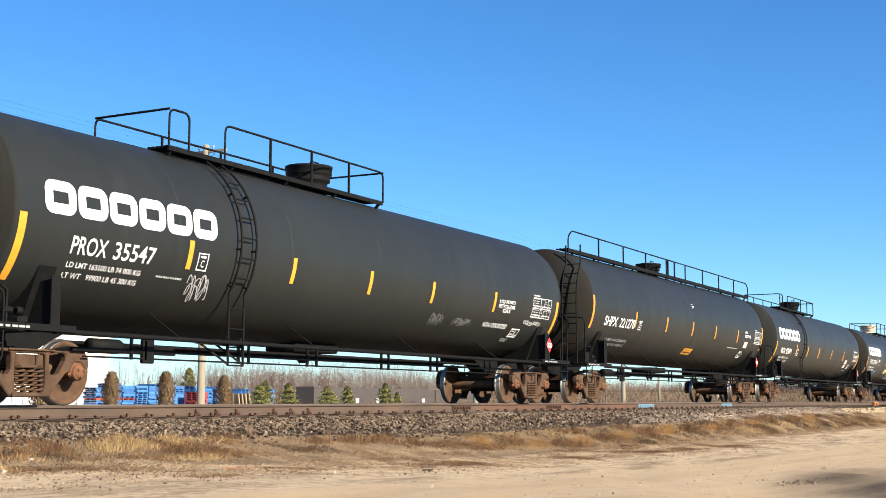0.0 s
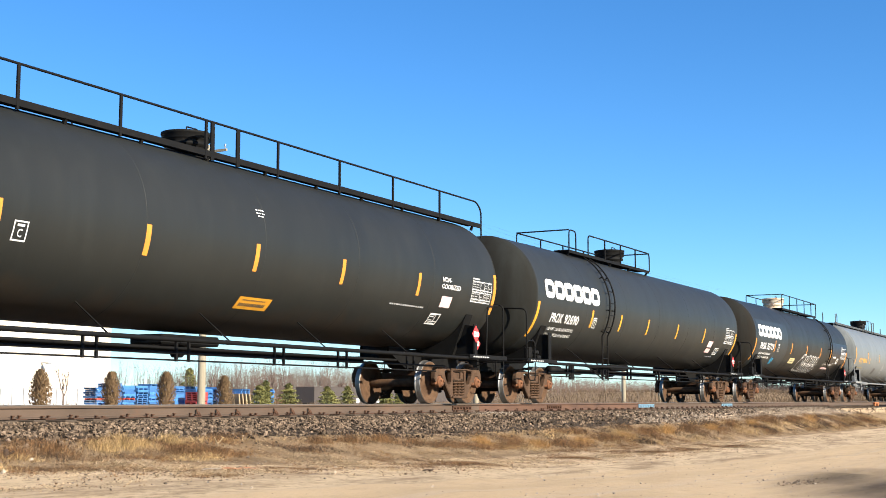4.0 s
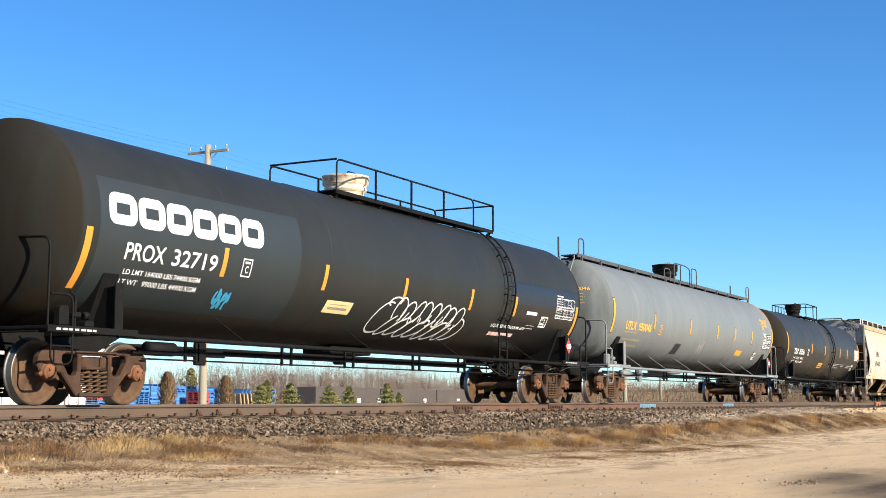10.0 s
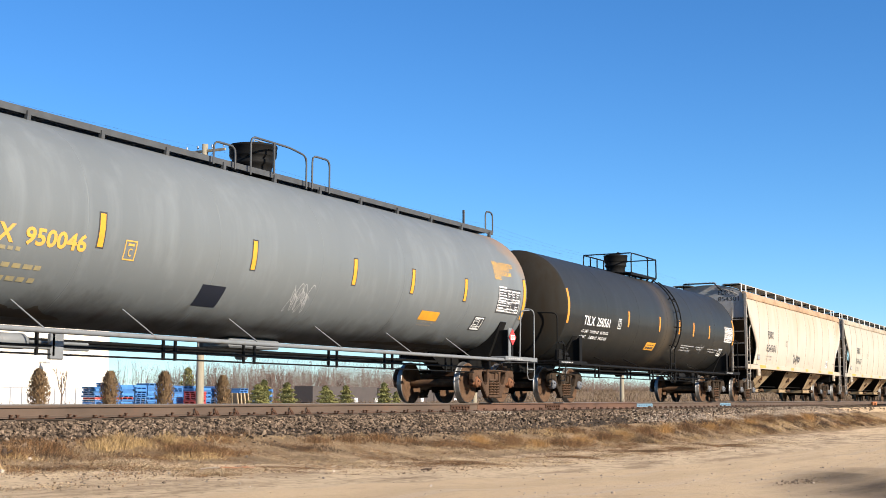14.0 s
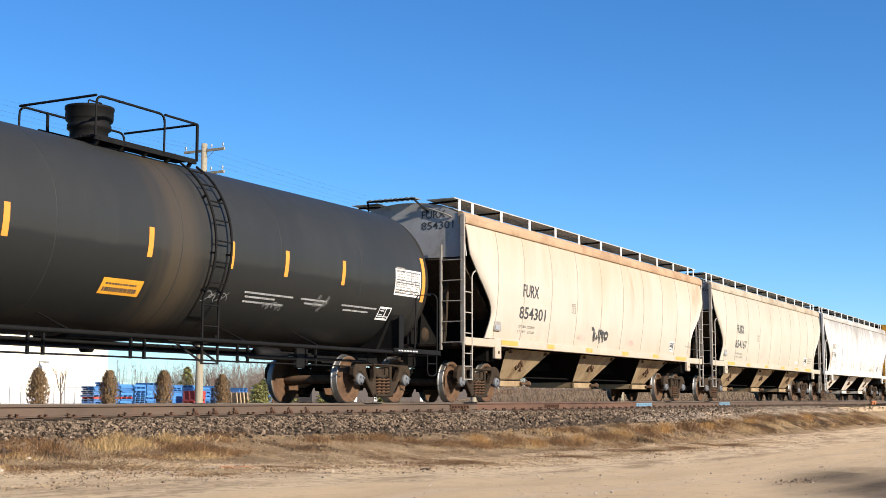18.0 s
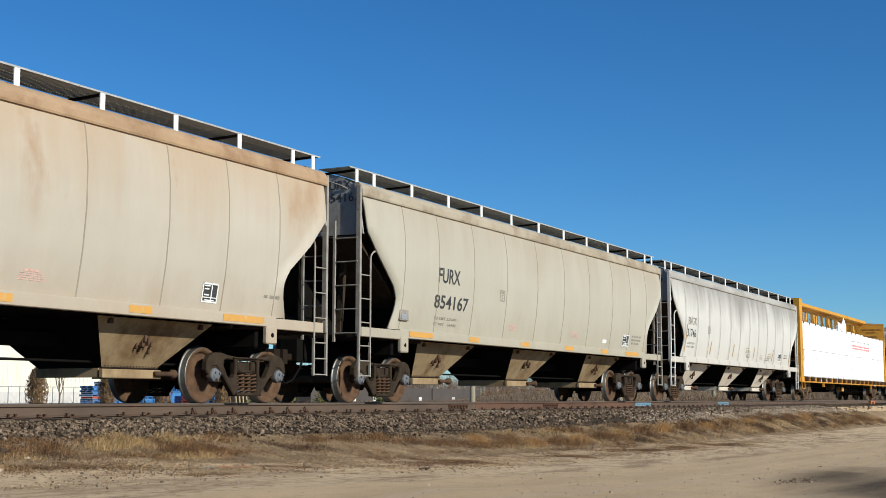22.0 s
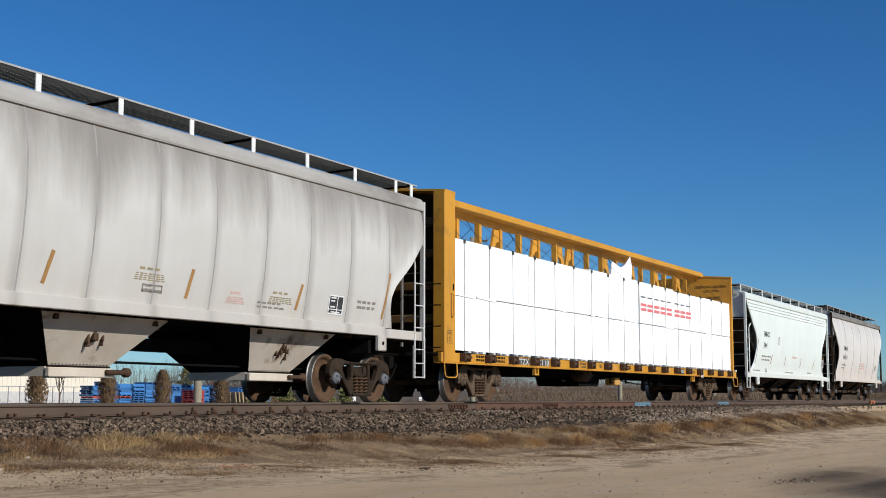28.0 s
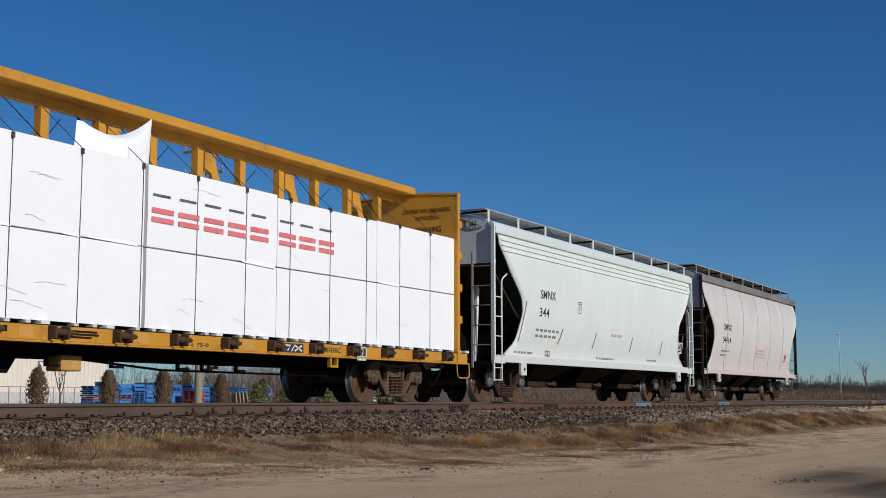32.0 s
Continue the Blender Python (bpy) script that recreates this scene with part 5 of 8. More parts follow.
    part("reporting_mark", write_on(S, mark, mx0, z0, w * .41, h, o.get("bold", .012)), ink, c)
    part("car_number", write_on(S, number, mx0 + w * .49, z0, w * .51, h, o.get("bold", .012)), ink, c)
    for i, (body, x0, x1, a0, hh) in enumerate(o["weights"]):
        if body:
            part("weight_stencil", write_on(S, body, x0, A(a0), x1 - x0, hh, .01, slant=-.1), ink if not o.get("dimweights") else dim, c)
        else:
            part("weight_stencil", bars_on(S, [(x0, x1, A(a0), hh, 8)]), dim, c)
    for x0, x1, a0, a1 in o.get("boxes", ()):
        if x0 < 6:
            plate_box(S, x0 + .06, A(a1) - .02, A(a0) + .02, c, o.get("ink", "white"))
        else:
            framed_box(lambda a, b, l: S(a, b, l + .003), x0, x1, A(a1), A(a0), c)
    if "table" in o:
        x0, x1, a0, a1 = o["table"]
        x0 += .2
        data_table(S, x0, x1, A(a1), A(a0), c, o.get("table_ground"))
    for x0, x1, a0, a1, m, name, label in o.get("panels", ()):
        p = part(name, panel_on(S, x0, x1, A(a1), A(a0), .0035), M[m], c, label)
    for rows, m in o.get("prints", ()):
        part("small_print", bars_on(S, [(x0, x1, A(a), h_ * .5, int(k * 2.6) + 1) for x0, x1, a, h_, k in rows]), M[m], c)["kind"] = "stuff"
    for body, x0, a0, w_, h_, m in o.get("words", ()):
        part("stencil", write_on(S, body, x0, A(a0), w_, h_, .015), M[m], c)
    # number on the leading head
    hx = o.get("headmark")
    if hx:
        def H(y, z, lift):
            k = min((y * y + (z - zc) ** 2) / (R * R), .98)
            return (-Lc - depth * math.sqrt(1 - k) - lift - .004, y, z)
        # the head's writing runs from the far side to the near side
        hy, hz, hw = o.get("headpos", (.62, zc + .5, 1.02))
        vs, fs = lettering(hx, hw, .105, .012)
        part("head_number", MB().add([H(hy - a, hz + b, .004) for a, b in vs], fs), ink, c)
        rows = MB()
        for i in range(4):
            for j in range(6 + i % 2):
                ya = hy - hw * (.08 + .105 * j)
                panel_on(lambda a, b, l: H(a, b, l), ya, ya - hw * (.05 + .04 * ((i * 3 + j * 5) % 3) / 2), hz - .115 - i * .085, hz - .075 - i * .085, .004, 1, 1, rows)
        part("head_stencil", rows, dim, c)
    for x, y, z, body in o.get("placards", ()):
        placard(c, x, y, z, body, post=1.05)

    # top works
    ztop = zc + R
    top = o["top"]
    if top[0] == "box":
        _, x0, x1, gap0, gap1, dome_mat, dr = top
        zt, zr = ztop - .02, o.get("zrail", 4.74)
        dk = part("walkway", MB().box(x0, x1, -.75, -.71, zt - .05, zt + .03), iron, c)
        part("walkway_edge", MB().box(x0, x1, .79, .83, zt - .05, zt + .03), iron, dk)
        for i in range(5):
            for y in (-.705 + i * .085, .365 + i * .085):
                part("slat", MB().box(x0, x1, y, y + .06, zt + .0, zt + .03), iron, dk)
        sup = MB()
        n = 4
        for i in range(n + 1):
            x = x0 + .1 + (x1 - x0 - .2) * i / n
            sup.bar((x, -.74, zt), (x, -.62, zc + math.sqrt(R * R - .62 ** 2) - .02), .05, .05).bar((x, .8, zt), (x, .66, zc + math.sqrt(R * R - .66 ** 2) - .02), .05, .05)
        split_part("walkway_bracket", sup, iron, c)
        rails = MB()
        for a, b in ((x0, gap0), (gap1, x1)):
            if b - a < .2:
                continue
            rail_loop([(a, -.75, zt), (a, -.75, zr), (b, -.75, zr), (b, -.75, zt)], .02, rails)
            m = max(1, round((b - a) / 1.45))
            for i in range(1, m):
                x = a + (b - a) * i / m
                rails.bar((x, -.75, zt), (x, -.75, zr), .045, .03)
        rail_loop([(x0, .83, zt), (x0, .83, zr), (x1, .83, zr), (x1, .83, zt)], .02, rails)
        for i in range(1, 4):
            rails.bar((x0 + (x1 - x0) * i / 4, .83, zt), (x0 + (x1 - x0) * i / 4, .83, zr), .04, .03)
        if x1 - gap1 < .2:
            rails.bar((x1, -.75, zt), (x1, -.75, zr), .045, .03).tube([(x1, -.75, zr), (gap0, -.75, zr)], .02, 6)
        rails.tube([(x0, .83, zr), (x0, -.75, zr)], .02, 6).tube([(x1, .83, zr), (x1, -.75, zr)], .02, 6)
        rails.tube([(x0 + .4, .83, zt + .32), (x1, .83, zt + .32)], .016, 6)
        split_part("top_railing", rails, iron, c)
    elif top[0] == "long":
        _, x0, x1, gap0, gap1, dome_mat, dr = top
        zt, zr = ztop - .04, 4.72
        dk = part("walkway", MB().box(x0, x1, -.78, -.745, zt - .07, zt + .03), iron, c)
        for i in range(4):
            part("slat", MB().box(x0, x1, -.74 + i * .09, -.68 + i * .09, zt, zt + .03), iron, dk)
        rails = rail_loop([(x0, -.77, zt - .3), (x0, -.77, zr - .18), (x0 + .25, -.77, zr), (x1 - .25, -.77, zr), (x1, -.77, zr - .18), (x1, -.77, zt - .3)], .02)
        x = x0 + 2.3
        while x < x1 - .5:
            rails.bar((x, -.77, zt - .12), (x, -.77, zr), .05, .03)
            x += 2.06
        for x in (-.35, .35):
            rails.bar((x, -.77, zt - .12), (x, -.77, zr), .09, .03)
        rail_loop([(-2.2, .6, zt), (-2.2, .6, zr - .12), (1.2, .6, zr - .12), (1.2, .6, zt)], .02, rails)
        split_part("top_railing", rails, iron, c)
        sup = MB()
        for i in range(12):
            x = x0 + .4 + (x1 - x0 - .8) * i / 11
            sup.bar((x, -.76, zt), (x, -.70, zc + math.sqrt(R * R - .7 ** 2) - .03), .05, .05)
        split_part("walkway_bracket", sup, iron, c)
    else:
        _, x0, x1, dome_mat, dr = top
        zt = ztop + .03
        dk = part("walkway", MB().box(x0, x1, -.53, -.505, zt - .05, zt + .05), M["greyiron"], c)
        for i in range(6):
            part("slat", MB().box(x0, x1, -.5 + i * .085, -.44 + i * .085, zt, zt + .03), M["greyiron"], dk)
        sup = MB()
        x = x0 + .3
        while x < x1:
            sup.bar((x, -.53, zt), (x, -.52, zc + math.sqrt(R * R - .52 ** 2) - .03), .07, .06)
            x += 1.5
        split_part("walkway_bracket", sup, M["greyiron"], c)
        rails = MB()
        for x in (x0 + .15, x1 - .35):
            rail_loop([(x, -.5, zt), (x, -.5, zt + .5), (x + .4, -.5, zt + .5), (x + .4, -.5, zt)], .02, rails)
            rails.bar((x + .2, .2, zt), (x + .2, .2, zt + .6), .05, .04)
        rail_loop([(-1.9, -.62, zt - .1), (-1.9, -.62, zt + .3), (-1.3, -.62, zt + .3), (-1.3, -.62, zt - .1)], .02, rails)
        rail_loop([(-.85, -.62, zt - .12), (-.85, -.62, zt + .57), (.35, -.62, zt + .57), (.9, -.62, zt + .5), (.9, -.62, zt - .12)], .02, rails)
        rail_loop([(1.1, -.62, zt - .1), (1.1, -.62, zt + .55), (1.7, -.62, zt + .55), (1.7, -.62, zt - .1)], .02, rails)
        rails.bar((-.15, -.62, zt), (-.15, -.62, zt + .57), .04, .03)
        split_part("top_railing", rails, M["greyiron"], c)
    dx = o.get("dome_x", -.1)
    dm, dh = M[dome_mat], o.get("dome_h", .56)
    dome = part("valve_dome", MB().lathe([(dr * .78, ztop - .12), (dr * .8, ztop + .12), (dr * .8, ztop + dh * .36), (dr * .92, ztop + dh * .4), (dr * .92, ztop + dh * .5), (dr * .84, ztop + dh * .53), (dr * .98, ztop + dh * .62), (dr, ztop + dh * .66), (dr, ztop + dh - .08), (dr * 1.03, ztop + dh - .07), (dr * 1.03, ztop + dh - .03), (dr * .6, ztop + dh), (.001, ztop + dh)], (dx, 0, 0), "z", 28), dm, c)
    part("dome_ring", MB().lathe([(dr * .8, ztop + .02), (dr * 1.06, ztop + .04), (dr * 1.06, ztop + .08), (dr * .8, ztop + .1)], (dx, 0, 0), "z", 28), dm, dome)
    part("dome_handle", rail_loop([(dx - .15, -dr * .3, ztop + dh - .02), (dx - .15, -dr * .3, ztop + dh + .06), (dx + .15, -dr * .3, ztop + dh + .06), (dx + .15, -dr * .3, ztop + dh - .02)], .013), iron, dome)

    if o.get("aircyl"):
        part("air_reservoir", MB().lathe([(.001, 8.72), (.16, 8.72), (.23, 8.8), (.23, 9.25), (.24, 9.26), (.24, 9.3), (.23, 9.31), (.23, 9.75), (.16, 9.84), (.001, 9.84)], (0, -1.05, 1.33), "x", 20), M["iron"], c, "black cylindrical air reservoir")
    # side ladder that follows the tank
    lad = o.get("ladder")
    if lad is not None:
        mb = MB()
        for x in (lad - .2, lad + .2):
            pts = [(x, -(R + .1) * math.cos(radians(a)), zc + (R + .1) * math.sin(radians(a))) for a in range(58, -34, -6)]
            y_b = pts[-1][1]
            pts += [(x, y_b, 1.4), (x, y_b, .62)]
            mb.tube(pts, .022, 6)
        part("side_ladder", mb, iron, c)
        for a in (50, 38, 26, 14, 2, -10, -22):
            z, y = zc + (R + .1) * math.sin(radians(a)), -(R + .1) * math.cos(radians(a))
            part("rung", MB().tube([(lad - .2, y, z), (lad + .2, y, z)], .014, 5), iron, c)
        for z in (1.55, 1.22, .92, .63):
            part("rung", MB().tube([(lad - .2, y_b, z), (lad + .2, y_b, z)], .014, 5), iron, c)
        br = MB()
        for x in (lad - .2, lad + .2):
            br.bar((x, y_b, .95), (x - .5, -1.1, .98), .03, .03).bar((x, y_b, .65), (x - .5, -1.05, 1.05), .03, .03).bar((x, y_b, .66), (x + .35, -1.05, 1.1), .03, .03)
        for a in (30, -5, -28):
            for x in (lad - .2, lad + .2):
                br.bar((x, -(R + .1) * math.cos(radians(a)), zc + (R + .1) * math.sin(radians(a))), (x, -(R - .01) * math.cos(radians(a)), zc + (R - .01) * math.sin(radians(a))), .03, .03)
        split_part("ladder_bracket", br, iron, c)
    if o.get("headladder"):
        mb = MB()
        def hp(y, z):
            k = min((y * y + (z - zc) ** 2) / (R * R), .999)
            return (min(-Lc - depth * math.sqrt(1 - k) - .12, -Lc - .34), y, z)
        ys = o["headladder"]
        for y in ys:
            pts = [(-Lc - .34, y, ztop + .02)] + [hp(sum(ys) / 2, ztop - .05 - i * (ztop - .05 - zc) / 10)[:1] + (y, ztop - .05 - i * (ztop - .05 - zc) / 10) for i in range(11)]
            xl = pts[-1][0]
            pts += [(xl, y, 1.9), (xl, y, 1.06)]
            mb.tube(pts, .022, 6)
        for i in range(11):
            z = 1.3 + i * .27
            if z > ztop - .3:
                break
            p = hp(sum(ys) / 2, max(z, zc))
            part("rung", MB().tube([(p[0], ys[0], z), (p[0], ys[1], z)], .014, 5), iron, c)
        part("head_ladder", mb, iron, c)
    # spills and repaint
    for k, (x0, x1, a0, a1, m, name) in enumerate(o.get("patches", ())):
        if name == "oil_stain":
            reach = lambda u: (math.sin(math.pi * u) ** .6) * (.62 + .38 * noise.noise((u * 9 + x0, 3, 1)) + .2 * noise.noise((u * 31 + x0, 5, 1)))
            mb = MB().grid(lambda u, v: SP(x0 + (x1 - x0) * u, a1 + (a0 - a1) * reach(u) * (1 - v), .0022), 60, 10)
        else:
            mb = MB().grid(lambda u, v: SP(x0 + (x1 - x0) * u, a0 + (a1 - a0) * v, .0008 + .0008 * k), 2, 82)
        part(name, mb, M[m], c)
    for lines, w, m in o.get("tags", ()):
        part("spray_tag", strokes_on(S, [[(x, A(a)) for x, a in l] for l in lines], w), M[m], c, "scrawled spray-painted tag")
    return c


def bubble_tag(x0, x1, a0, a1):
    """A sprayed outline of fat leaning letters: one broad open bow, then arches over long drops."""
    at = lambda u, v: (x0 + (x1 - x0) * u, a1 + (a0 - a1) * v)
    out = []

    def bow(cu, cv, ru, rv, lean, q0, q1, n=22):
        out.append([at(cu + ru * math.cos(radians(q0 + (q1 - q0) * i / n)) + lean * rv * math.sin(radians(q0 + (q1 - q0) * i / n)), cv + rv * math.sin(radians(q0 + (q1 - q0) * i / n))) for i in range(n + 1)])
    bow(.105, .46, .10, .40, .06, 75, 300)
    bow(.16, .88, .055, .10, .2, -20, 250)
    rnd = random.Random(6)
    for i in range(8):
        k = i / 7
        bow(.235 + .65 * k, .70 - .04 * k, .048 + rnd.uniform(-.008, .012), .25 + rnd.uniform(-.05, .06), .03 + .05 * (i % 3), -60 - 40 * (i % 3), 225)
    for i in range(7):
        k = i / 6
        bow(.21 + .62 * k, .30 - .05 * k, .050 + rnd.uniform(-.006, .01), .29 + rnd.uniform(-.05, .03), .17 + .05 * (i % 2), -250 - 40 * (i % 2), 75)
    bow(.90, .34, .09, .33, .12, -100, 95)
    for i in range(5):
        u = .3 + .125 * i
        out.append([at(u, .45), at(u + .02, .58), at(u + .035, .68)])
    return out


def scrawl(x0, x1, a0, a1, n, seed):
    """A thin looping signature, as lists of (x, degrees)."""
    rnd = random.Random(seed)
    out = []
    for _ in range(2):
        p1, p2, p3 = (rnd.uniform(0, 6.28) for _ in range(3))
        f = n * rnd.uniform(.28, .4)
        pts = []
        for i in range(70):
            t = i / 69
            x = x0 + (x1 - x0) * (t * .86 + .07 + .09 * math.sin(6.28 * f * t + p1))
            a = (a0 + a1) / 2 + (a0 - a1) / 2 * (.55 * math.sin(6.28 * f * t + p2) + .4 * math.sin(6.28 * t * 1.6 + p3))
            pts.append((x, a))
        out.append(pts)
    return out


BLOCK_BASE = dict(R=1.5, Lc=9.04, tc=8.26, paint="black", logo=True, end_tape=(-4, -41), truck="rust", half=10.27)

tank_car(dict(BLOCK_BASE, name="tank_car", label="black pressure tank car with white block lettering and rusty trucks", centre=21.0, zc=2.635,
              tapes=(-5.46, -2.67, -.1, 2.4, 5.36), mark=((-7.97, -6.25, -12, -22), "PROX", "35547"),
              weights=[("LD LMT 163100 LB 74 000 KG", -7.95, -6.45, -29.5, .075), ("LT WT   99900 LB 45 300 KG", -7.95, -6.45, -36, .075)],
              boxes=[(-5.33, -4.95, -11.5, -20.8), (6.75, 7.2, -35, -45)], table=(7.25, 8.55, -3, -22),
              words=[("LIQUEFIED", 5.6, -13.0, .85, .085, "white"), ("PETROLEUM", 5.6, -17.2, .85, .085, "white"), ("GAS", 5.85, -21.2, .4, .085, "white"), ("NON ODORIZED", 5.15, -36.5, 1.25, .1, "white")],
              prints=[([(6.55, 6.95, -48.5, .05, 3), (6.6, 6.9, -51, .05, 2)], "dimwhite"), ([(-6.1, -5.5, -29, .06, 4)], "dimwhite")],
              tags=[(scrawl(-5.35, -4.75, -22, -44, 12, 3), .018, "dimwhite"), (scrawl(2.6, 3.2, -29, -41, 14, 4), .016, "smear"), (scrawl(3.7, 4.5, -31, -39, 14, 5), .018, "smear"), (scrawl(7.1, 8.2, -25.5, -30.5, 18, 8), .014, "dimwhite")],
              placards=[(8.37, -1.5, 1.43, "1075")], top=("box", -5.2, 1.52, -4.7, -3.75, "iron", .46), ladder=-4.15, headmark="PROX 35547"))

tank_car(dict(name="tank_car", label="black pressure tank car with a full-length top walkway and railing", tape_mat="tapeorange", centre=41.42, R=1.51, zc=2.72, Lc=9.0, tc=8.1, paint="black_rusty", half=10.15,
              end_tape=(7, -28), tape=(-2.6, -20.3), tape_x=9.0, tapes=(-5.56, -2.7, 0, 2.66, 5.53), mark=((-8.05, -5.6, -12, -22.6), "SHPX", "221278"),
              weights=[("LD LMT 161900 LB 73400 KG", -7.45, -5.72, -40, .07), ("LT WT  101100 LB 45800 KG", -7.45, -5.72, -46.5, .07)], dimweights=True,
              boxes=[(-5.33, -4.95, -12.8, -21.8), (6.4, 6.85, -33, -44)], table=(7.7, 8.85, -1, -19),
              words=[("NON-", 6.5, -6.2, .4, .1, "white"), ("ODORIZED", 6.5, -11.6, .85, .1, "white")],
              panels=[(-.06, .85, -38, -48, "amber", "caution_panel", "yellow caution panel"), (6.6, 7.05, -17.7, -27, "pinkpanel", "faded_panel", "faded pink and white panel")],
              prints=[([(4.6, 6.0, -30, .06, 6)], "dimwhite"), ([(.0, .25, 19.5, .04, 1), (.0, .25, 17.3, .04, 1), (.03, .2, 15.3, .04, 1)], "white"), ([(.05, .7, -41, .04, 5), (.02, .75, -45.5, .1, 6)], "ink")],
              placards=[(8.07, -1.5, 1.52, "1075"), (-9.72, -.2, 1.5, "1075")], top=("long", -9.0, 9.8, 0, 0, "iron", .42), headladder=(-1.26, -.84), headmark="SHPX 221278", headpos=(.42, 3.06, 1.07), siderail=True, dome_h=.44,
              struts=(-6.2, -3.4, -.6, 2.2, 5.2)))

tank_car(dict(BLOCK_BASE, name="tank_car", label="black pressure tank car with white block lettering and clean sides", centre=61.9, zc=2.68, paint="black_clean",
              tape=(-7.6, -25.8), end_tape=(-7.4, -44), tapes=(-5.3, -3.09, -.74, 2.11, 5.06), mark=((-8.03, -6.2, -16, -25.6), "PROX", "92690"),
              weights=[("LD LMT 163700 LB 74 253 KG", -7.95, -6.3, -34, .075), ("LT WT   99300 LB 45 050 KG", -7.95, -6.3, -41, .075)],
              boxes=[(-5.25, -4.82, -16, -25.4), (6.85, 7.3, -31, -41.5)], table=(7.4, 8.65, -3.6, -23),
              panels=[(5.8, 6.3, -22.5, -31, "pinkpanel", "faded_panel", "faded pink and white panel"), (5.85, 6.35, -33, -39.5, "pinkpanel", "faded_panel", "faded pink and white panel")],
              prints=[([(6.3, 7.1, -46, .05, 4)], "dimwhite")],
              placards=[(8.39, -1.5, 1.46, "1075"), (-9.78, -.2, 1.44, "1075")], top=("box", -5.2, 1.5, -4.7, -3.78, "iron", .46), ladder=-4.15, headmark="PROX 92690"))

tank_car(dict(BLOCK_BASE, name="tank_car", label="black tank car with block lettering and a white spray tag", tape_mat="tapeorange", truck="rustdark", centre=82.68, zc=2.635, paint="black_rusty",
              tape=(-5.4, -23.3), end_tape=(-6, -42), tapes=(-5.83, -2.9, 0, 2.92, 5.21), mark=((-8.13, -6.02, -11, -21), "PROX", "32719"),
              weights=[("LD LMT 164000 LBS 74400 KGM", -8.05, -6.3, -29.5, .075), ("LT WT   99000 LBS 44900 KGM", -8.05, -6.3, -36, .075)],
              boxes=[(-5.43, -4.98, -10.8, -20.9), (6.8, 7.2, -20, -31)], table=(7.4, 8.75, 0, -20),
              panels=[(-2.62, -1.72, -29.7, -40, "noticeyellow", "notice_panel", "faded yellow notice panel with dark print"), (5.9, 6.5, -17, -20, "white", "white_patch", "small white paint patch"), (4.4, 5.7, -41, -45, "pinkpanel", "faded_panel", "faded pink panel")],
              words=[("LIQUEFIED PETROLEUM GAS", 4.3, -36.5, 1.8, .085, "white")],
              prints=[([(6.1, 6.6, -31, .04, 2), (6.1, 6.6, -34, .04, 2)], "dimwhite"), ([(-2.5, -1.85, -37, .09, 6), (-2.5, -1.85, -33, .03, 8)], "fadeink")],
              tags=[(bubble_tag(-.85, 3.0, -20, -57), .03, "white"), (scrawl(-5.8, -5.35, -31, -46, 9, 9), .045, "bluetag")],
              patches=[(-8.72, -3.75, 24, -52, "patch", "repaint_patch"), (5.0, 8.92, 8, -66, "gloss", "repaint_patch"), (5.15, 8.9, 7, -12, "navy", "repaint_patch")],
              placards=[(8.31, -1.5, 1.44, "1075"), (-9.78, -.2, 1.42, "1075")], top=("box", -1.5, 5.45, 4.4, 5.3, "creamdome", .48), ladder=4.7, headmark="PROX 32719", dome_x=0,
              struts=(-5.2, -1.2, 2.4, 6.4), aircyl=True))

tank_car(dict(name="tank_car", label="light grey tank car with yellow lettering and top running board", centre=103.35, R=1.49, zc=2.635, Lc=9.0, tc=8.16, paint="greypaint", iron="greytrim", bold=.03, half=10.2, tape_edge=True,
              end_tape=(11, -26), tape=(2, -16.4), tape_x=8.95, tapes=(-5.44, -1.84, 1.31, 3.53, 5.88), mark=((-7.92, -5.7, -11, -20.8), "UTLX", "950046"), ink="ochre", dim="fadeochre",
              weights=[("", -7.88, -6.8, -24.5, .05), ("", -7.84, -6.3, -34, .06), ("", -7.83, -6.3, -42, .06)],
              boxes=[(-5.0, -4.62, -11, -20.9), (6.7, 7.12, -29, -41.5)], table=(7.35, 8.7, -1, -21), table_ground="ink",
              panels=[(6.64, 7.18, -28, -42.5, "ink", "stencil_ground", "black painted stencil ground"), (-2.95, -2.35, -30, -46, "navy", "dark_panel", "dark green painted rectangle"), (4.2, 5.0, -29, -37.5, "amber", "caution_panel", "yellow caution panel")],
              prints=[([(4.25, 5.0, -40, .05, 4), (4.3, 4.9, -43, .05, 3)], "fadeink")],
              words=[("NON-ODORIZED", 7.35, 20, 1.1, .1, "ochre"), ("LIQUEFIED", 7.35, 15.7, .85, .1, "ochre"), ("PETROLEUM", 7.35, 11.4, .9, .1, "ochre"), ("GAS", 7.35, 7.1, .34, .1, "ochre")],
              tags=[(scrawl(-.55, .1, -20, -44, 16, 12), .014, "dimwhite")],
              patches=[(-8.6, -5.2, -52, -72, "spill", "oil_stain"), (2.6, 8.4, -60, -72, "spill", "oil_stain")],
              placards=[(8.24, -1.5, 1.52, "1075")], top=("board", -9.3, 9.2, "iron", .44), headladder=(-.44, -.02), headmark="950046", headpos=(-.45, 3.12, .52), siderail=True, dome_h=.66, dome_x=.05, struts=(-6.4, -4.2, -1.6, 1.0, 3.6, 6.2)))

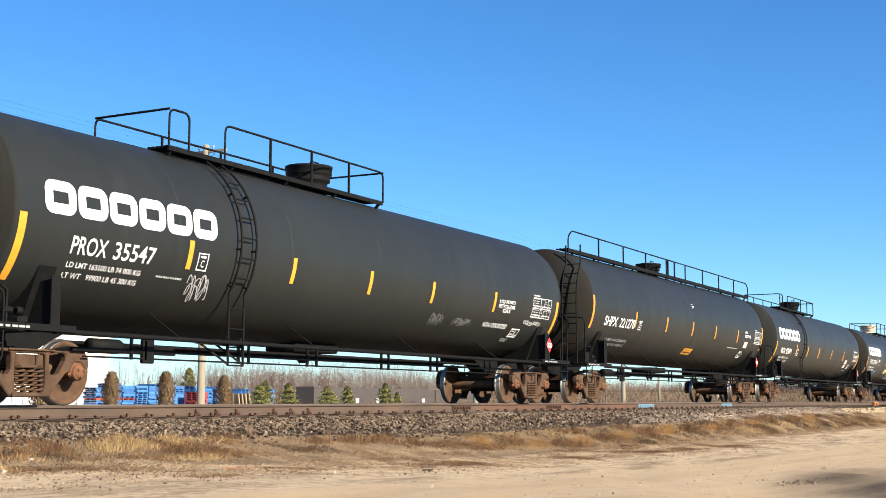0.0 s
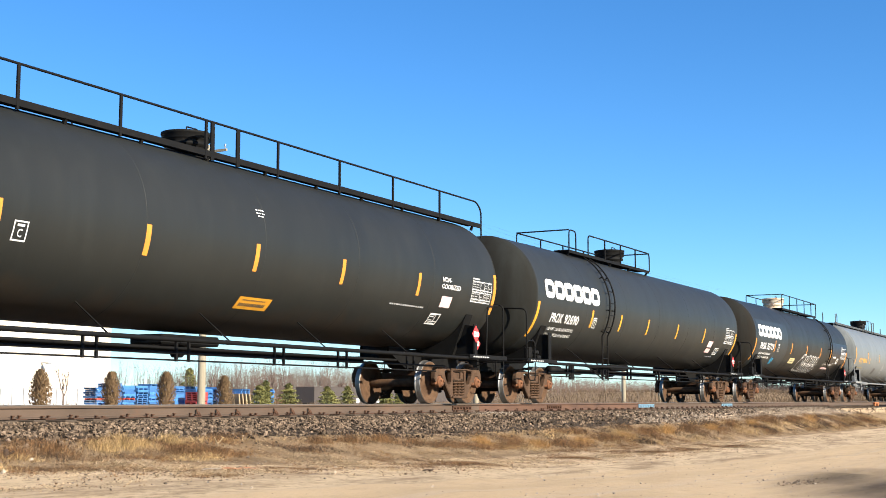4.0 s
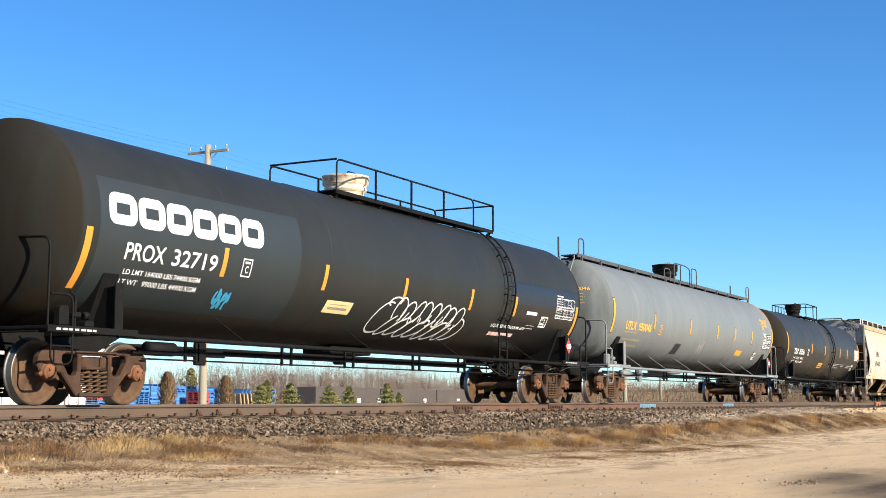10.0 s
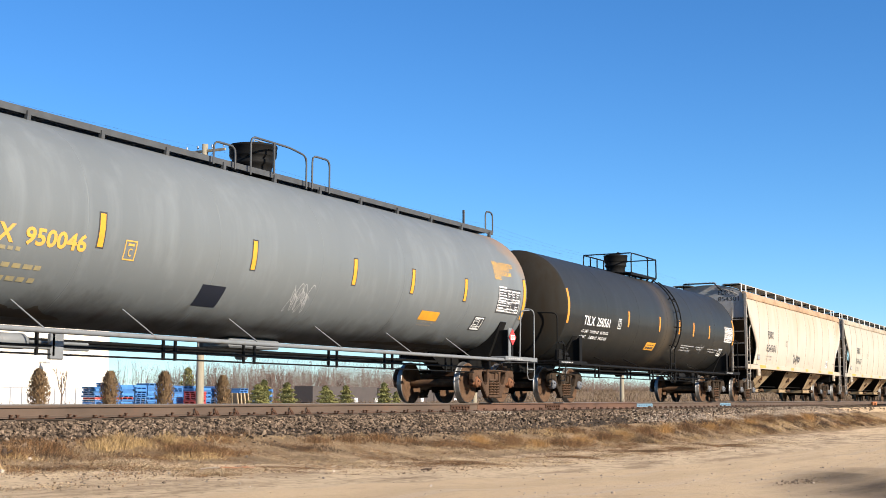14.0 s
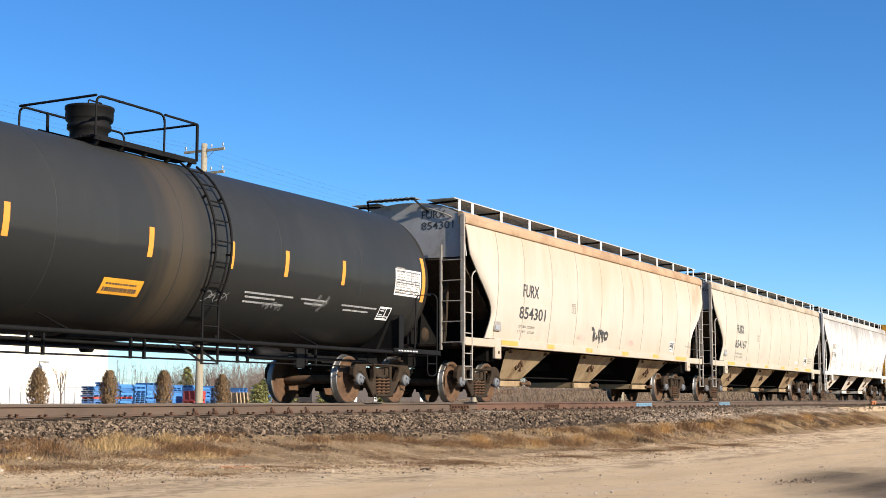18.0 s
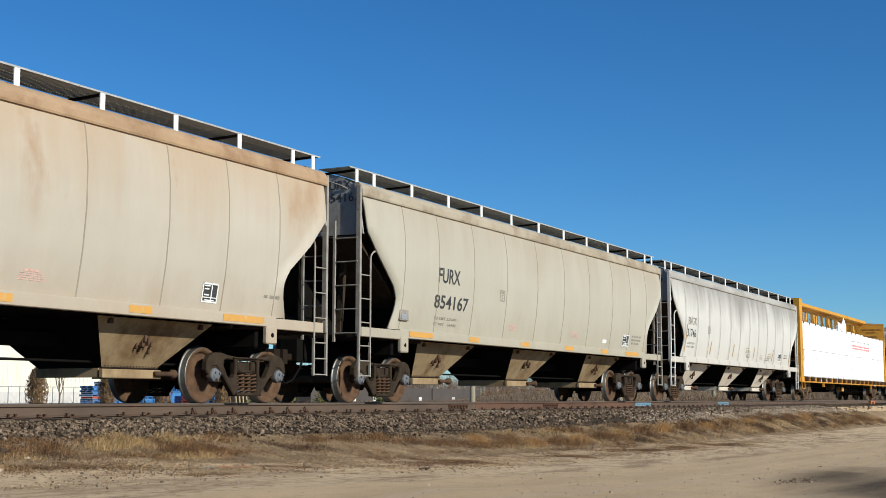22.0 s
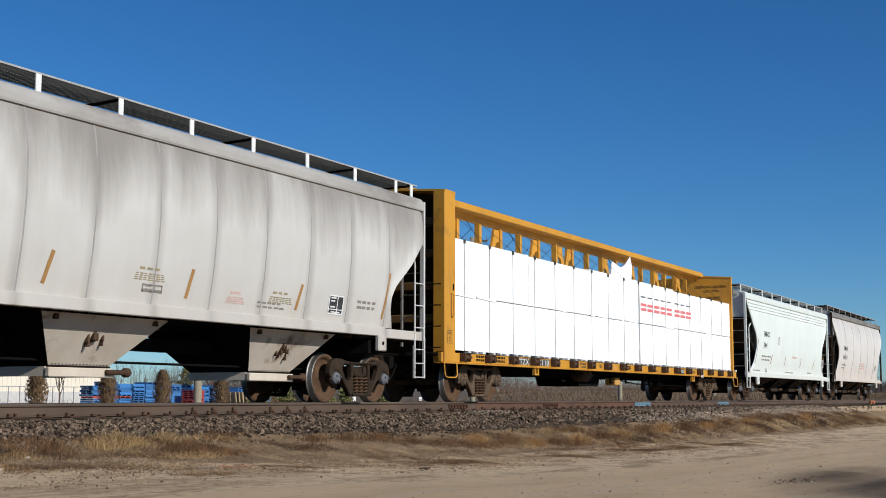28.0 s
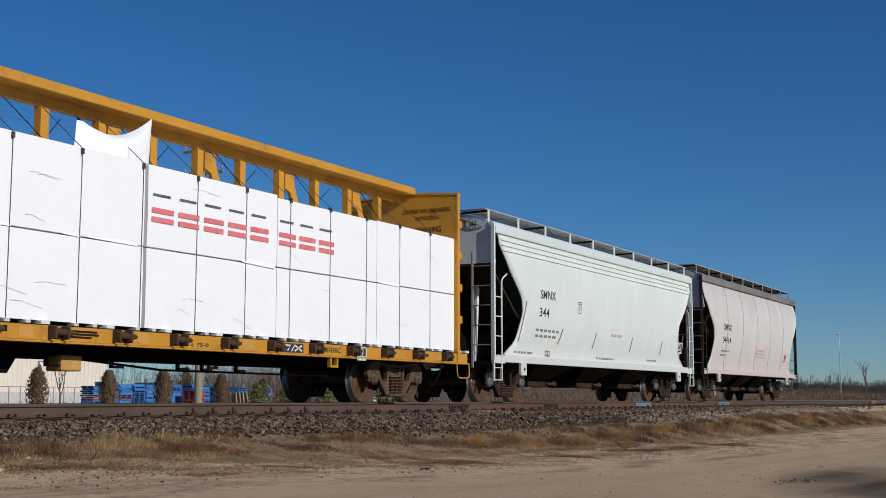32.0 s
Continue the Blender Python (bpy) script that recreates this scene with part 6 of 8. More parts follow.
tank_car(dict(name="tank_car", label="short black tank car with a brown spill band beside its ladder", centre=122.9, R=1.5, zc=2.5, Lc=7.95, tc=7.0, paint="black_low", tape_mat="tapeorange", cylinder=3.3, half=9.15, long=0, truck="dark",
              end_tape=(17.4, -17.5), tape=(4.1, -13), tape_x=7.85, tapes=(-3.3, -.5, 1.46, 3.0, 4.82), mark=((-6.72, -4.78, -7.6, -17), "TILX", "250561"),
              weights=[("LD LMT   211000 LB   95700 KG", -6.7, -4.74, -25.2, .08), ("LT WT     75000 LB   34000 KG", -6.68, -4.7, -31.6, .08)],
              boxes=[(-4.2, -3.85, -6.4, -16), (6.35, 6.8, -25, -36)], table=(6.55, 7.7, 4.3, -13), table_ground="palepaint",
              panels=[(-1.3, -.45, -27.5, -37.8, "amber", "caution_panel", "yellow caution panel")],
              prints=[([(2.0, 3.4, -27, .06, 9), (2.05, 2.9, -30, .06, 6), (2.05, 3.2, -33.5, .06, 6)], "dimwhite"), ([(3.65, 4.5, -27, .06, 6), (3.8, 4.4, -30, .06, 4)], "dimwhite"), ([(5.0, 6.25, -28, .06, 9), (5.1, 6.0, -31.5, .06, 5)], "dimwhite"), ([(-1.22, -.55, -31.5, .05, 4), (-1.24, -.53, -36, .12, 6)], "ink")],
              tags=[(scrawl(4.0, 4.55, -22, -35, 14, 15), .012, "smear"), (scrawl(2.6, 3.2, -31, -37, 12, 16), .012, "smear"), (scrawl(1.0, 1.6, -28, -36, 12, 17), .014, "smear")],
              top=("box", -.95, 1.42, .6, 1.35, "iron", .37), ladder=1.1, headmark="TILX 250561", zrail=4.6, dome_h=.64, dome_x=-.3, struts=(-4.4, -2.0, 2.0, 4.2), siderail=True))


# ---- covered hoppers ----
def side_y(z, o):
    """Half width of the bulged side at height z."""
    b = o.get("bulge", 1.0)
    return float(np.interp(z, (1.3, 1.6, 2.1, 2.7, 3.3, 3.75, 4.08), (1.42, 1.475, 1.50 + .055 * b, 1.52 + .085 * b, 1.52 + .08 * b, 1.50 + .045 * b, 1.46)))


def hopper_car(o):
    c = new_car(o["name"], o["label"], "hopper car", o["centre"])
    paint, L, tc, zs, ze = M[o["paint"]], o["L"], o["tc"], o.get("zs", 1.44), o.get("ze", 4.06)
    S = lambda x, z, lift: (x, -side_y(z, o) - lift, z)
    # side sheets: cut back at both ends towards the bottom
    wing = o.get("wing", [(L - .12, ze), (L - .17, 3.25), (L - .65, 2.75), (L - 1.25, 2.25), (L - 1.36, 2.05), (L - 1.36, 1.85), (L - 1.2, zs)])
    zrow = [zs + (ze - zs) * i / 22 for i in range(23)]
    wz = [p[1] for p in wing][::-1]
    wx = [p[0] for p in wing][::-1]
    half = lambda z: float(np.interp(z, wz, wx))
    seams = o.get("seams", [])
    us = sorted(set([-1, 1] + [round(-1 + 2 * i / 40, 4) for i in range(41)]))
    for s in (-1, 1):
        mb = MB()
        n = len(us)
        front = [(half(z) * u, s * side_y(z, o), z) for z in zrow for u in us]
        back = [(half(z) * u, s * (side_y(z, o) - .04), z) for z in zrow for u in us]
        nn = len(front)
        fs = []
        for j in range(len(zrow) - 1):
            for i in range(n - 1):
                q = (j * n + i, j * n + i + 1, (j + 1) * n + i + 1, (j + 1) * n + i)
                fs += [q, tuple(k + nn for k in q[::-1])]
            for i in (0, n - 1):
                fs.append((j * n + i, (j + 1) * n + i, (j + 1) * n + i + nn, j * n + i + nn))
        mb.add(front + back, fs, True)
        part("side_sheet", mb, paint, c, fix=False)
        # welded seams that stand a little proud
        for x in seams:
            sm = MB()
            zz = [z for z in zrow if abs(x) < half(z) - .05]
            for a, b in zip(zz[:-1], zz[1:]):
                ya, yb = s * side_y(a, o), s * side_y(b, o)
                sm.add([(x - .015, ya, a), (x, ya + s * .011, a), (x + .015, ya, a), (x - .015, yb, b), (x, yb + s * .011, b), (x + .015, yb, b)], [(0, 1, 4, 3), (1, 2, 5, 4)], False)
            part("side_seam", sm, M[o.get("seam_mat", "seam")], c)
        # top chord and side sill
        yt = s * side_y(ze, o)
        lip = [(yt - s * .1, ze - .15), (yt + s * .075, ze - .15), (yt + s * .085, ze - .12), (yt + s * .08, ze - .02), (yt + s * .04, ze + .06), (yt - s * .01, ze + .11), (yt - s * .1, ze + .12)]
        part("top_chord", MB().prism(lip if s > 0 else lip[::-1], -L + .05, L - .05, "x"), M[o.get("lip", o["roof"])], c)
        ys = s * 1.50
        part("side_sill", MB().box(-o.get("sill", L - 1.55), o.get("sill", L - 1.55), min(ys - s * .12, ys + s * .02), max(ys - s * .12, ys + s * .02), zs - .17, zs + .01, .01), M[o.get("sillpaint", o["paint"])], c)
        for e in (-1, 1):
            xa, xb = sorted((e * (L - .1), e * o.get("sill", L - 1.55)))
            part("end_sill", MB().box(xa, xb, min(ys - s * .1, ys + s * .02), max(ys - s * .1, ys + s * .02), zs - .2, zs - .02, .01), M[o.get("sillpaint", o["paint"])], c)
            pad = part("jacking_pad", MB().box(e * tc - .15, e * tc + .15, ys - .05, ys + .05, zs - .46, zs - .16, .03), paint, c)
            # near-black disc on the pad stands for the dark of its hole
            part("pad_hole", MB().lathe([(.001, ys - .056 if s < 0 else ys + .056), (.04, ys - .056 if s < 0 else ys + .056), (.04, ys)], (e * tc, 0, zs - .31), "y", 10), M["dark"], pad)
    for z in o.get("ribs", ()):
        for s in (-1, 1):
            y = s * side_y(z, o)
            part("side_rib", MB().prism([(y - s * .01, z - .02), (y + s * .03, z - .012), (y + s * .03, z + .012), (y - s * .01, z + .02)][::s], -half(z) + .05, half(z) - .05, "x"), paint, c)
    # roof, hatch trough and running boards
    roof = MB()
    y_e = side_y(ze, o)
    prof = [(y_e * math.sin(radians(a)) / math.sin(radians(52)), ze + .05 + (math.cos(radians(a)) - math.cos(radians(52))) * .95) for a in range(-52, 53, 8)]
    roof.prism(prof + [(y_e, ze), (-y_e, ze)], -L + .22, L - .22, "x")
    part("roof", roof, M[o["roof"]], c)
    zr = ze + .42
    hatch = MB().box(-L + 1.2, L - 1.2, -.3, .3, ze + .36, ze + .44, .03)
    part("trough_hatch", hatch, M[o["roof"]], c)
    # running boards stand on posts along both eaves
    for s in (-1, 1):
        posts_x = []
        if L > 8:
            posts_x = [-L + .22, -L + .86] + [-6.52 + 1.63 * i for i in range(9)] + [L - .82, L - .18]
        else:
            posts_x = [-L + .15 + (2 * L - .3) * i / 9 for i in range(10)]
        post = MB().box(-.05, .05, -.012, .012, 0, .30, .004).mesh("board_post", [M[o.get("postpaint", "white")]])
        for x in posts_x:
            part("board_post", post, None, c).matrix_basis = pose(x, s * (y_e - .16), ze + .1)
        gr = MB()
        n = int((2 * L + .1) / .055)
        for i in range(n):
            x = -L - .05 + i * .055
            gr.box(x, x + .034, min(s * (y_e - .17), s * .62), max(s * (y_e - .17), s * .62), zr - .022, zr - .006)
        part("board_edge", MB().box(-L - .05, L + .05, min(s * (y_e - .17), s * (y_e - .15)), max(s * (y_e - .17), s * (y_e - .15)), zr - .022, zr + .004), M["dimwhite"], c)
        for i in (2, 4):
            y = s * (y_e - .17 - i * .14)
            gr.box(-L - .05, L + .05, y - .005, y + .005, zr - .024, zr - .004)
        part("running_board", gr, M[o.get("board", "grating")], c)
        for x in posts_x[::2]:
            part("board_bracket", MB().bar((x, s * (y_e - .16), zr - .04), (x, s * .55, ze + .36), .04, .04), M["iron"], c)
    # ends
    for e in (-1, 1):
        xp = e * (L - .09)
        zi = 3.18
        ypts = [(p[0] * .97, p[1] - .02) for p in prof]
        part("end_panel", MB().prism(ypts + [(side_y(zi, o) - .05, zi), (-side_y(zi, o) + .05, zi)], xp - .02, xp + .02, "x"), M[o.get("endpaint", o["paint"])], c)
        # crossover platform over the roof's end, on braces
        xo = e * (L - .12)
        cp = MB()
        for i in range(9):
            cp.box(min(xo, xo + e * .34) + .0, max(xo, xo + e * .34), -.38 + i * .135, -.30 + i * .135, zr + .03, zr + .055)
        part("crossover_board", cp, M["grating"], c)
        split_part("crossover_brace", MB().bar((xo + e * .3, -.36, zr + .02), (xo + e * .02, -.62, zr - .3), .035, .035).bar((xo + e * .3, .82, zr + .02), (xo + e * .02, .95, zr - .3), .035, .035).bar((xo + e * .3, -.4, zr + .02), (xo + e * .3, .84, zr + .02), .045, .045), M["iron"], c)
        part("crossover_grab", rail_loop([(xo + e * .06, -1.2, zr - .42), (xo + e * .1, -1.1, zr - .36), (xo + e * .1, -.55, zr - .16), (xo + e * .06, -.45, zr - .16)], .014), M["postgrey"], c)
        # sloped end sheet; its dark steel tone paints the shade below
        x2, z2 = e * (L - 2.65), 1.25
        w = 1.39
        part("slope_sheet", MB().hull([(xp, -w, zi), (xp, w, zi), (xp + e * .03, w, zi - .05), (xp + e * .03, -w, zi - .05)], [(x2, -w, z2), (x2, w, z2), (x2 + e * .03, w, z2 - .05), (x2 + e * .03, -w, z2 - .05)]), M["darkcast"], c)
        # webs that carry the slope sheet, near-black to paint the shade inside
        zi_at = lambda x_: zi - .08 - (L - .09 - x_) * (zi - z2) / 2.56
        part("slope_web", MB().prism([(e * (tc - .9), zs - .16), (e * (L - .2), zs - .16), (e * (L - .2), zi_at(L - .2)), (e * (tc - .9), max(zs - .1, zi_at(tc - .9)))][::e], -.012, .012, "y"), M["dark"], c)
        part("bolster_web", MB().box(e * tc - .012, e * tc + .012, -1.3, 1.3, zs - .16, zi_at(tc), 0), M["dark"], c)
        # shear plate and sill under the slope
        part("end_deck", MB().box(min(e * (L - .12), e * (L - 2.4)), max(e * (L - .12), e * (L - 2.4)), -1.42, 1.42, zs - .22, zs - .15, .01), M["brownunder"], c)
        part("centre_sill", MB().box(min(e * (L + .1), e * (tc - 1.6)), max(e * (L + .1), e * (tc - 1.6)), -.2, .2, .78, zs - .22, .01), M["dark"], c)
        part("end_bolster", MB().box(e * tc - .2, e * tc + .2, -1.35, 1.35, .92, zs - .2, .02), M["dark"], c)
        split_part("slope_brace", MB().bar((e * (L - .5), -.75, zs - .15), (e * (L - .7), -.75, zi - .1), .1, .1).bar((e * (L - .5), .75, zs - .15), (e * (L - .7), .75, zi - .1), .1, .1), M[o.get("bracemat", "darkcast")], c)
        # corner posts, ladders, steps
        for s in (-1, 1):
            yo = s * 1.49
            part("corner_post", MB().box(e * (L - .02) - .03, e * (L - .02) + .03, yo - .05, yo + .05, zs - .2, ze + .05, .008), M[o.get("postmat", "postgrey")], c)
            st = MB()
            xs_ = e * (L - .40)
            rail_loop([(e * (L - .62), s * (side_y(2.95, o) - .02), 2.95), (xs_, yo + s * .03, 2.82), (xs_, yo + s * .03, zs - .38)], .021, st)
            st.box(e * L - .025, e * L + .025, yo + s * .02 - .02, yo + s * .02 + .02, .48, zs - .1)
            st.box(xs_ - .02, xs_ + .02, yo + s * .02 - .02, yo + s * .02 + .02, .48, zs - .3)
            split_part("ladder_stile", st, M[o.get("postmat", "postgrey")], c)
            for z in (.5, .78, 1.06, 1.5, 1.95, 2.4):
                part("rung", MB().tube([(e * L, yo + s * .035, z), (xs_, yo + s * .035, z)], .014, 5), M[o.get("postmat", "postgrey")], c)
            part("end_stile", MB().bar((e * (L + .03), s * .98, zs - .3), (e * (L + .03), s * .98, 3.45), .045, .045), M["postgrey"], c)
            for z in (1.3, 1.75, 2.2, 2.65, 3.1):
                part("end_rung", MB().tube([(e * (L + .03), yo, z), (e * (L + .03), s * .98, z)], .014, 5), M["postgrey"], c)
        part("air_reservoir", MB().lathe([(.001, -.5), (.14, -.5), (.2, -.42), (.2, .42), (.14, .5), (.001, .5)], (e * (L - 1.0), .45, zs + .1), "y", 14), M["darkcast"], c)
        coupler(c, e * (o.get("half", 9.35) - .12), e, M["brownunder"])
        add_truck(c, e * tc, "dark")
    # brake gear seen at the leading end
    part("brake_wheel", MB().lathe([(.2, 0), (.26, -.01), (.28, .02), (.26, .05), (.2, .04)], (-L - .1, .55, 2.7), "x", 18).bar((-L - .08, .3, 2.7), (-L - .08, .8, 2.7), .03, .03).box(-L - .06, -L + .14, .35, .75, 2.5, 2.9, .03), M["iron"], c)
    # discharge bays
    for bx in o["bays"]:
        t, b, zt, zb = o.get("bay_top", 1.32), .60, zs - .18, .53
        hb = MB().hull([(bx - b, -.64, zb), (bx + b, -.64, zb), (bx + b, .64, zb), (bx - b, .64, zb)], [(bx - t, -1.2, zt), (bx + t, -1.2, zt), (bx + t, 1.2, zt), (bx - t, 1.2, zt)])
        # end faces go near-black: shade between the bays as colour
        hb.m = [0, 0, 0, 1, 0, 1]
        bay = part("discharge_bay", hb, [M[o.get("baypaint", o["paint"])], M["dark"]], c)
        split_part("gate_frame", MB().box(bx - b - .06, bx + b + .06, -.72, -.64, zb - .15, zb - .012, .012).box(bx - b - .05, bx - b + .03, -.62, .64, zb - .14, zb).box(bx + b - .03, bx + b + .05, -.62, .64, zb - .14, zb), M[o.get("baypaint", o["paint"])], bay)
        part("gate_flange", MB().box(bx - b - .03, bx + b + .03, -.68, -.63, zb - .008, zb + .02, .006), M["brownunder"], bay)
        part("gate_crank", MB().lathe([(.001, -.26), (.04, -.26), (.04, .12), (.075, .13), (.075, .2), (.035, .21), (.035, .26), (.001, .26)], (bx + b + .12, -.76, zb - .07), "x", 10), M["rust"], bay)
        rivets = MB()
        for i in range(17):
            x = bx - b + .04 + (2 * b - .08) * i / 16
            rivets.box(x - .014, x + .014, -.672, -.645, zb + .03, zb + .058)
        part("rivet_row", rivets, M["brownunder"], bay)["kind"] = "stuff"
        split_part("bay_lug", MB().box(bx - t + .25, bx - t + .33, -1.215, -1.15, zt - .1, zt - .02, .01).box(bx + t - .33, bx + t - .25, -1.215, -1.15, zt - .1, zt - .02, .01), M["rust"], bay)
        rv = MB()
        rnd = random.Random(int(bx * 10))
        for i in range(8):
            x = bx - .2 + rnd.random() * .36
            k = .5 + rnd.uniform(-.12, .14)
            y = -.64 - .56 * k
            w_, h_ = rnd.uniform(.025, .06), rnd.uniform(.03, .08)
            rv.box(x, x + w_, y - rnd.uniform(.02, .05), y + .03, zb + (zt - zb) * k - h_, zb + (zt - zb) * k + h_, .008)
        split_part("vibrator_bracket", rv, M["rust"], bay)
    for a, b in zip(o["bays"][:-1], o["bays"][1:]):
        m_ = (a + b) / 2
        # saddle sheets near-black, painting the dark gap between two bays as shade
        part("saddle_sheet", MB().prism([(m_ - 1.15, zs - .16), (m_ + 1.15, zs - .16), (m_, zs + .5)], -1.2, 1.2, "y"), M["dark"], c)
    part("centre_beam", MB().box(-tc + 1.5, tc - 1.5, -.17, .17, .84, 1.04), M["dark"], c)
    split_part("brake_rod", MB().tube([(-tc + 1.2, -.55, .62), (tc - 1.2, -.55, .62)], .02, 6), M["dark"], c)
    # marks
    for body, x, z, w_, h_, m in o.get("words", ()):
        part("reporting_mark", write_on(S, body, x, z, w_, h_, .013 if h_ > .28 else .004), M[m], c)
    for x0, x1, z0, z1, m, name, label in o.get("panels", ()):
        if m in ("pink", "fadeochre"):
            part(name, bars_on(S, [(x0 + .1, x1 - .22, z1 - .045, .035, 3)] + [(x0 + .012 * i, x1 - .1 - .012 * i, z0 + i * .03, .015, 7) for i in range(4)]), M[m], c, label)["kind"] = "stuff"
            continue
        part(name, panel_on(S, x0, x1, z0, z1, .004, 2, 6), M[m], c, label)
        if name == "stencil_box":
            framed_box(lambda a, b, l: S(a, b, l + .003), x0 - .02, x1 + .02, z0 - .03, z1 + .02, c)
    for rows, m in o.get("prints", ()):
        part("small_print", bars_on(S, rows), M[m], c)["kind"] = "stuff"
    for x0, x1, z0, z1, m in o.get("boxes", ()):
        plate_box(S, x0, z0, z1, c, m) if x1 - x0 < .35 and z0 > 1.4 else framed_box(S, x0, x1, z0, z1, c, m)
    if o.get("card"):
        holder = part("card_holder", MB().box(-7.36, -7.02, -side_y(1.72, o) - .035, -side_y(1.72, o) + .02, 1.62, 1.84, .01), M["postgrey"], c, "small steel card holder")
        part("flap", MB().box(-7.33, -7.12, -side_y(1.72, o) - .045, -side_y(1.72, o) - .037, 1.65, 1.75), M["galv"], holder)
    flat = lambda x, z, lift: (x, -1.522 - lift, z)
    for x0, x1 in o.get("sill_tape", ()):
        part("sill_tape", panel_on(flat, x0, x1, zs - .13, zs - .02, .003, 1, 1), M["orange"], c)
    for x0, x1, z0, z1 in o.get("slant_tape", ()):
        part("reflective_tape", strokes_on(S, [[(x0 + (x1 - x0) * i / 8, z0 + (z1 - z0) * i / 8) for i in range(9)]], o.get("tape_w", .13)), M[o.get("tapepaint", "amber")], c)
    for lines, w_, m in o.get("tags", ()):
        part("spray_tag", strokes_on(S, lines, w_), M[m], c, "scrawled spray-painted tag")
    if o.get("headmark"):
        xe = -(L - .09) - .026
        for i, body in enumerate(o["headmark"]):
            vs, fs = lettering(body, (.80 if i else .60) * o.get("head_w", 1), .17, .006, 0)
            part("end_number", MB().add([(xe, o.get("head_y", -.44) - a, ze + .0 - i * .245 + b) for a, b in vs], fs), M[o.get("headink", "ink")], c)
    return c


def fat_tag(x0, z0, w, h):
    """A sprayed tag of thick black strokes, as lists of (x, z)."""
    s = [[(0, .95), (.06, 1), (.12, .9), (.13, .45), (.17, .1)], [(.2, .75), (.17, .5), (.19, .12)], [(.28, .25), (.31, .5), (.36, .3)], [(.42, .98), (.40, .6), (.44, .35), (.50, .7), (.53, 1)], [(.50, .55), (.47, .2), (.5, .0)],
         [(.55, .6), (.62, .85), (.68, .8), (.63, .5), (.58, .45)], [(.66, .45), (.68, .1)], [(.74, .4), (.76, .75), (.86, .85), (.95, .65), (.9, .4), (.8, .35), (.76, .5)]]
    return [[(x0 + a * w, z0 + b * h) for a, b in l] for l in s]


HOP = dict(name="covered_hopper", baypaint="baydust", L=8.9, tc=7.2, bays=(-4.73, 0, 4.73), half=9.4, bulge=1.0, truck="dark")
SEAMS = [-7.3, -5.85, -4.2, -2.5, -.75, .95, 2.7, 4.45, 5.9, 7.3]
hopper_car(dict(HOP, label="cream covered hopper car stained with rust and graffiti", centre=141.42, paint="cream", roof="roofrusty", endpaint="soot", seams=SEAMS,
                words=[("FURX", -5.93, 2.49, .92, .30, "ink"), ("854301", -6.06, 1.97, 1.54, .29, "ink"), ("LD LMT 222800", -6.05, 1.76, .95, .06, "fadeink"), ("LT WT   63200", -6.05, 1.64, .95, .06, "fadeink")],
                prints=[([(7.0, 7.5, 1.75, .05, 3)], "fadeink")],
                boxes=[(-2.86, -2.62, 2.28, 2.52, "fadeink")],
                panels=[(5.4, 5.75, 1.6, 1.86, "ink", "stencil_box", "black consolidated stencil"), (-2.3, -1.6, 1.62, 1.78, "pink", "faded_panel", "faded red stencil"), (1.6, 2.2, 1.62, 1.78, "pink", "faded_panel", "faded red stencil")],
                sill_tape=[(-7.0, -6.1), (-4.35, -3.9), (-1.75, -1.3), (1.0, 1.5), (3.7, 4.2), (5.9, 7.0)],
                tags=[(fat_tag(-1.35, 1.58, 1.3, .38), .1, "ink"), (fat_tag(-1.38, 1.6, 1.34, .4), .02, "fadeink")], card=True, headmark=("FURX", "854301")))
hopper_car(dict(HOP, label="beige covered hopper car with dusty grey trucks", card=True, centre=160.33, paint="beige", roof="roofrust", endpaint="soot", seams=SEAMS,
                words=[("FURX", -5.87, 2.49, .98, .31, "ink"), ("854167", -5.98, 1.95, 1.54, .29, "ink"), ("LD LMT 223600", -5.9, 1.72, 1.0, .06, "fadeink"), ("LT WT   63400", -5.9, 1.6, 1.0, .06, "fadeink")],
                boxes=[(-2.86, -2.62, 2.3, 2.55, "fadeink")],
                panels=[(5.45, 5.95, 1.6, 1.88, "ink", "stencil_box", "black consolidated stencil"), (-2.25, -1.6, 1.66, 1.82, "pink", "faded_panel", "faded red stencil"), (1.55, 2.2, 1.66, 1.82, "pink", "faded_panel", "faded red stencil"), (3.9, 4.2, 1.6, 1.7, "white", "label_panel", "small white label")],
                prints=[([(6.2, 7.0, 1.85, .05, 4), (6.2, 7.0, 1.75, .05, 4), (6.2, 6.9, 1.65, .05, 3)], "fadeink")],
                sill_tape=[(-6.98, -6.0), (-4.3, -3.85), (-1.6, -1.1), (1.1, 1.7), (3.7, 4.2), (5.6, 6.75)], headmark=("FURX", "854167"), head_y=-.68))
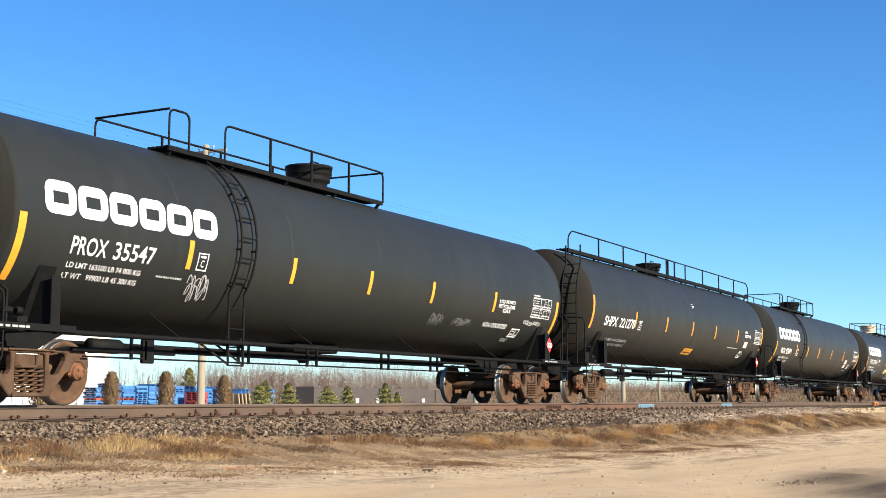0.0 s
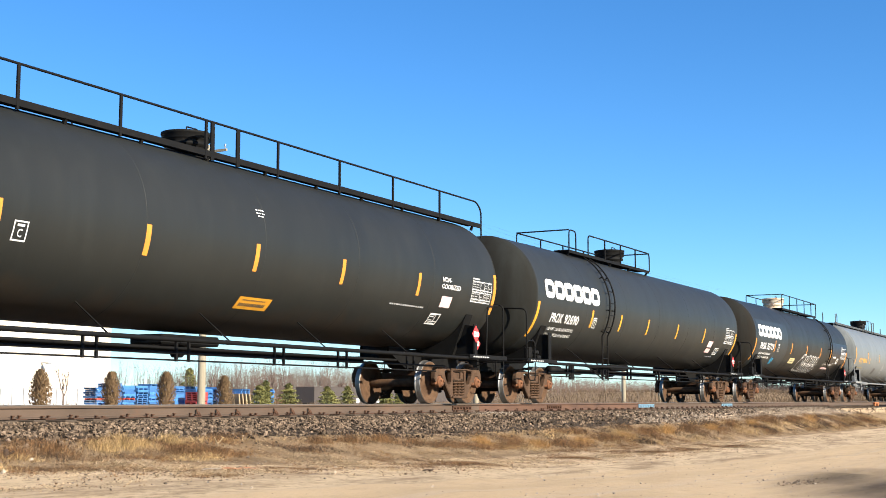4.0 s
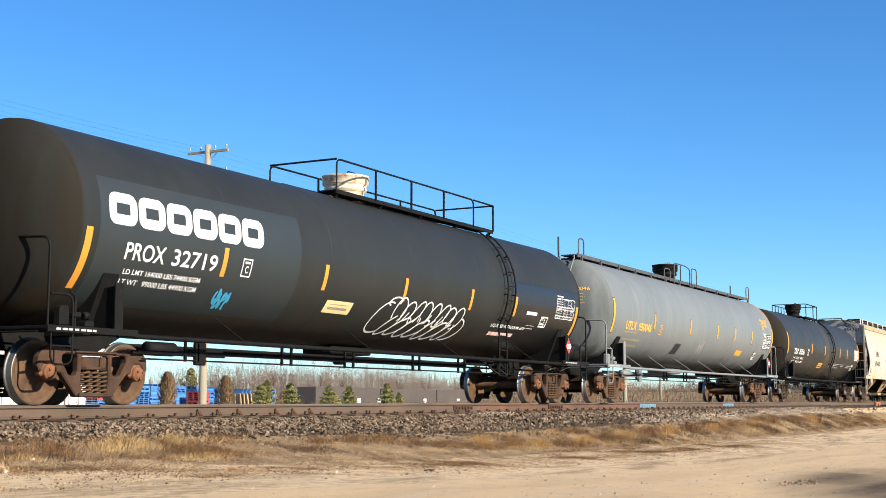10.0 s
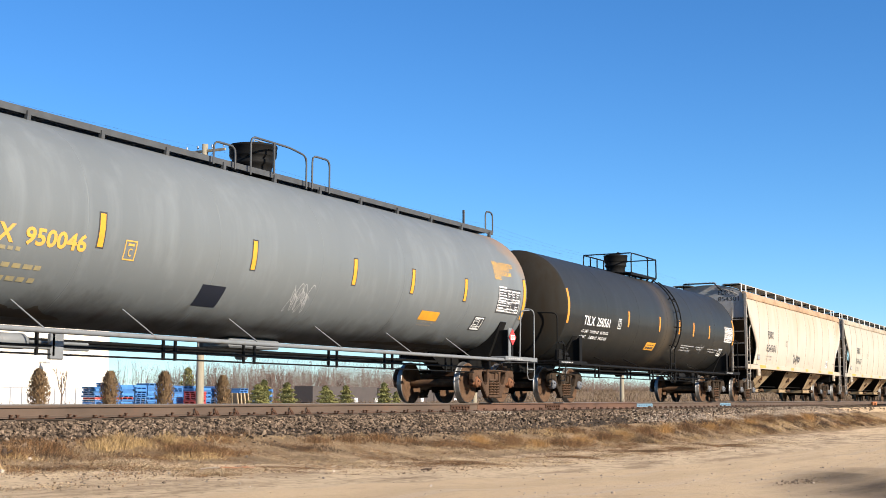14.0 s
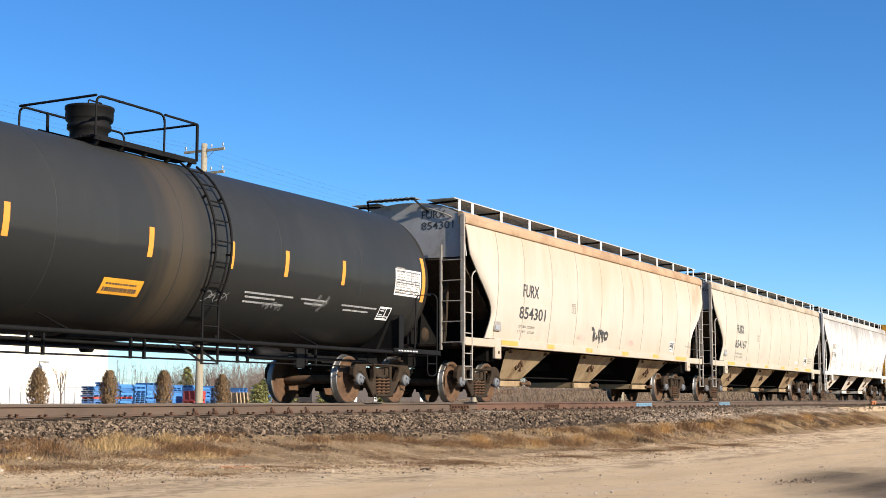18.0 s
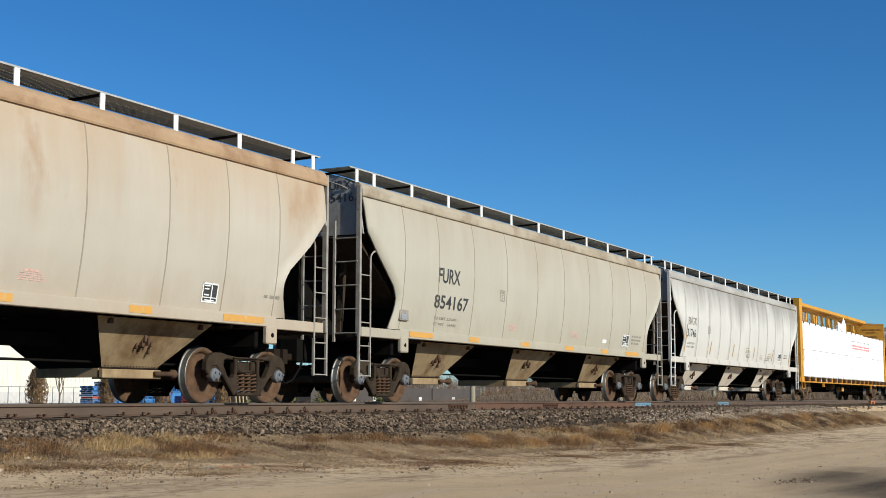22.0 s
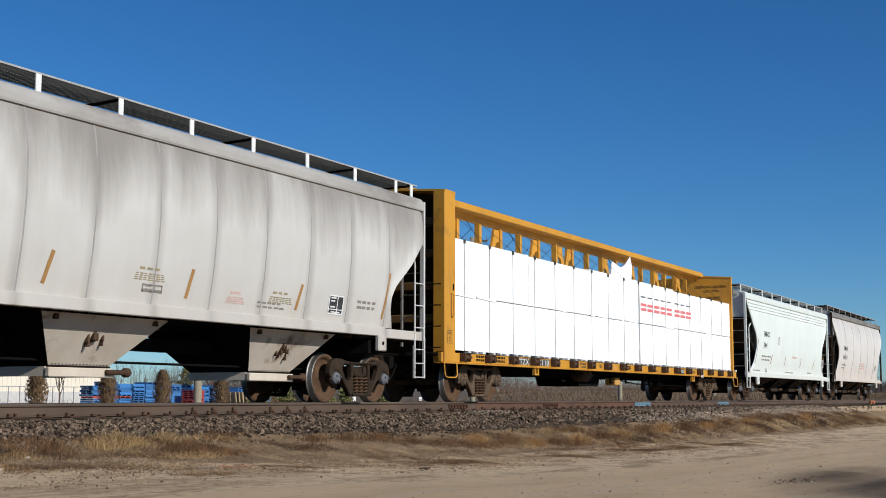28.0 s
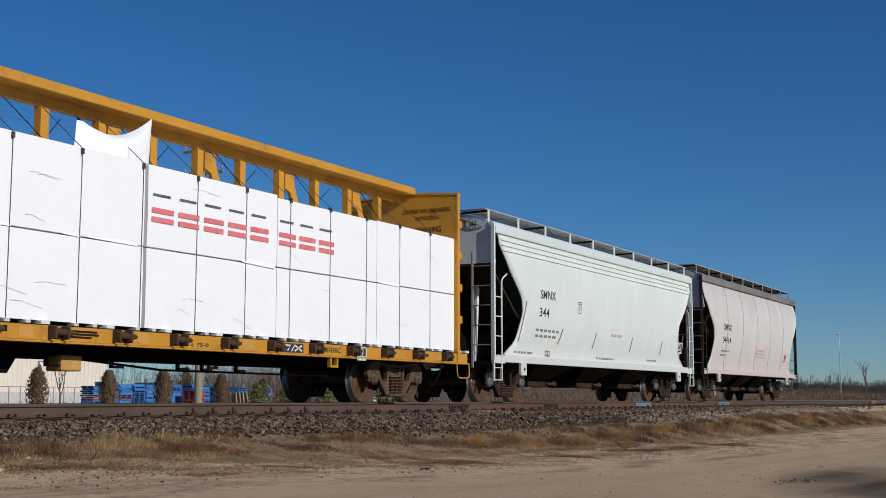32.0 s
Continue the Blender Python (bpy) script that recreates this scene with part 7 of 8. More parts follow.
hopper_car(dict(HOP, label="pale grey covered hopper car with sooty streaks below the roof", tapepaint="browntape", tape_w=.07, lip="sootlip", postmat="palepaint", centre=179.05, paint="pale", roof="roofgrey", endpaint="soot", postpaint="white", seams=[-7.5, -6.1, -4.75, -3.4, -2.05, -.75, .6, 1.95, 3.3, 4.6, 5.95, 7.35], seam_mat="greyseam", baypaint="bayrust",
                words=[("BNGX", -7.2, 2.5, .9, .26, "fadeink"), ("31746", -7.27, 2.1, .95, .27, "ink"), ("LD LMT 222800", -7.2, 1.87, .8, .06, "fadeink"), ("LT WT   64000", -7.2, 1.75, .8, .06, "fadeink")],
                boxes=[(-4.9, -4.65, 2.3, 2.55, "fadeink"), (.35, .8, 1.63, 1.75, "fadeink")],
                panels=[(5.35, 5.8, 1.62, 1.92, "ink", "stencil_box", "black consolidated stencil"), (2.35, 2.95, 1.6, 1.8, "pink", "faded_panel", "faded red stencil"), (.15, .95, 1.8, 2.0, "fadeochre", "faded_panel", "faded yellow stencil"), (3.5, 4.3, 1.68, 1.88, "fadeochre", "faded_panel", "faded yellow stencil")],
                prints=[([(6.3, 7.0, 1.85, .05, 4), (6.3, 7.0, 1.75, .05, 4)], "fadeink"), ([(3.2, 3.9, 1.65, .03, 5), (3.2, 4.0, 1.58, .03, 5)], "fadeink")],
                slant_tape=[(-7.4, -7.3, 1.6, 2.5), (-4.5, -4.4, 1.6, 2.05), (-1.6, -1.48, 1.6, 2.05), (1.36, 1.46, 1.6, 2.05), (4.32, 4.44, 1.6, 2.05), (7.25, 7.4, 1.6, 2.5)], headmark=("BNGX", "31746"), head_y=-.62, head_w=.82))
# bays wear dark steel colour in place of their shadow
hopper_car(dict(name="covered_hopper", label="pale green covered hopper car with thin orange tape", ribs=(3.5, 3.62, 3.74), postmat="mint", bracemat="mint", tape_w=.05, tapepaint="dulltape", centre=220.95, L=7.6, tc=6.0, half=8.3, bays=(-3.3, 0, 3.3), bulge=.6, paint="mint", roof="mint", zs=1.08, ze=4.02, baypaint="darkcast", postpaint="mint", board="galv", bay_top=1.25, sill=7.0,
                wing=[(7.35, 4.02), (7.3, 3.6), (6.75, 3.0), (6.1, 2.45), (6.0, 2.1), (6.3, 1.4), (6.9, 1.08)],
                words=[("SMNX", -5.05, 2.52, .95, .22, "ink"), ("344", -5.06, 2.08, .6, .22, "ink")],
                prints=[([(-5.2, -3.7, 1.72, .06, 6), (-5.2, -3.9, 1.58, .06, 5)], "fadeink"), ([(0, .9, 1.8, .07, 4)], "pink"), ([(-6.3, -5.2, 1.15, .05, 6), (-1, .4, 1.15, .05, 7), (3.2, 4.1, 1.2, .05, 4)], "fadeink")],
                boxes=[(-2.6, -2.35, 2.3, 2.6, "fadeink"), (-4.5, -4.2, 1.12, 1.27, "fadeink")],
                panels=[(6.1, 6.5, 1.55, 1.85, "ink", "stencil_box", "black consolidated stencil")],
                slant_tape=[(-6.15, -5.85, 1.42, 2.4), (-3.75, -3.5, 1.45, 1.85), (-1.35, -1.15, 1.42, 1.85), (1.6, 1.75, 1.42, 1.85), (4.3, 4.45, 1.42, 1.85), (6.3, 6.5, 1.42, 2.1)], headmark=("SMNX 344",)))
# bays again darkened by colour to hold the shadow below the sill
hopper_car(dict(name="covered_hopper", label="chalky white covered hopper car with a dark roof", centre=236.7, L=7.0, tc=5.1, half=7.7, bays=(-2.6, 0, 2.6), bulge=1.4, paint="chalk", roof="roofgrey", zs=1.12, ze=4.25, baypaint="darkcast", postmat="darkcast", board="roofgrey", postpaint="roofgrey", bay_top=1.0, sill=6.4, seams=[-4.2, -2.1, 0, 2.1, 4.2],
                wing=[(6.9, 4.25), (6.85, 3.5), (6.3, 2.9), (5.85, 2.5), (5.75, 2.1), (5.85, 1.5), (6.2, 1.12)],
                words=[("SMNX", -4.7, 2.5, 1.0, .24, "ink"), ("04414", -4.75, 2.05, 1.05, .24, "ink")],
                prints=[([(-4.8, -3.7, 1.75, .06, 6), (-4.8, -4.0, 1.6, .06, 4)], "fadeink"), ([(0, 1.4, 1.9, .07, 5), (0, 1.5, 1.78, .06, 5), (0, 1.5, 1.66, .06, 5)], "pink")],
                panels=[(4.7, 5.0, 1.6, 1.9, "ink", "stencil_box", "black consolidated stencil")]))


# ---- centre-beam flatcar with its load ----
LOADS = []


def centre_beam_car():
    c = new_car("lumber_flatcar", "yellow centre-beam flatcar loaded with wrapped lumber", "flatcar", 200.6)
    Y = M["yellow"]
    for s in (-1, 1):
        part("side_sill", MB().box(-11.65, 11.65, min(s * 1.30, s * 1.40), max(s * 1.30, s * 1.40), .84, 1.06, .015), Y, c)
        part("sill_flange", MB().box(-11.65, 11.65, min(s * 1.22, s * 1.44), max(s * 1.22, s * 1.44), .82, .845), Y, c)
        x = -10.68
        while x < 11.2:
            ya, yb = min(s * 1.40, s * 1.55), max(s * 1.40, s * 1.55)
            w = MB().lathe([(.001, -.12), (.05, -.12), (.05, .10), (.062, .11), (.062, .13), (.03, .26), (.001, .27)], (x, s * 1.48, .965), "x", 10)
            w.box(x - .15, x - .11, ya, yb, .87, 1.05, .01).box(x + .09, x + .13, ya, yb, .87, 1.05, .01).box(x - .11, x + .09, min(s * 1.40, s * 1.43), max(s * 1.40, s * 1.43), .90, 1.03, .006)
            part("strap_winch", w, M["winch"], c)
            for d in (.36, .72):
                part("bearer_end", MB().box(x + d, x + d + .09, min(s * 1.22, s * 1.385), max(s * 1.22, s * 1.385), 1.066, 1.115, .006), M["palepaint"], c, "white end of a timber bearer")
            x += 1.25
        part("deck_edge", MB().box(-11.65, 11.65, min(s * 1.25, s * 1.408), max(s * 1.25, s * 1.408), 1.061, 1.066), M["brownunder"], c)
        for x in (-6.7, 6.25):
            part("chain_bracket", MB().box(x - .13, x - .08, min(s * 1.34, s * 1.41), max(s * 1.34, s * 1.41), .68, .82).box(x + .08, x + .13, min(s * 1.34, s * 1.41), max(s * 1.34, s * 1.41), .68, .82).box(x - .13, x + .13, min(s * 1.34, s * 1.41), max(s * 1.34, s * 1.41), .64, .68), Y, c)
    part("deck", MB().box(-11.65, 11.65, -1.30, 1.30, .98, 1.05, .01), M["brownunder"], c)
    for x in [i * 1.25 - 10.32 for i in range(18)]:
        part("deck_riser", MB().box(x, x + .45, -1.2, 1.2, 1.05, 1.115), M["brownunder"], c)
        part("dunnage_block", MB().box(x + .62, x + .78, -1.41, -1.2, 1.06, 1.12, .01), M["white"], c)
    part("centre_sill", MB().box(-9.5, 9.5, -.25, .25, .66, .98, .02), M["dark"], c)
    part("fish_belly", MB().prism([(-2.6, .84), (-.6, .84), (-.9, .42), (-2.3, .42)], -.75, .5, "y"), M["dark"], c)
    part("tool_box", MB().box(-.16, .24, -1.02, -.7, .46, .68, .02), M["orange"], c)
    part("brake_cylinder", MB().lathe([(.001, -.4), (.18, -.4), (.18, .3), (.03, .36), (.03, .8)], (-2.2, -.8, .72), "x", 14), M["rust"], c)
    split_part("brake_rod", MB().tube([(-7, -.6, .62), (-3.0, -.6, .66)], .02, 6).tube([(-.5, -.8, .7), (2.2, -.8, .52), (7, -.8, .5)], .018, 6).tube([(-7, -.95, .74), (7, -.95, .76)], .012, 6), M["dark"], c)
    for x in (-4.1, -.4, .9, 2.4, 3.0, 3.9):
        split_part("rod_hanger", MB().box(x - .03, x + .03, -.98, -.94, .52, .84).box(x - .03, x + .25, -.98, -.94, .52, .56), M["dark"], c)
    # bulkheads
    for e in (-1, 1):
        xa, xb = sorted((e * 11.12, e * 11.18))
        # leading bulkhead is yellow steel in shade, painted dark brown
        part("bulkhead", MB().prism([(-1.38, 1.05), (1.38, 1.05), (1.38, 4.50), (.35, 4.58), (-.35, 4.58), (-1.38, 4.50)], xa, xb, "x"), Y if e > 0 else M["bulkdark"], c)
        for s in (-1, 1):
            ya, yb = sorted((s * 1.16, s * 1.44))
            if e < 0:
                part("bulkhead_post", MB().box(-11.58, -11.10, min(s * 1.36, s * 1.44), max(s * 1.36, s * 1.44), .84, 4.52, .015).box(-11.60, -11.56, ya, yb, .84, 4.52, .01), Y, c)
            else:
                part("bulkhead_post", MB().box(11.12, 11.22, min(s * 1.38, s * 1.44), max(s * 1.38, s * 1.44), .84, 4.52, .01), Y, c)
            if e < 0:
                part("grab_iron", rail_loop([(-11.3, s * 1.44, 1.8), (-11.3, s * 1.5, 1.82), (-11.3, s * 1.5, 2.3), (-11.3, s * 1.44, 2.32)], .014), Y, c)
                # near-black lozenge on the post paints the dark inside a slot
                slot = [(-11.2 + .035 * math.cos(radians(q)), (2.5 if q < 180 else 2.42) + .035 * math.sin(radians(q))) for q in range(0, 360, 30)]
                part("lifting_slot", MB().prism(slot if s > 0 else slot[::-1], s * 1.43, s * 1.4425, "y"), M["dark"], c)
            part("corner_step", rail_loop([(e * 11.62, s * 1.44, .84), (e * 11.62, s * 1.46, .52), (e * 11.05, s * 1.46, .52), (e * 11.05, s * 1.44, .84)], .016), Y, c)
            for z in (1.15, 1.6, 2.05, 2.5):
                part("ladder_rung", MB().tube([(e * 11.7, s * 1.4, z), (e * 11.74, s * .9, z)], .014, 5), M["iron"], c)
            split_part("ladder_stile", MB().tube([(e * 11.74, s * .9, 1.0), (e * 11.74, s * .9, 2.55)], .02, 6), M["iron"], c)
        # leading ribs use a dimmed ochre with their shade painted in
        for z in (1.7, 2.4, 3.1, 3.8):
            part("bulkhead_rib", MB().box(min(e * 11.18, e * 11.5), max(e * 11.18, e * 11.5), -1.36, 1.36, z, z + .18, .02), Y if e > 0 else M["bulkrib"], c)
        wc, xc = (.5, -11.35) if e < 0 else (.14, 11.17)
        part("bulkhead_cap", MB().bar((xc, -1.44, 4.53), (xc, -.35, 4.61), wc, .045).bar((xc, 1.44, 4.53), (xc, .35, 4.61), wc, .045).box(xc - wc / 2, xc + wc / 2, -.36, .36, 4.59, 4.64), Y, c)
        coupler(c, e * 12.0, e, M["brownunder"])
        part("draft_sill", MB().box(min(e * 9.4, e * 11.8), max(e * 9.4, e * 11.8), -.22, .22, .70, .98, .02), M["dark"], c)
        add_truck(c, e * 9.12, "dust")
    # inside warning panel of the far bulkhead
    flat_in = lambda a, b, lift: (11.12 - lift, -a, b)
    for body, a0, z_, w_, h_ in (("LOADING AND UNLOADING", .05, 4.16, 1.2, .10), ("INSTRUCTION", .38, 4.0, .6, .09), ("WARNING", .36, 3.72, .66, .13)):
        vs, fs = lettering(body, w_, h_, .008, 0)
        part("warning_word", MB().add([flat_in(a0 + a, z_ + b, .006) for a, b in vs], fs), M["brownunder"], c)
    # the beam: top chord, posts, braces
    part("top_chord", MB().box(-11.12, 11.12, -.38, .38, 4.58, 4.74, .012).box(-11.12, 11.12, -.05, .05, 4.42, 4.585), Y, c)
    lean = {-1: -1, -2: 1, -3: -1, -5: -1, -7: -1, 1: 1, 3: 1, 5: 1, 7: 1}
    for j in range(-9, 9):
        x = .325 + 1.225 * j
        part("beam_post", MB().box(x - .10, x + .10, -.03, .03, 1.05, 4.43, .01).box(x - .12, x - .10, -.07, .07, 1.05, 4.43), Y, c)
        if j in lean:
            d = lean[j]
            pts = [(x + d * .13, 4.39), (x + d * .42, 4.39), (x + d * .44, 4.22), (x + d * .72, 3.55), (x + d * .56, 3.55), (x + d * .3, 4.05), (x + d * .13, 4.1)]
            part("gusset", MB().prism(pts if d > 0 else pts[::-1], -.035, .035, "y"), Y, c)
        else:
            part("cross_cable", MB().tube([(x - .9, -.1, 4.40), (x + 1.1, -.1, 3.2)], .008, 4), M["iron"], c)
    # straps over the load
    x = -10.5
    while x < 11:
        for s in (-1, 1):
            zt = 3.56
            st = MB().bar((x, s * 1.349, 1.02), (x + .01, s * 1.349, zt), .005, .009, (1, 0, 0)).bar((x, s * 1.37, zt), (x, s * .36, 4.42), .014, .008).box(x - .017, x + .017, min(s * 1.30, s * 1.385), max(s * 1.30, s * 1.385), zt - .07, zt + .015, .006)
            part("tie_down_strap", st, M["strap"], c)
        x += 1.282
    flat = lambda a, b, lift: (a, -1.40 - lift, b)
    for body, x, z, w_, h_, m in (("TTZX", -7.88, .885, .72, .135, "white"), ("866110", -6.88, .885, .93, .135, "white"), ("LD LMT 224600", -4.45, .96, 1.04, .065, "ink"), ("LT WT   61400", -4.45, .875, 1.04, .065, "ink"), ("FBC", -2.46, .92, .22, .08, "ink"), ("11-6", 1.82, .965, .25, .06, "ink"), ("L 73-0 L 75-0", 1.7, .88, .9, .06, "ink"), ("NSH76C", 5.85, .91, .62, .09, "ink")):
        part("sill_lettering", write_on(flat, body, x, z, w_, h_, .008, lift=.008), M[m], c)
    for x0, x1 in ((-7.95, -7.1), (-6.95, -5.9)):
        part("number_ground", panel_on(flat, x0, x1, .88, 1.035, .004, 1, 1), M["ink"], c, "black painted ground of the car number")
    side = lambda a, b, lift: (a, -1.44 - lift, b)
    part("plate_frame", strokes_on(side, [[(-11.47, 1.25), (-11.27, 1.25), (-11.27, 1.52), (-11.47, 1.52), (-11.47, 1.25)]], .012, .004), M["ink"], c)
    part("plate_word", write_on(side, "PLATE", -11.45, 1.44, .16, .045, .004), M["ink"], c)
    part("plate_letter", write_on(side, "C", -11.41, 1.29, .08, .1, .004), M["ink"], c)
    part("mark_panel", panel_on(flat, 4.55, 5.25, .87, 1.03, .004, 1, 1), M["ink"], c, "black panel with a white wing-shaped mark")
    part("mark_shape", strokes_on(flat, [[(4.62, .99), (4.85, .99), (4.76, .9)], [(4.88, .9), (4.98, 1.0), (5.2, .9)], [(4.98, .9), (5.2, 1.0)]], .03, .009), M["white"], c)
    part("stencil_panel", panel_on(flat, 7.0, 7.3, .80, 1.04, .035, 1, 1), M["ink"], c)
    framed_box(lambda a, b, l: (a, -1.437 - l, b), 6.98, 7.32, .79, 1.05, c)
    for x0, x1 in ((-11.42, -10.98), (-8.42, -8.18), (-5.5, -5.26), (-3.06, -2.8), (-1.34, -1.1), (.95, 1.2), (3.5, 3.8), (8.0, 8.5), (10.3, 10.8)):
        part("sill_tape", panel_on(flat, x0, x1, .88, 1.03, .004, 1, 1), M["orange"], c)
    part("small_print", bars_on(flat, [(-10.02, -9.5, .98, .05, 5), (-10.02, -9.5, .9, .05, 5), (-9.0, -8.52, .98, .05, 6), (-9.0, -8.52, .9, .05, 6), (-1.72, -1.5, .94, .08, 2), (-.46, .24, .98, .03, 1), (-.46, .24, .94, .03, 1), (-.46, .24, .90, .03, 1), (2.9, 3.4, .97, .03, 5), (2.9, 3.4, .91, .03, 5), (9.2, 9.9, .94, .05, 3)]), M["brownunder"], c)
    return c


def lumber_bundles():
    """Wrapped bundles in two tiers on both sides of the beam, with sagging film and folds."""
    rnd = random.Random(8)
    cuts = [-11.05, -7.0, -2.95, 1.10]
    cuts2 = [1.16, 4.5, 7.85, 11.15]
    for s in (-1, 1):
        for tier, (z0, z1) in enumerate(((1.118, 2.312), (2.338, 3.54))):
            for row in (cuts, cuts2):
                for a, b in zip(row[:-1], row[1:]):
                    a_, b_ = a + .006, b - .006
                    top = z1 + (rnd.uniform(-.03, .05) if tier else 0) + (.03 if tier and row is cuts else 0)
                    n, m = 16, 6
                    mb = MB()

                    def skin(u, v, a_=a_, b_=b_, z0=z0, top=top, s=s):
                        x, z = a_ + (b_ - a_) * u, z0 + (top - z0) * v
                        puff = .005 * math.sin(math.pi * v) + .006 * noise.noise((x * 1.7, z * 2.1, s * 3.0)) * math.sin(math.pi * v)
                        return (x, s * (1.335 + puff), z)
                    fr = [skin(i / n, j / m) for j in range(m + 1) for i in range(n + 1)]
                    mb.add(fr, [(j * (n + 1) + i, j * (n + 1) + i + 1, (j + 1) * (n + 1) + i + 1, (j + 1) * (n + 1) + i) for j in range(m) for i in range(n)], True)
                    y1, y2 = s * 1.335, s * .24
                    mb.add([(a_, y1, z0), (b_, y1, z0), (b_, y2, z0), (a_, y2, z0), (a_, y1, top), (b_, y1, top), (b_, y2, top), (a_, y2, top)], [(0, 3, 2, 1), (4, 5, 6, 7), (2, 3, 7, 6), (0, 4, 7, 3), (1, 2, 6, 5)])
                    g = thing("lumber_bundle", None, None, "white plastic-wrapped lumber bundle strapped on the yellow flatcar", "lumber", "wrapped lumber bundles")
                    g.matrix_basis = pose(200.6, TRACK_Y, 0)
                    part("wrap", mb, M["wrap"], g)
                    part("end_flap", MB().prism([(s * 1.30, z0 + .1), (s * .3, z0 + .1), (s * .5, top - .2), (s * 1.1, top - .2)][::s], b_ - .004, b_ + .002, "x"), M["wrap"], g)
                    # loose film edge along the tier joint
                    if s < 0:
                        x = a_ + .05
                        while x < b_ - .3:
                            w_ = rnd.uniform(.25, 1.1)
                            if tier and rnd.random() < .5:
                                d = rnd.uniform(.008, .055)
                                fl = MB()
                                fl.add([(x, -1.34, z0 + .03), (x + w_, -1.34, z0 + .03), (x + w_, -1.343 - d * .3, z0 - d), (x, -1.343 - d * .3, z0 - d * .4)], [(0, 1, 2, 3)])
                                part("loose_film", fl, M["wrap"], g)
                            x += w_ + rnd.uniform(.0, .25)
                        # thin grey strokes paint the shade of wrinkles in the wrap
                        crease = []
                        for _ in range(rnd.randint(1, 3)):
                            cx, cz, k = rnd.uniform(a_ + .3, b_ - 1.0), rnd.uniform(z0 + .1, top - .2), rnd.uniform(.3, .8)
                            sl = rnd.uniform(-.35, .12)
                            crease.append([(cx + k * q, cz + k * sl * q + .02 * math.sin(q * 5)) for q in (0, .33, .66, 1)])
                        sheet = lambda x_, z_, lift: (x_, -1.344 - lift, z_)
                        part("film_crease", strokes_on(sheet, crease, .006), M["film"], g)["kind"] = "stuff"
                        if tier and a > 1 and b < 9:
                            flat = lambda x_, z_, lift: (x_, -1.344 - lift, z_)
                            x = max(a, 1.2) + .05
                            while x < min(b, 6.3) - .5:
                                for lo, hi in ((2.86, 2.94), (2.72, 2.80)):
                                    pr = MB()
                                    panel_on(flat, x, x + .5, lo, hi, .01, 1, 1, pr)
                                    part("red_print", pr, M["printred"], g, "red printed bar on the wrap")
                                bl = MB()
                                panel_on(flat, x + .02, x + .42, 3.12, 3.155, .01, 1, 1, bl)
                                part("dark_print", bl, M["capblue"], g, "dark printed bar on the wrap")
                                x += .62
                    LOADS.append((g, 200.6))
    bag = MB()
    n, m = 14, 12

    def pillow(u, v, side):
        t = (max(0, 1 - abs(2 * u - 1) ** 2.6) * max(0, 1 - abs(2 * v - 1) ** 2.6)) ** .6
        rim = .62 - .2 * math.sin(math.pi * u) + .28 * u * u
        return (1.62 * (u - .5) + .06 * (v - .5), side * .2 * t, rim * v - .36)
    for side in (-1, 1):
        bag.grid(lambda u, v: pillow(u, v, side), n, m)
    g = thing("dunnage_bag", bag, M["wrap"], "white inflated dunnage bag lying on the wrapped lumber", "bag", at=pose(200.6, TRACK_Y, 0))
    for v in g.data.vertices:
        v.co = (v.co.x + .93, v.co.y - .85, v.co.z + 3.9)
    LOADS.append((g, 200.6))


centre_beam_car()
lumber_bundles()


# ---- behind the track ----
def make_building():
    b = thing("warehouse", None, None, "long cream metal-clad warehouse behind the track", "building")
    x0, x1, y0, y1, h = 18, 81.7, 75, 120, 7.2
    mb = MB().box(x0, x1, y0, y1, -.7, h)
    part("wall", mb, M["wall"], b)
    ribs = MB()
    x = x0 + .3
    while x < x1:
        ribs.box(x, x + .06, y0 - .03, y0, -.6, h)
        x += .45
    part("cladding_ribs", ribs, M["wall"], b)
    part("roof", MB().box(x0 - .4, x1 + .4, y0 - .4, y1 + .4, h, h + .35), M["roofmetal"], b)
    for x in (52, 66.2, 74):
        part("wall_lamp", MB().bar((x, y0 - .02, 3.0), (x, y0 - .75, 3.0), .1, .08).box(x - .2, x + .2, y0 - .95, y0 - .55, 2.88, 3.02, .03), M["galv"], b, "grey lamp on a wall bracket")
    band = MB().box(x0, x1 - .1, y0 - .05, y0 - .01, -.6, .62)
    part("plinth", band, M["palepaint"], b, "pale grey lower cladding band")


def make_fence():
    f = thing("metal_fence", None, None, "low grey metal bar fence before the warehouse", "fence")
    y, x0, x1 = 62.0, 36.0, 65.0
    for z in (-.25, .82):
        part("rail", MB().box(x0, x1, y - .025, y + .025, z, z + .05), M["galv"], f)
    picket = MB().box(-.025, .025, -.02, .02, -.6, .85).mesh("picket", [M["galv"]])
    x = x0
    while x <= x1:
        part("picket", picket, None, f).matrix_basis = pose(x, y, 0)
        x += .95


def pallet_mesh(mat):
    """A pallet as one skin: stringers joined by the deck above and the base below."""
    mb = MB()
    prof = [(-.55, 0), (-.45, 0), (-.45, .1), (-.05, .1), (-.05, 0), (.05, 0), (.05, .1), (.45, .1), (.45, 0), (.55, 0), (.55, .134), (-.55, .134)]
    return mb.prism(prof, -.6, .6, "x").mesh("pallet", [mat])


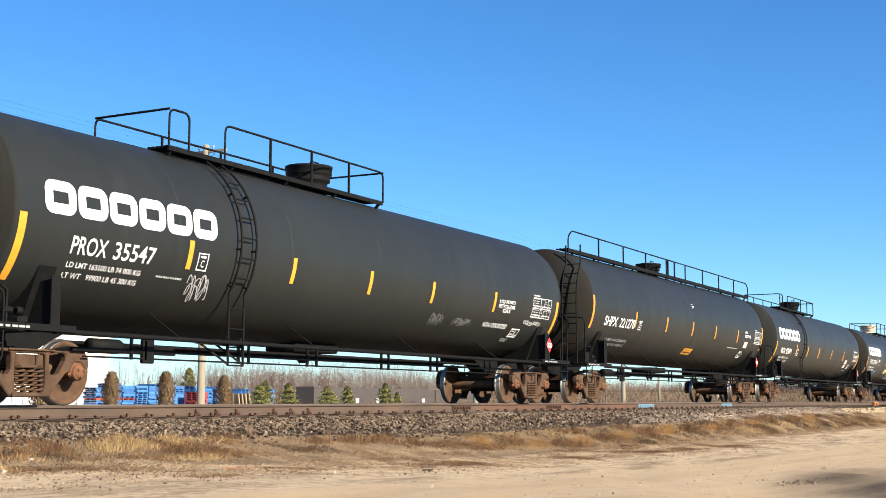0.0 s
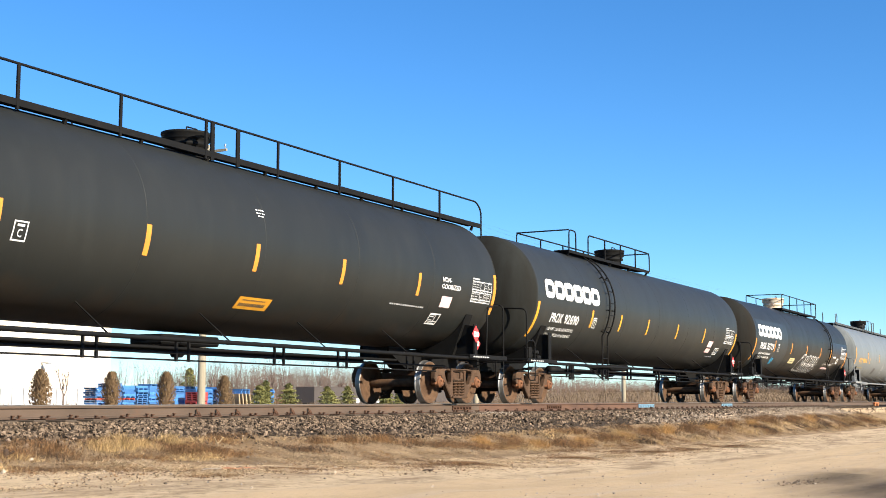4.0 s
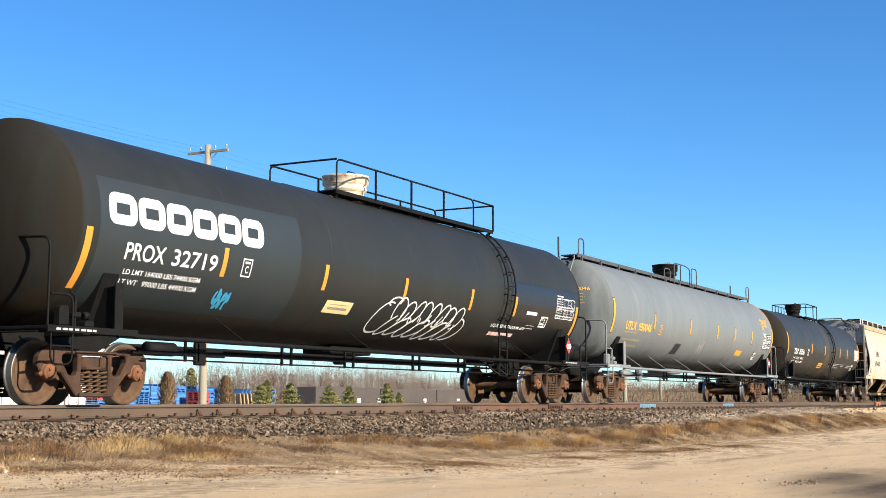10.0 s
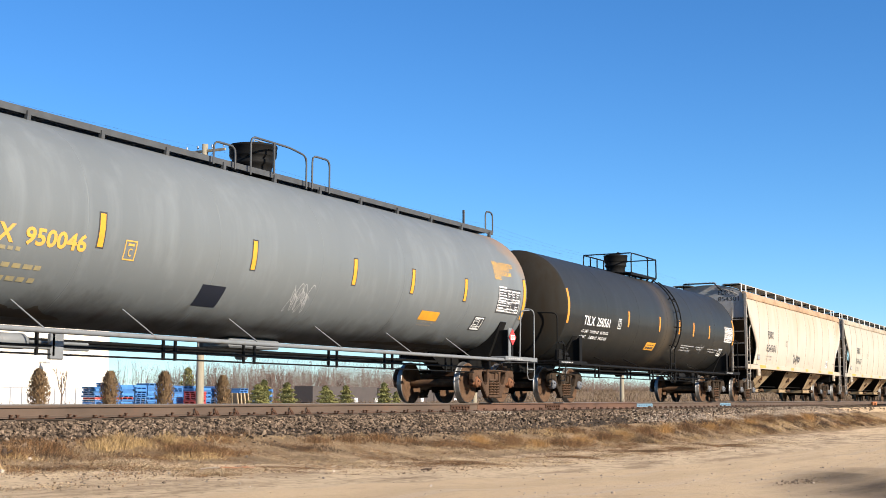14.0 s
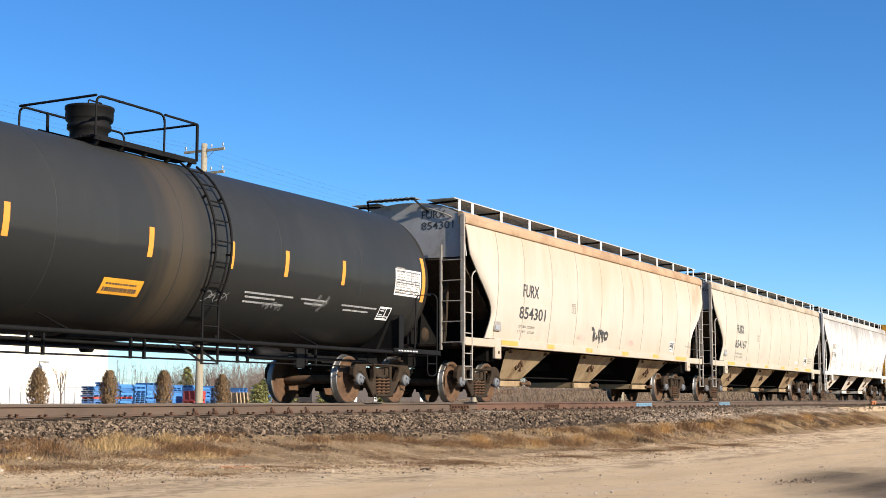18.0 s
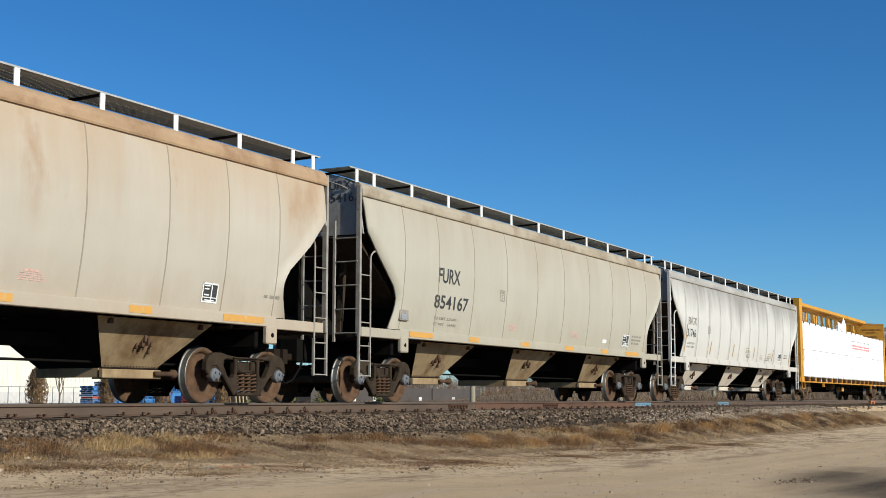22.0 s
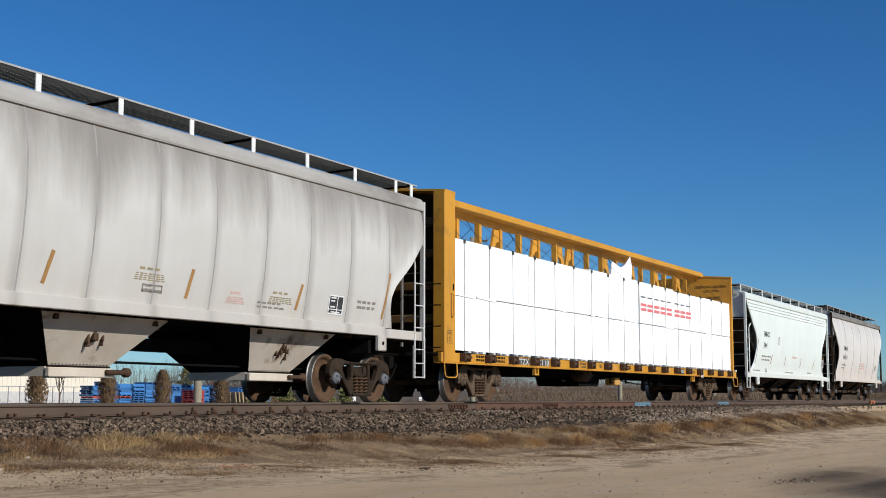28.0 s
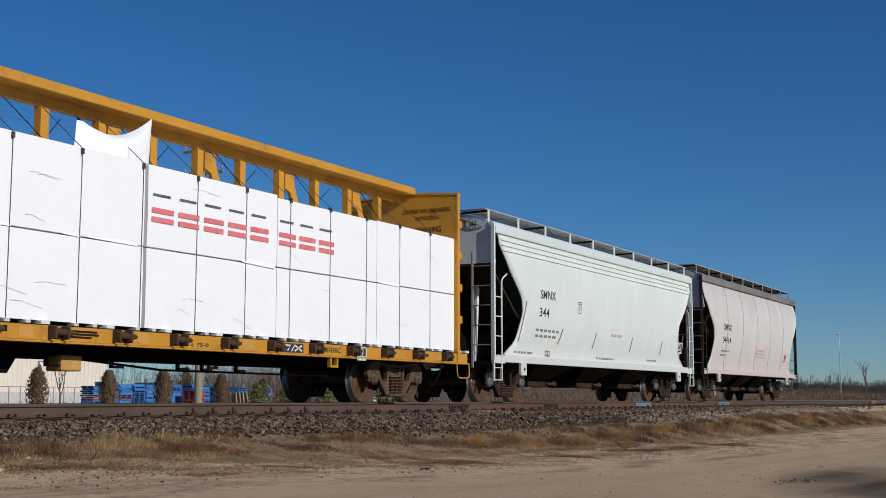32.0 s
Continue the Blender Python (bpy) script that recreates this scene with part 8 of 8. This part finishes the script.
def make_pallets():
    kinds = {k: pallet_mesh(M[m]) for k, m in (("b", "palletblue"), ("r", "palletred"), ("w", "palletwood"))}
    rnd = random.Random(5)
    def stack(x, y, n, kind, every=None):
        label = {"b": "stack of blue painted wooden pallets", "r": "stack of red painted wooden pallets", "w": "raw wooden pallets stood on edge"}[kind]
        s = thing("pallet_stack", None, None, label, "pallets", "pallet stacks")
        s.matrix_basis = pose(x, y, lay(x, y), 0, 0, 0)
        for i in range(n):
            k = "r" if every and i in every else kind
            p = part("pallet", kinds[k], None, s)
            p.matrix_basis = pose(rnd.uniform(-.05, .05), rnd.uniform(-.05, .05), i * .145 + .002, 0, 0, rnd.uniform(-3, 3) + (0 if rnd.random() < .6 else 90))
    x = 66.8
    while x < 76.2:
        n = 13 if x > 68 else 11
        stack(x, 62.5, n + rnd.choice((-1, 0, 0)), "b", (5,) if rnd.random() < .55 else None)
        x += 1.35
    stack(75.2, 60.6, 9, "r")
    stack(77.3, 62.5, 12, "b")
    stack(78.6, 62.8, 11, "b")
    stack(80.6, 63, 12, "b")
    stack(82.9, 62.5, 11, "b")
    stack(86.2, 62.5, 11, "b")
    s = thing("pallet_stack", None, None, "raw wooden pallets leaning upright", "pallets", "pallet stacks")
    s.matrix_basis = pose(79.5, 60.5, lay(79, 60))
    for i in range(4):
        part("pallet", kinds["w"], None, s).matrix_basis = pose(i * .45, 0, .6, 0, 80, 0)


def make_pole(x, y, h, arms, lean=0.0, label="weathered wooden utility pole with crossarms and insulators"):
    p = thing("utility_pole", None, None, label, "pole", "pole line")
    p.matrix_basis = pose(x, y, lay(x, y), 0, lean, 0)
    part("post", MB().lathe([(.001, -.5), (.21, -.5), (.20, 0), (.15, h), (.001, h)], (0, 0, 0), "z", 12), M["pole"], p)
    for z in arms:
        arm = part("crossarm", MB().bar((0, -1.25, z), (0, 1.25, z), .1, .12), M["pole"], p)
        part("brace", MB().bar((.06, -.6, z), (.06, 0, z - .5), .03, .01).bar((.06, .6, z), (.06, 0, z - .5), .03, .01), M["galv"], p)
        for y_ in (-1.15, -.45, .45, 1.15):
            part("insulator", MB().tube([(0, y_, z), (0, y_, z + .16)], .015, 5).lathe([(.03, .14), (.055, .17), (.04, .22), (.05, .25), (.03, .3), (.001, .31)], (0, y_, z), "z", 8), M["galv"], arm)
    return p


def make_pole_line():
    # turned so that the crossarms stand across the line
    h = 12.9
    spots = [(-12, 40), (19, 40), (50, 40), (80.3, 40.2), (109.4, 40), (139, 40)]
    for x, y in spots[2:]:
        make_pole(x, y, h + .45 if x < 60 else h - .9 - (x - 80) * .02, (h + .1, h - 1.05) if x < 60 else (h - 1.2 - (x - 80) * .02,))
    for z, ys in ((h - .08 - .6, (-1.15, -.45, .45, 1.15)), (h - 1.25 - .6, (-1.15, 1.15))):
        for y_ in ys:
            for (a, b) in zip(spots[:-1], spots[1:]):
                pts = []
                for i in range(13):
                    k = i / 12
                    pts.append((a[0] + (b[0] - a[0]) * k, 40 + y_, z - .7 * 4 * k * (1 - k) * (abs(b[0] - a[0]) / 46) ** 2))
                thing("overhead_wire", MB().tube(pts, .0035, 4), M["cable"], "thin black overhead wire between poles", "wire", "overhead wires")


def cone_tree(name, x, y, h, r, mat, label, dense=900, columnar=False, seed=1):
    """A small evergreen: trunk, limbs and many short sprays with gaps."""
    rnd = random.Random(seed)
    t = thing(name, None, None, label, "tree")
    t.matrix_basis = pose(x, y, lay(x, y))
    part("trunk", MB().lathe([(.001, -.1), (h * .025 + .02, -.1), (h * .015, h * .5), (.004, h * .97)], (0, 0, 0), "z", 7), M["bark"], t)
    mb = MB()
    for i in range(dense):
        k = rnd.random() ** .8
        z = h * (.06 + .92 * k)
        if columnar:
            rad = r * (math.sin(math.pi * (.18 + .78 * k)) ** .7) * rnd.uniform(.35, 1.05)
        else:
            tier = .72 + .28 * math.cos(k * 34)
            rad = r * (1.02 - k) ** .72 * tier * rnd.uniform(.25, 1.15)
        a = rnd.uniform(0, 6.283)
        c, s = math.cos(a), math.sin(a)
        l = h * (.05 if columnar else .075) * rnd.uniform(.6, 1.5)
        w = l * .28
        up = (.9 if columnar else -.15) + rnd.uniform(-.3, .3)
        p = (c * rad, s * rad, z)
        q = (c * (rad + l * .6), s * (rad + l * .6), z + l * up)
        o = rnd.uniform(-1, 1)
        mb.add([(p[0] - s * w, p[1] + c * w, p[2] + o * w), (p[0] + s * w, p[1] - c * w, p[2] - o * w), (q[0] + s * w * .3, q[1] - c * w * .3, q[2]), (q[0] - s * w * .3, q[1] + c * w * .3, q[2])], [(0, 1, 2, 3)])
    part("crown", mb, mat, t, fix=False)


def bare_tree(x, y, h, seed, name="bare_tree", label="leafless grey-brown tree with fine bare twigs", mat="twig", spread_=.45, levels=4):
    """Trunk, limbs and bare twigs by repeated forking."""
    rnd = random.Random(seed)
    t = thing(name, None, None, label, "tree")
    t.matrix_basis = pose(x, y, lay(x, y) - .05)
    trunk, twigs = MB(), MB()

    def grow(p, d, l, r, k):
        q = p + d * l
        mid = p + d * l * .5 + Vector((rnd.uniform(-1, 1), rnd.uniform(-1, 1), 0)) * l * .04
        (trunk if k < 2 else twigs).tube([p, mid, q], r, 5 if k < 2 else 3, False)
        if k >= levels:
            return
        for i in range(rnd.choice((2, 3, 3)) + (1 if k == 0 else 0)):
            n = (d + Vector((rnd.uniform(-1, 1), rnd.uniform(-1, 1), rnd.uniform(-.1, .7))) * spread_ * 1.3).normalized()
            grow(p + d * l * rnd.uniform(.55, 1.0), n, l * rnd.uniform(.55, .8), r * .55, k + 1)
    grow(Vector((0, 0, 0)), Vector((rnd.uniform(-.05, .05), rnd.uniform(-.05, .05), 1)).normalized(), h * .36, h * .012 + .01, 0)
    part("trunk", trunk, M["bark"], t, fix=False)
    part("twig_crown", twigs, M[mat], t, fix=False)


def thicket(name, x0, x1, y0, y1, n, h0, h1, seed, mat, label, w=.03, up_gain=None):
    """A far bare thicket: many thin leaning stems with side twigs, one mesh."""
    rng = np.random.default_rng(seed)
    mb = MB()
    for _ in range(n):
        x, y = rng.uniform(x0, x1), rng.uniform(y0, y1)
        k = (x - x0) / (x1 - x0)
        h = rng.uniform(h0, h1) * (.85 + .55 * noise.noise((x * .05, y * .05, seed))) * (up_gain(k) if up_gain else 1)
        z = lay(x, y)
        lean = rng.normal(0, .08, 2)
        top = (x + lean[0] * h, y + lean[1] * h, z + h)
        mb.add([(x - w, y, z), (x + w, y, z), (top[0] + w * .2, top[1], top[2]), (top[0] - w * .2, top[1], top[2])], [(0, 1, 2, 3)])
        for _ in range(9):
            s = rng.uniform(.3, .98)
            p = (x + lean[0] * h * s, y + lean[1] * h * s, z + h * s)
            d = rng.normal(0, 1, 2)
            l = h * rng.uniform(.08, .22)
            q = (p[0] + d[0] * l * .5, p[1] + d[1] * l * .5, p[2] + l)
            mb.add([(p[0] - w * .4, p[1], p[2]), (p[0] + w * .4, p[1], p[2]), (q[0] + w * .25, q[1], q[2]), (q[0] - w * .25, q[1], q[2])], [(0, 1, 2, 3)])
    return thing(name, mb, M[mat], label, "trees", kind="stuff", fix=False)


def make_far():
    make_building()
    make_fence()
    make_pallets()
    make_pole_line()
    for i, (x, h) in enumerate(((44.4, 2.1), (49.6, 2.1), (53.3, 2.15), (58.8, 2.05))):
        cone_tree("cedar_shrub", x, 45 + (i % 2) * .4, h, .5, M["arbor"], "narrow browned cedar shrub behind the track", 2200, True, 20 + i)
    for i, (x, h, r) in enumerate(((61.6, 1.45, .8), (62.9, 1.7, .62), (66.0, 1.6, .8), (68.8, 1.45, .75), (70.1, 1.2, .6), (72.8, 1.5, .72), (76.1, 1.7, .72), (78.6, 1.15, .5))):
        cone_tree("spruce_sapling", x, 45 + (i % 3) * .5, h * 1.12, r * 1.2, M["conifer"], "small bushy green spruce behind the track", 3000, False, 40 + i)
    cone_tree("spruce_tree", 184, 150, 6.6, 2.6, M["conifer"], "tall dark spruce far behind the pallets", 1500, False, 60)
    bare_tree(44.9, 44, 2.9, 3, "bare_sapling", "slender leafless sapling beside a cedar", "twig", .3, 3)
    bare_tree(84, 66, 4.6, 5, "bare_sapling", "slender leafless sapling behind the pallets", "twig", .25, 2)
    for i in range(16):
        rnd = random.Random(90 + i)
        x = 186 + i * 5.2 + rnd.uniform(-1.5, 1.5)
        bare_tree(x, 138 + rnd.uniform(-8, 14), rnd.uniform(6.0, 8.2) * (1 if x < 240 else .85), 100 + i)
    thicket("bare_thicket", 180, 300, 130, 165, 3600, 4.0, 7.4, 3, "twig", "dense leafless thicket far behind the field", .05, lambda k: 1.3 - .25 * k)
    thicket("bare_thicket", 296, 470, 130, 170, 2600, 3.6, 5.8, 5, "twig", "leafless thicket beyond the dry field", .08)
    # far dark freight cars stand behind the saplings
    for i, (x, marks) in enumerate(((143.5, (2.0, 7.2)), (159.6, (4.0,)), (175.7, (-1.6,)))):
        c = thing("far_freight_car", None, None, "dark freight car standing far behind the field", "railcar", "far freight cars")
        c.matrix_basis = pose(x, 92, lay(x, 92))
        part("body", MB().prism([(-7.7, .2), (7.7, .2), (7.9, .4), (7.9, 1.75 - i * .12 - lay(x, 92)), (-7.9, 1.8 - i * .12 - lay(x, 92)), (-7.9, .4)], -1.4, 1.4, "y"), M["farcar"], c)
        part("sill", MB().box(-7.95, 7.95, -1.5, 1.5, .12, .2), M["dark"], c)
        for sx_ in (-1, 1):
            part("truck", MB().box(sx_ * 6 - 1.2, sx_ * 6 + 1.2, -1.1, 1.1, 0, .15, .03), M["dark"], c)
        for mx in marks:
            part("white_panel", MB().box(mx, mx + .8, -1.44, -1.404, .35, .95), M["white"], c, "white lettering panel")
    # posts in the field
    for x, y, h in ((119.3, 40, 2.6),):
        thing("wooden_post", MB().lathe([(.001, -.2), (.13, -.2), (.12, h), (.001, h)], (0, 0, 0), "z", 9), M["pole"], "weathered wooden post in the dry field", "post", at=pose(x, y, lay(x, y)))
    # towards the far end of the track
    lp = thing("street_lamp", None, None, "tall thin white street lamp far along the track", "street lamp")
    lp.matrix_basis = pose(210, 40, lay(210, 40))
    part("pole", MB().lathe([(.001, 0), (.075, 0), (.05, 9.5), (.001, 9.5)], (0, 0, 0), "z", 8), M["lamp"], lp)
    part("lamp_head", MB().bar((0, 0, 9.4), (-.9, 0, 9.6), .08, .08).box(-1.6, -.7, -.18, .18, 9.5, 9.68, .04), M["lamp"], lp)
    bare_tree(348, 60, 11.5, 7)
    bare_tree(300, 60, 5.0, 8)
    bare_tree(330, 75, 5.5, 9)
    thicket("far_tree_line", 330, 640, 60, 110, 5200, 2.4, 4.6, 12, "fartwig", "brown leafless tree line along the horizon", .34)
    for i in range(26):
        rnd = random.Random(300 + i)
        far_x = 300 + i * 13 + rnd.uniform(-5, 5)
        bare_tree(far_x, 72 + rnd.uniform(-4, 30), rnd.uniform(3.2, 5.6), 400 + i, "bare_tree", "bushy bare tree on the horizon", "fartwig", .6, 4)
    v = thing("white_pickup", None, None, "small white pickup parked far along the track", "car")
    v.matrix_basis = pose(560, 101, lay(560, 101), 0, 0, 20)
    part("body", MB().box(-2.6, 2.6, -.95, .95, .45, 1.1, .12), M["lamp"], v)
    part("cab", MB().prism([(-1.2, 1.1), (.9, 1.1), (.4, 1.75), (-.9, 1.75)], -.85, .85, "y"), M["lamp"], v)
    for wx in (-1.6, 1.6):
        for wy in (-.9, .9):
            part("wheel", MB().lathe([(.001, -.1), (.36, -.1), (.36, .1), (.001, .1)], (wx, wy, .36), "y", 12), M["dark"], v)
    # low cream buildings and a bank that close the far right
    thicket("field_hedge", 125, 330, 52, 74, 2600, .7, 1.6, 21, "twig", "low dead hedge across the field", .022)


make_far()


# ---- what moves ----
def motions():
    """The train rolls along the track; its wheels turn; the load goes with its car."""
    secs = [i * 1.0 for i in range(33)]
    for ob, centre in CARS + LOADS:
        walk(ob, [(t, pose(centre - run(t), TRACK_Y, 0)) for t in secs])
    turn = [(i * .1, -math.degrees(run(i * .1) / WHEEL_R)) for i in range(321)]
    for ob, x in ROLLING:
        walk(ob, [(t, pose(x, 0, WHEEL_R, 0, a, 0)) for t, a in turn])


motions()
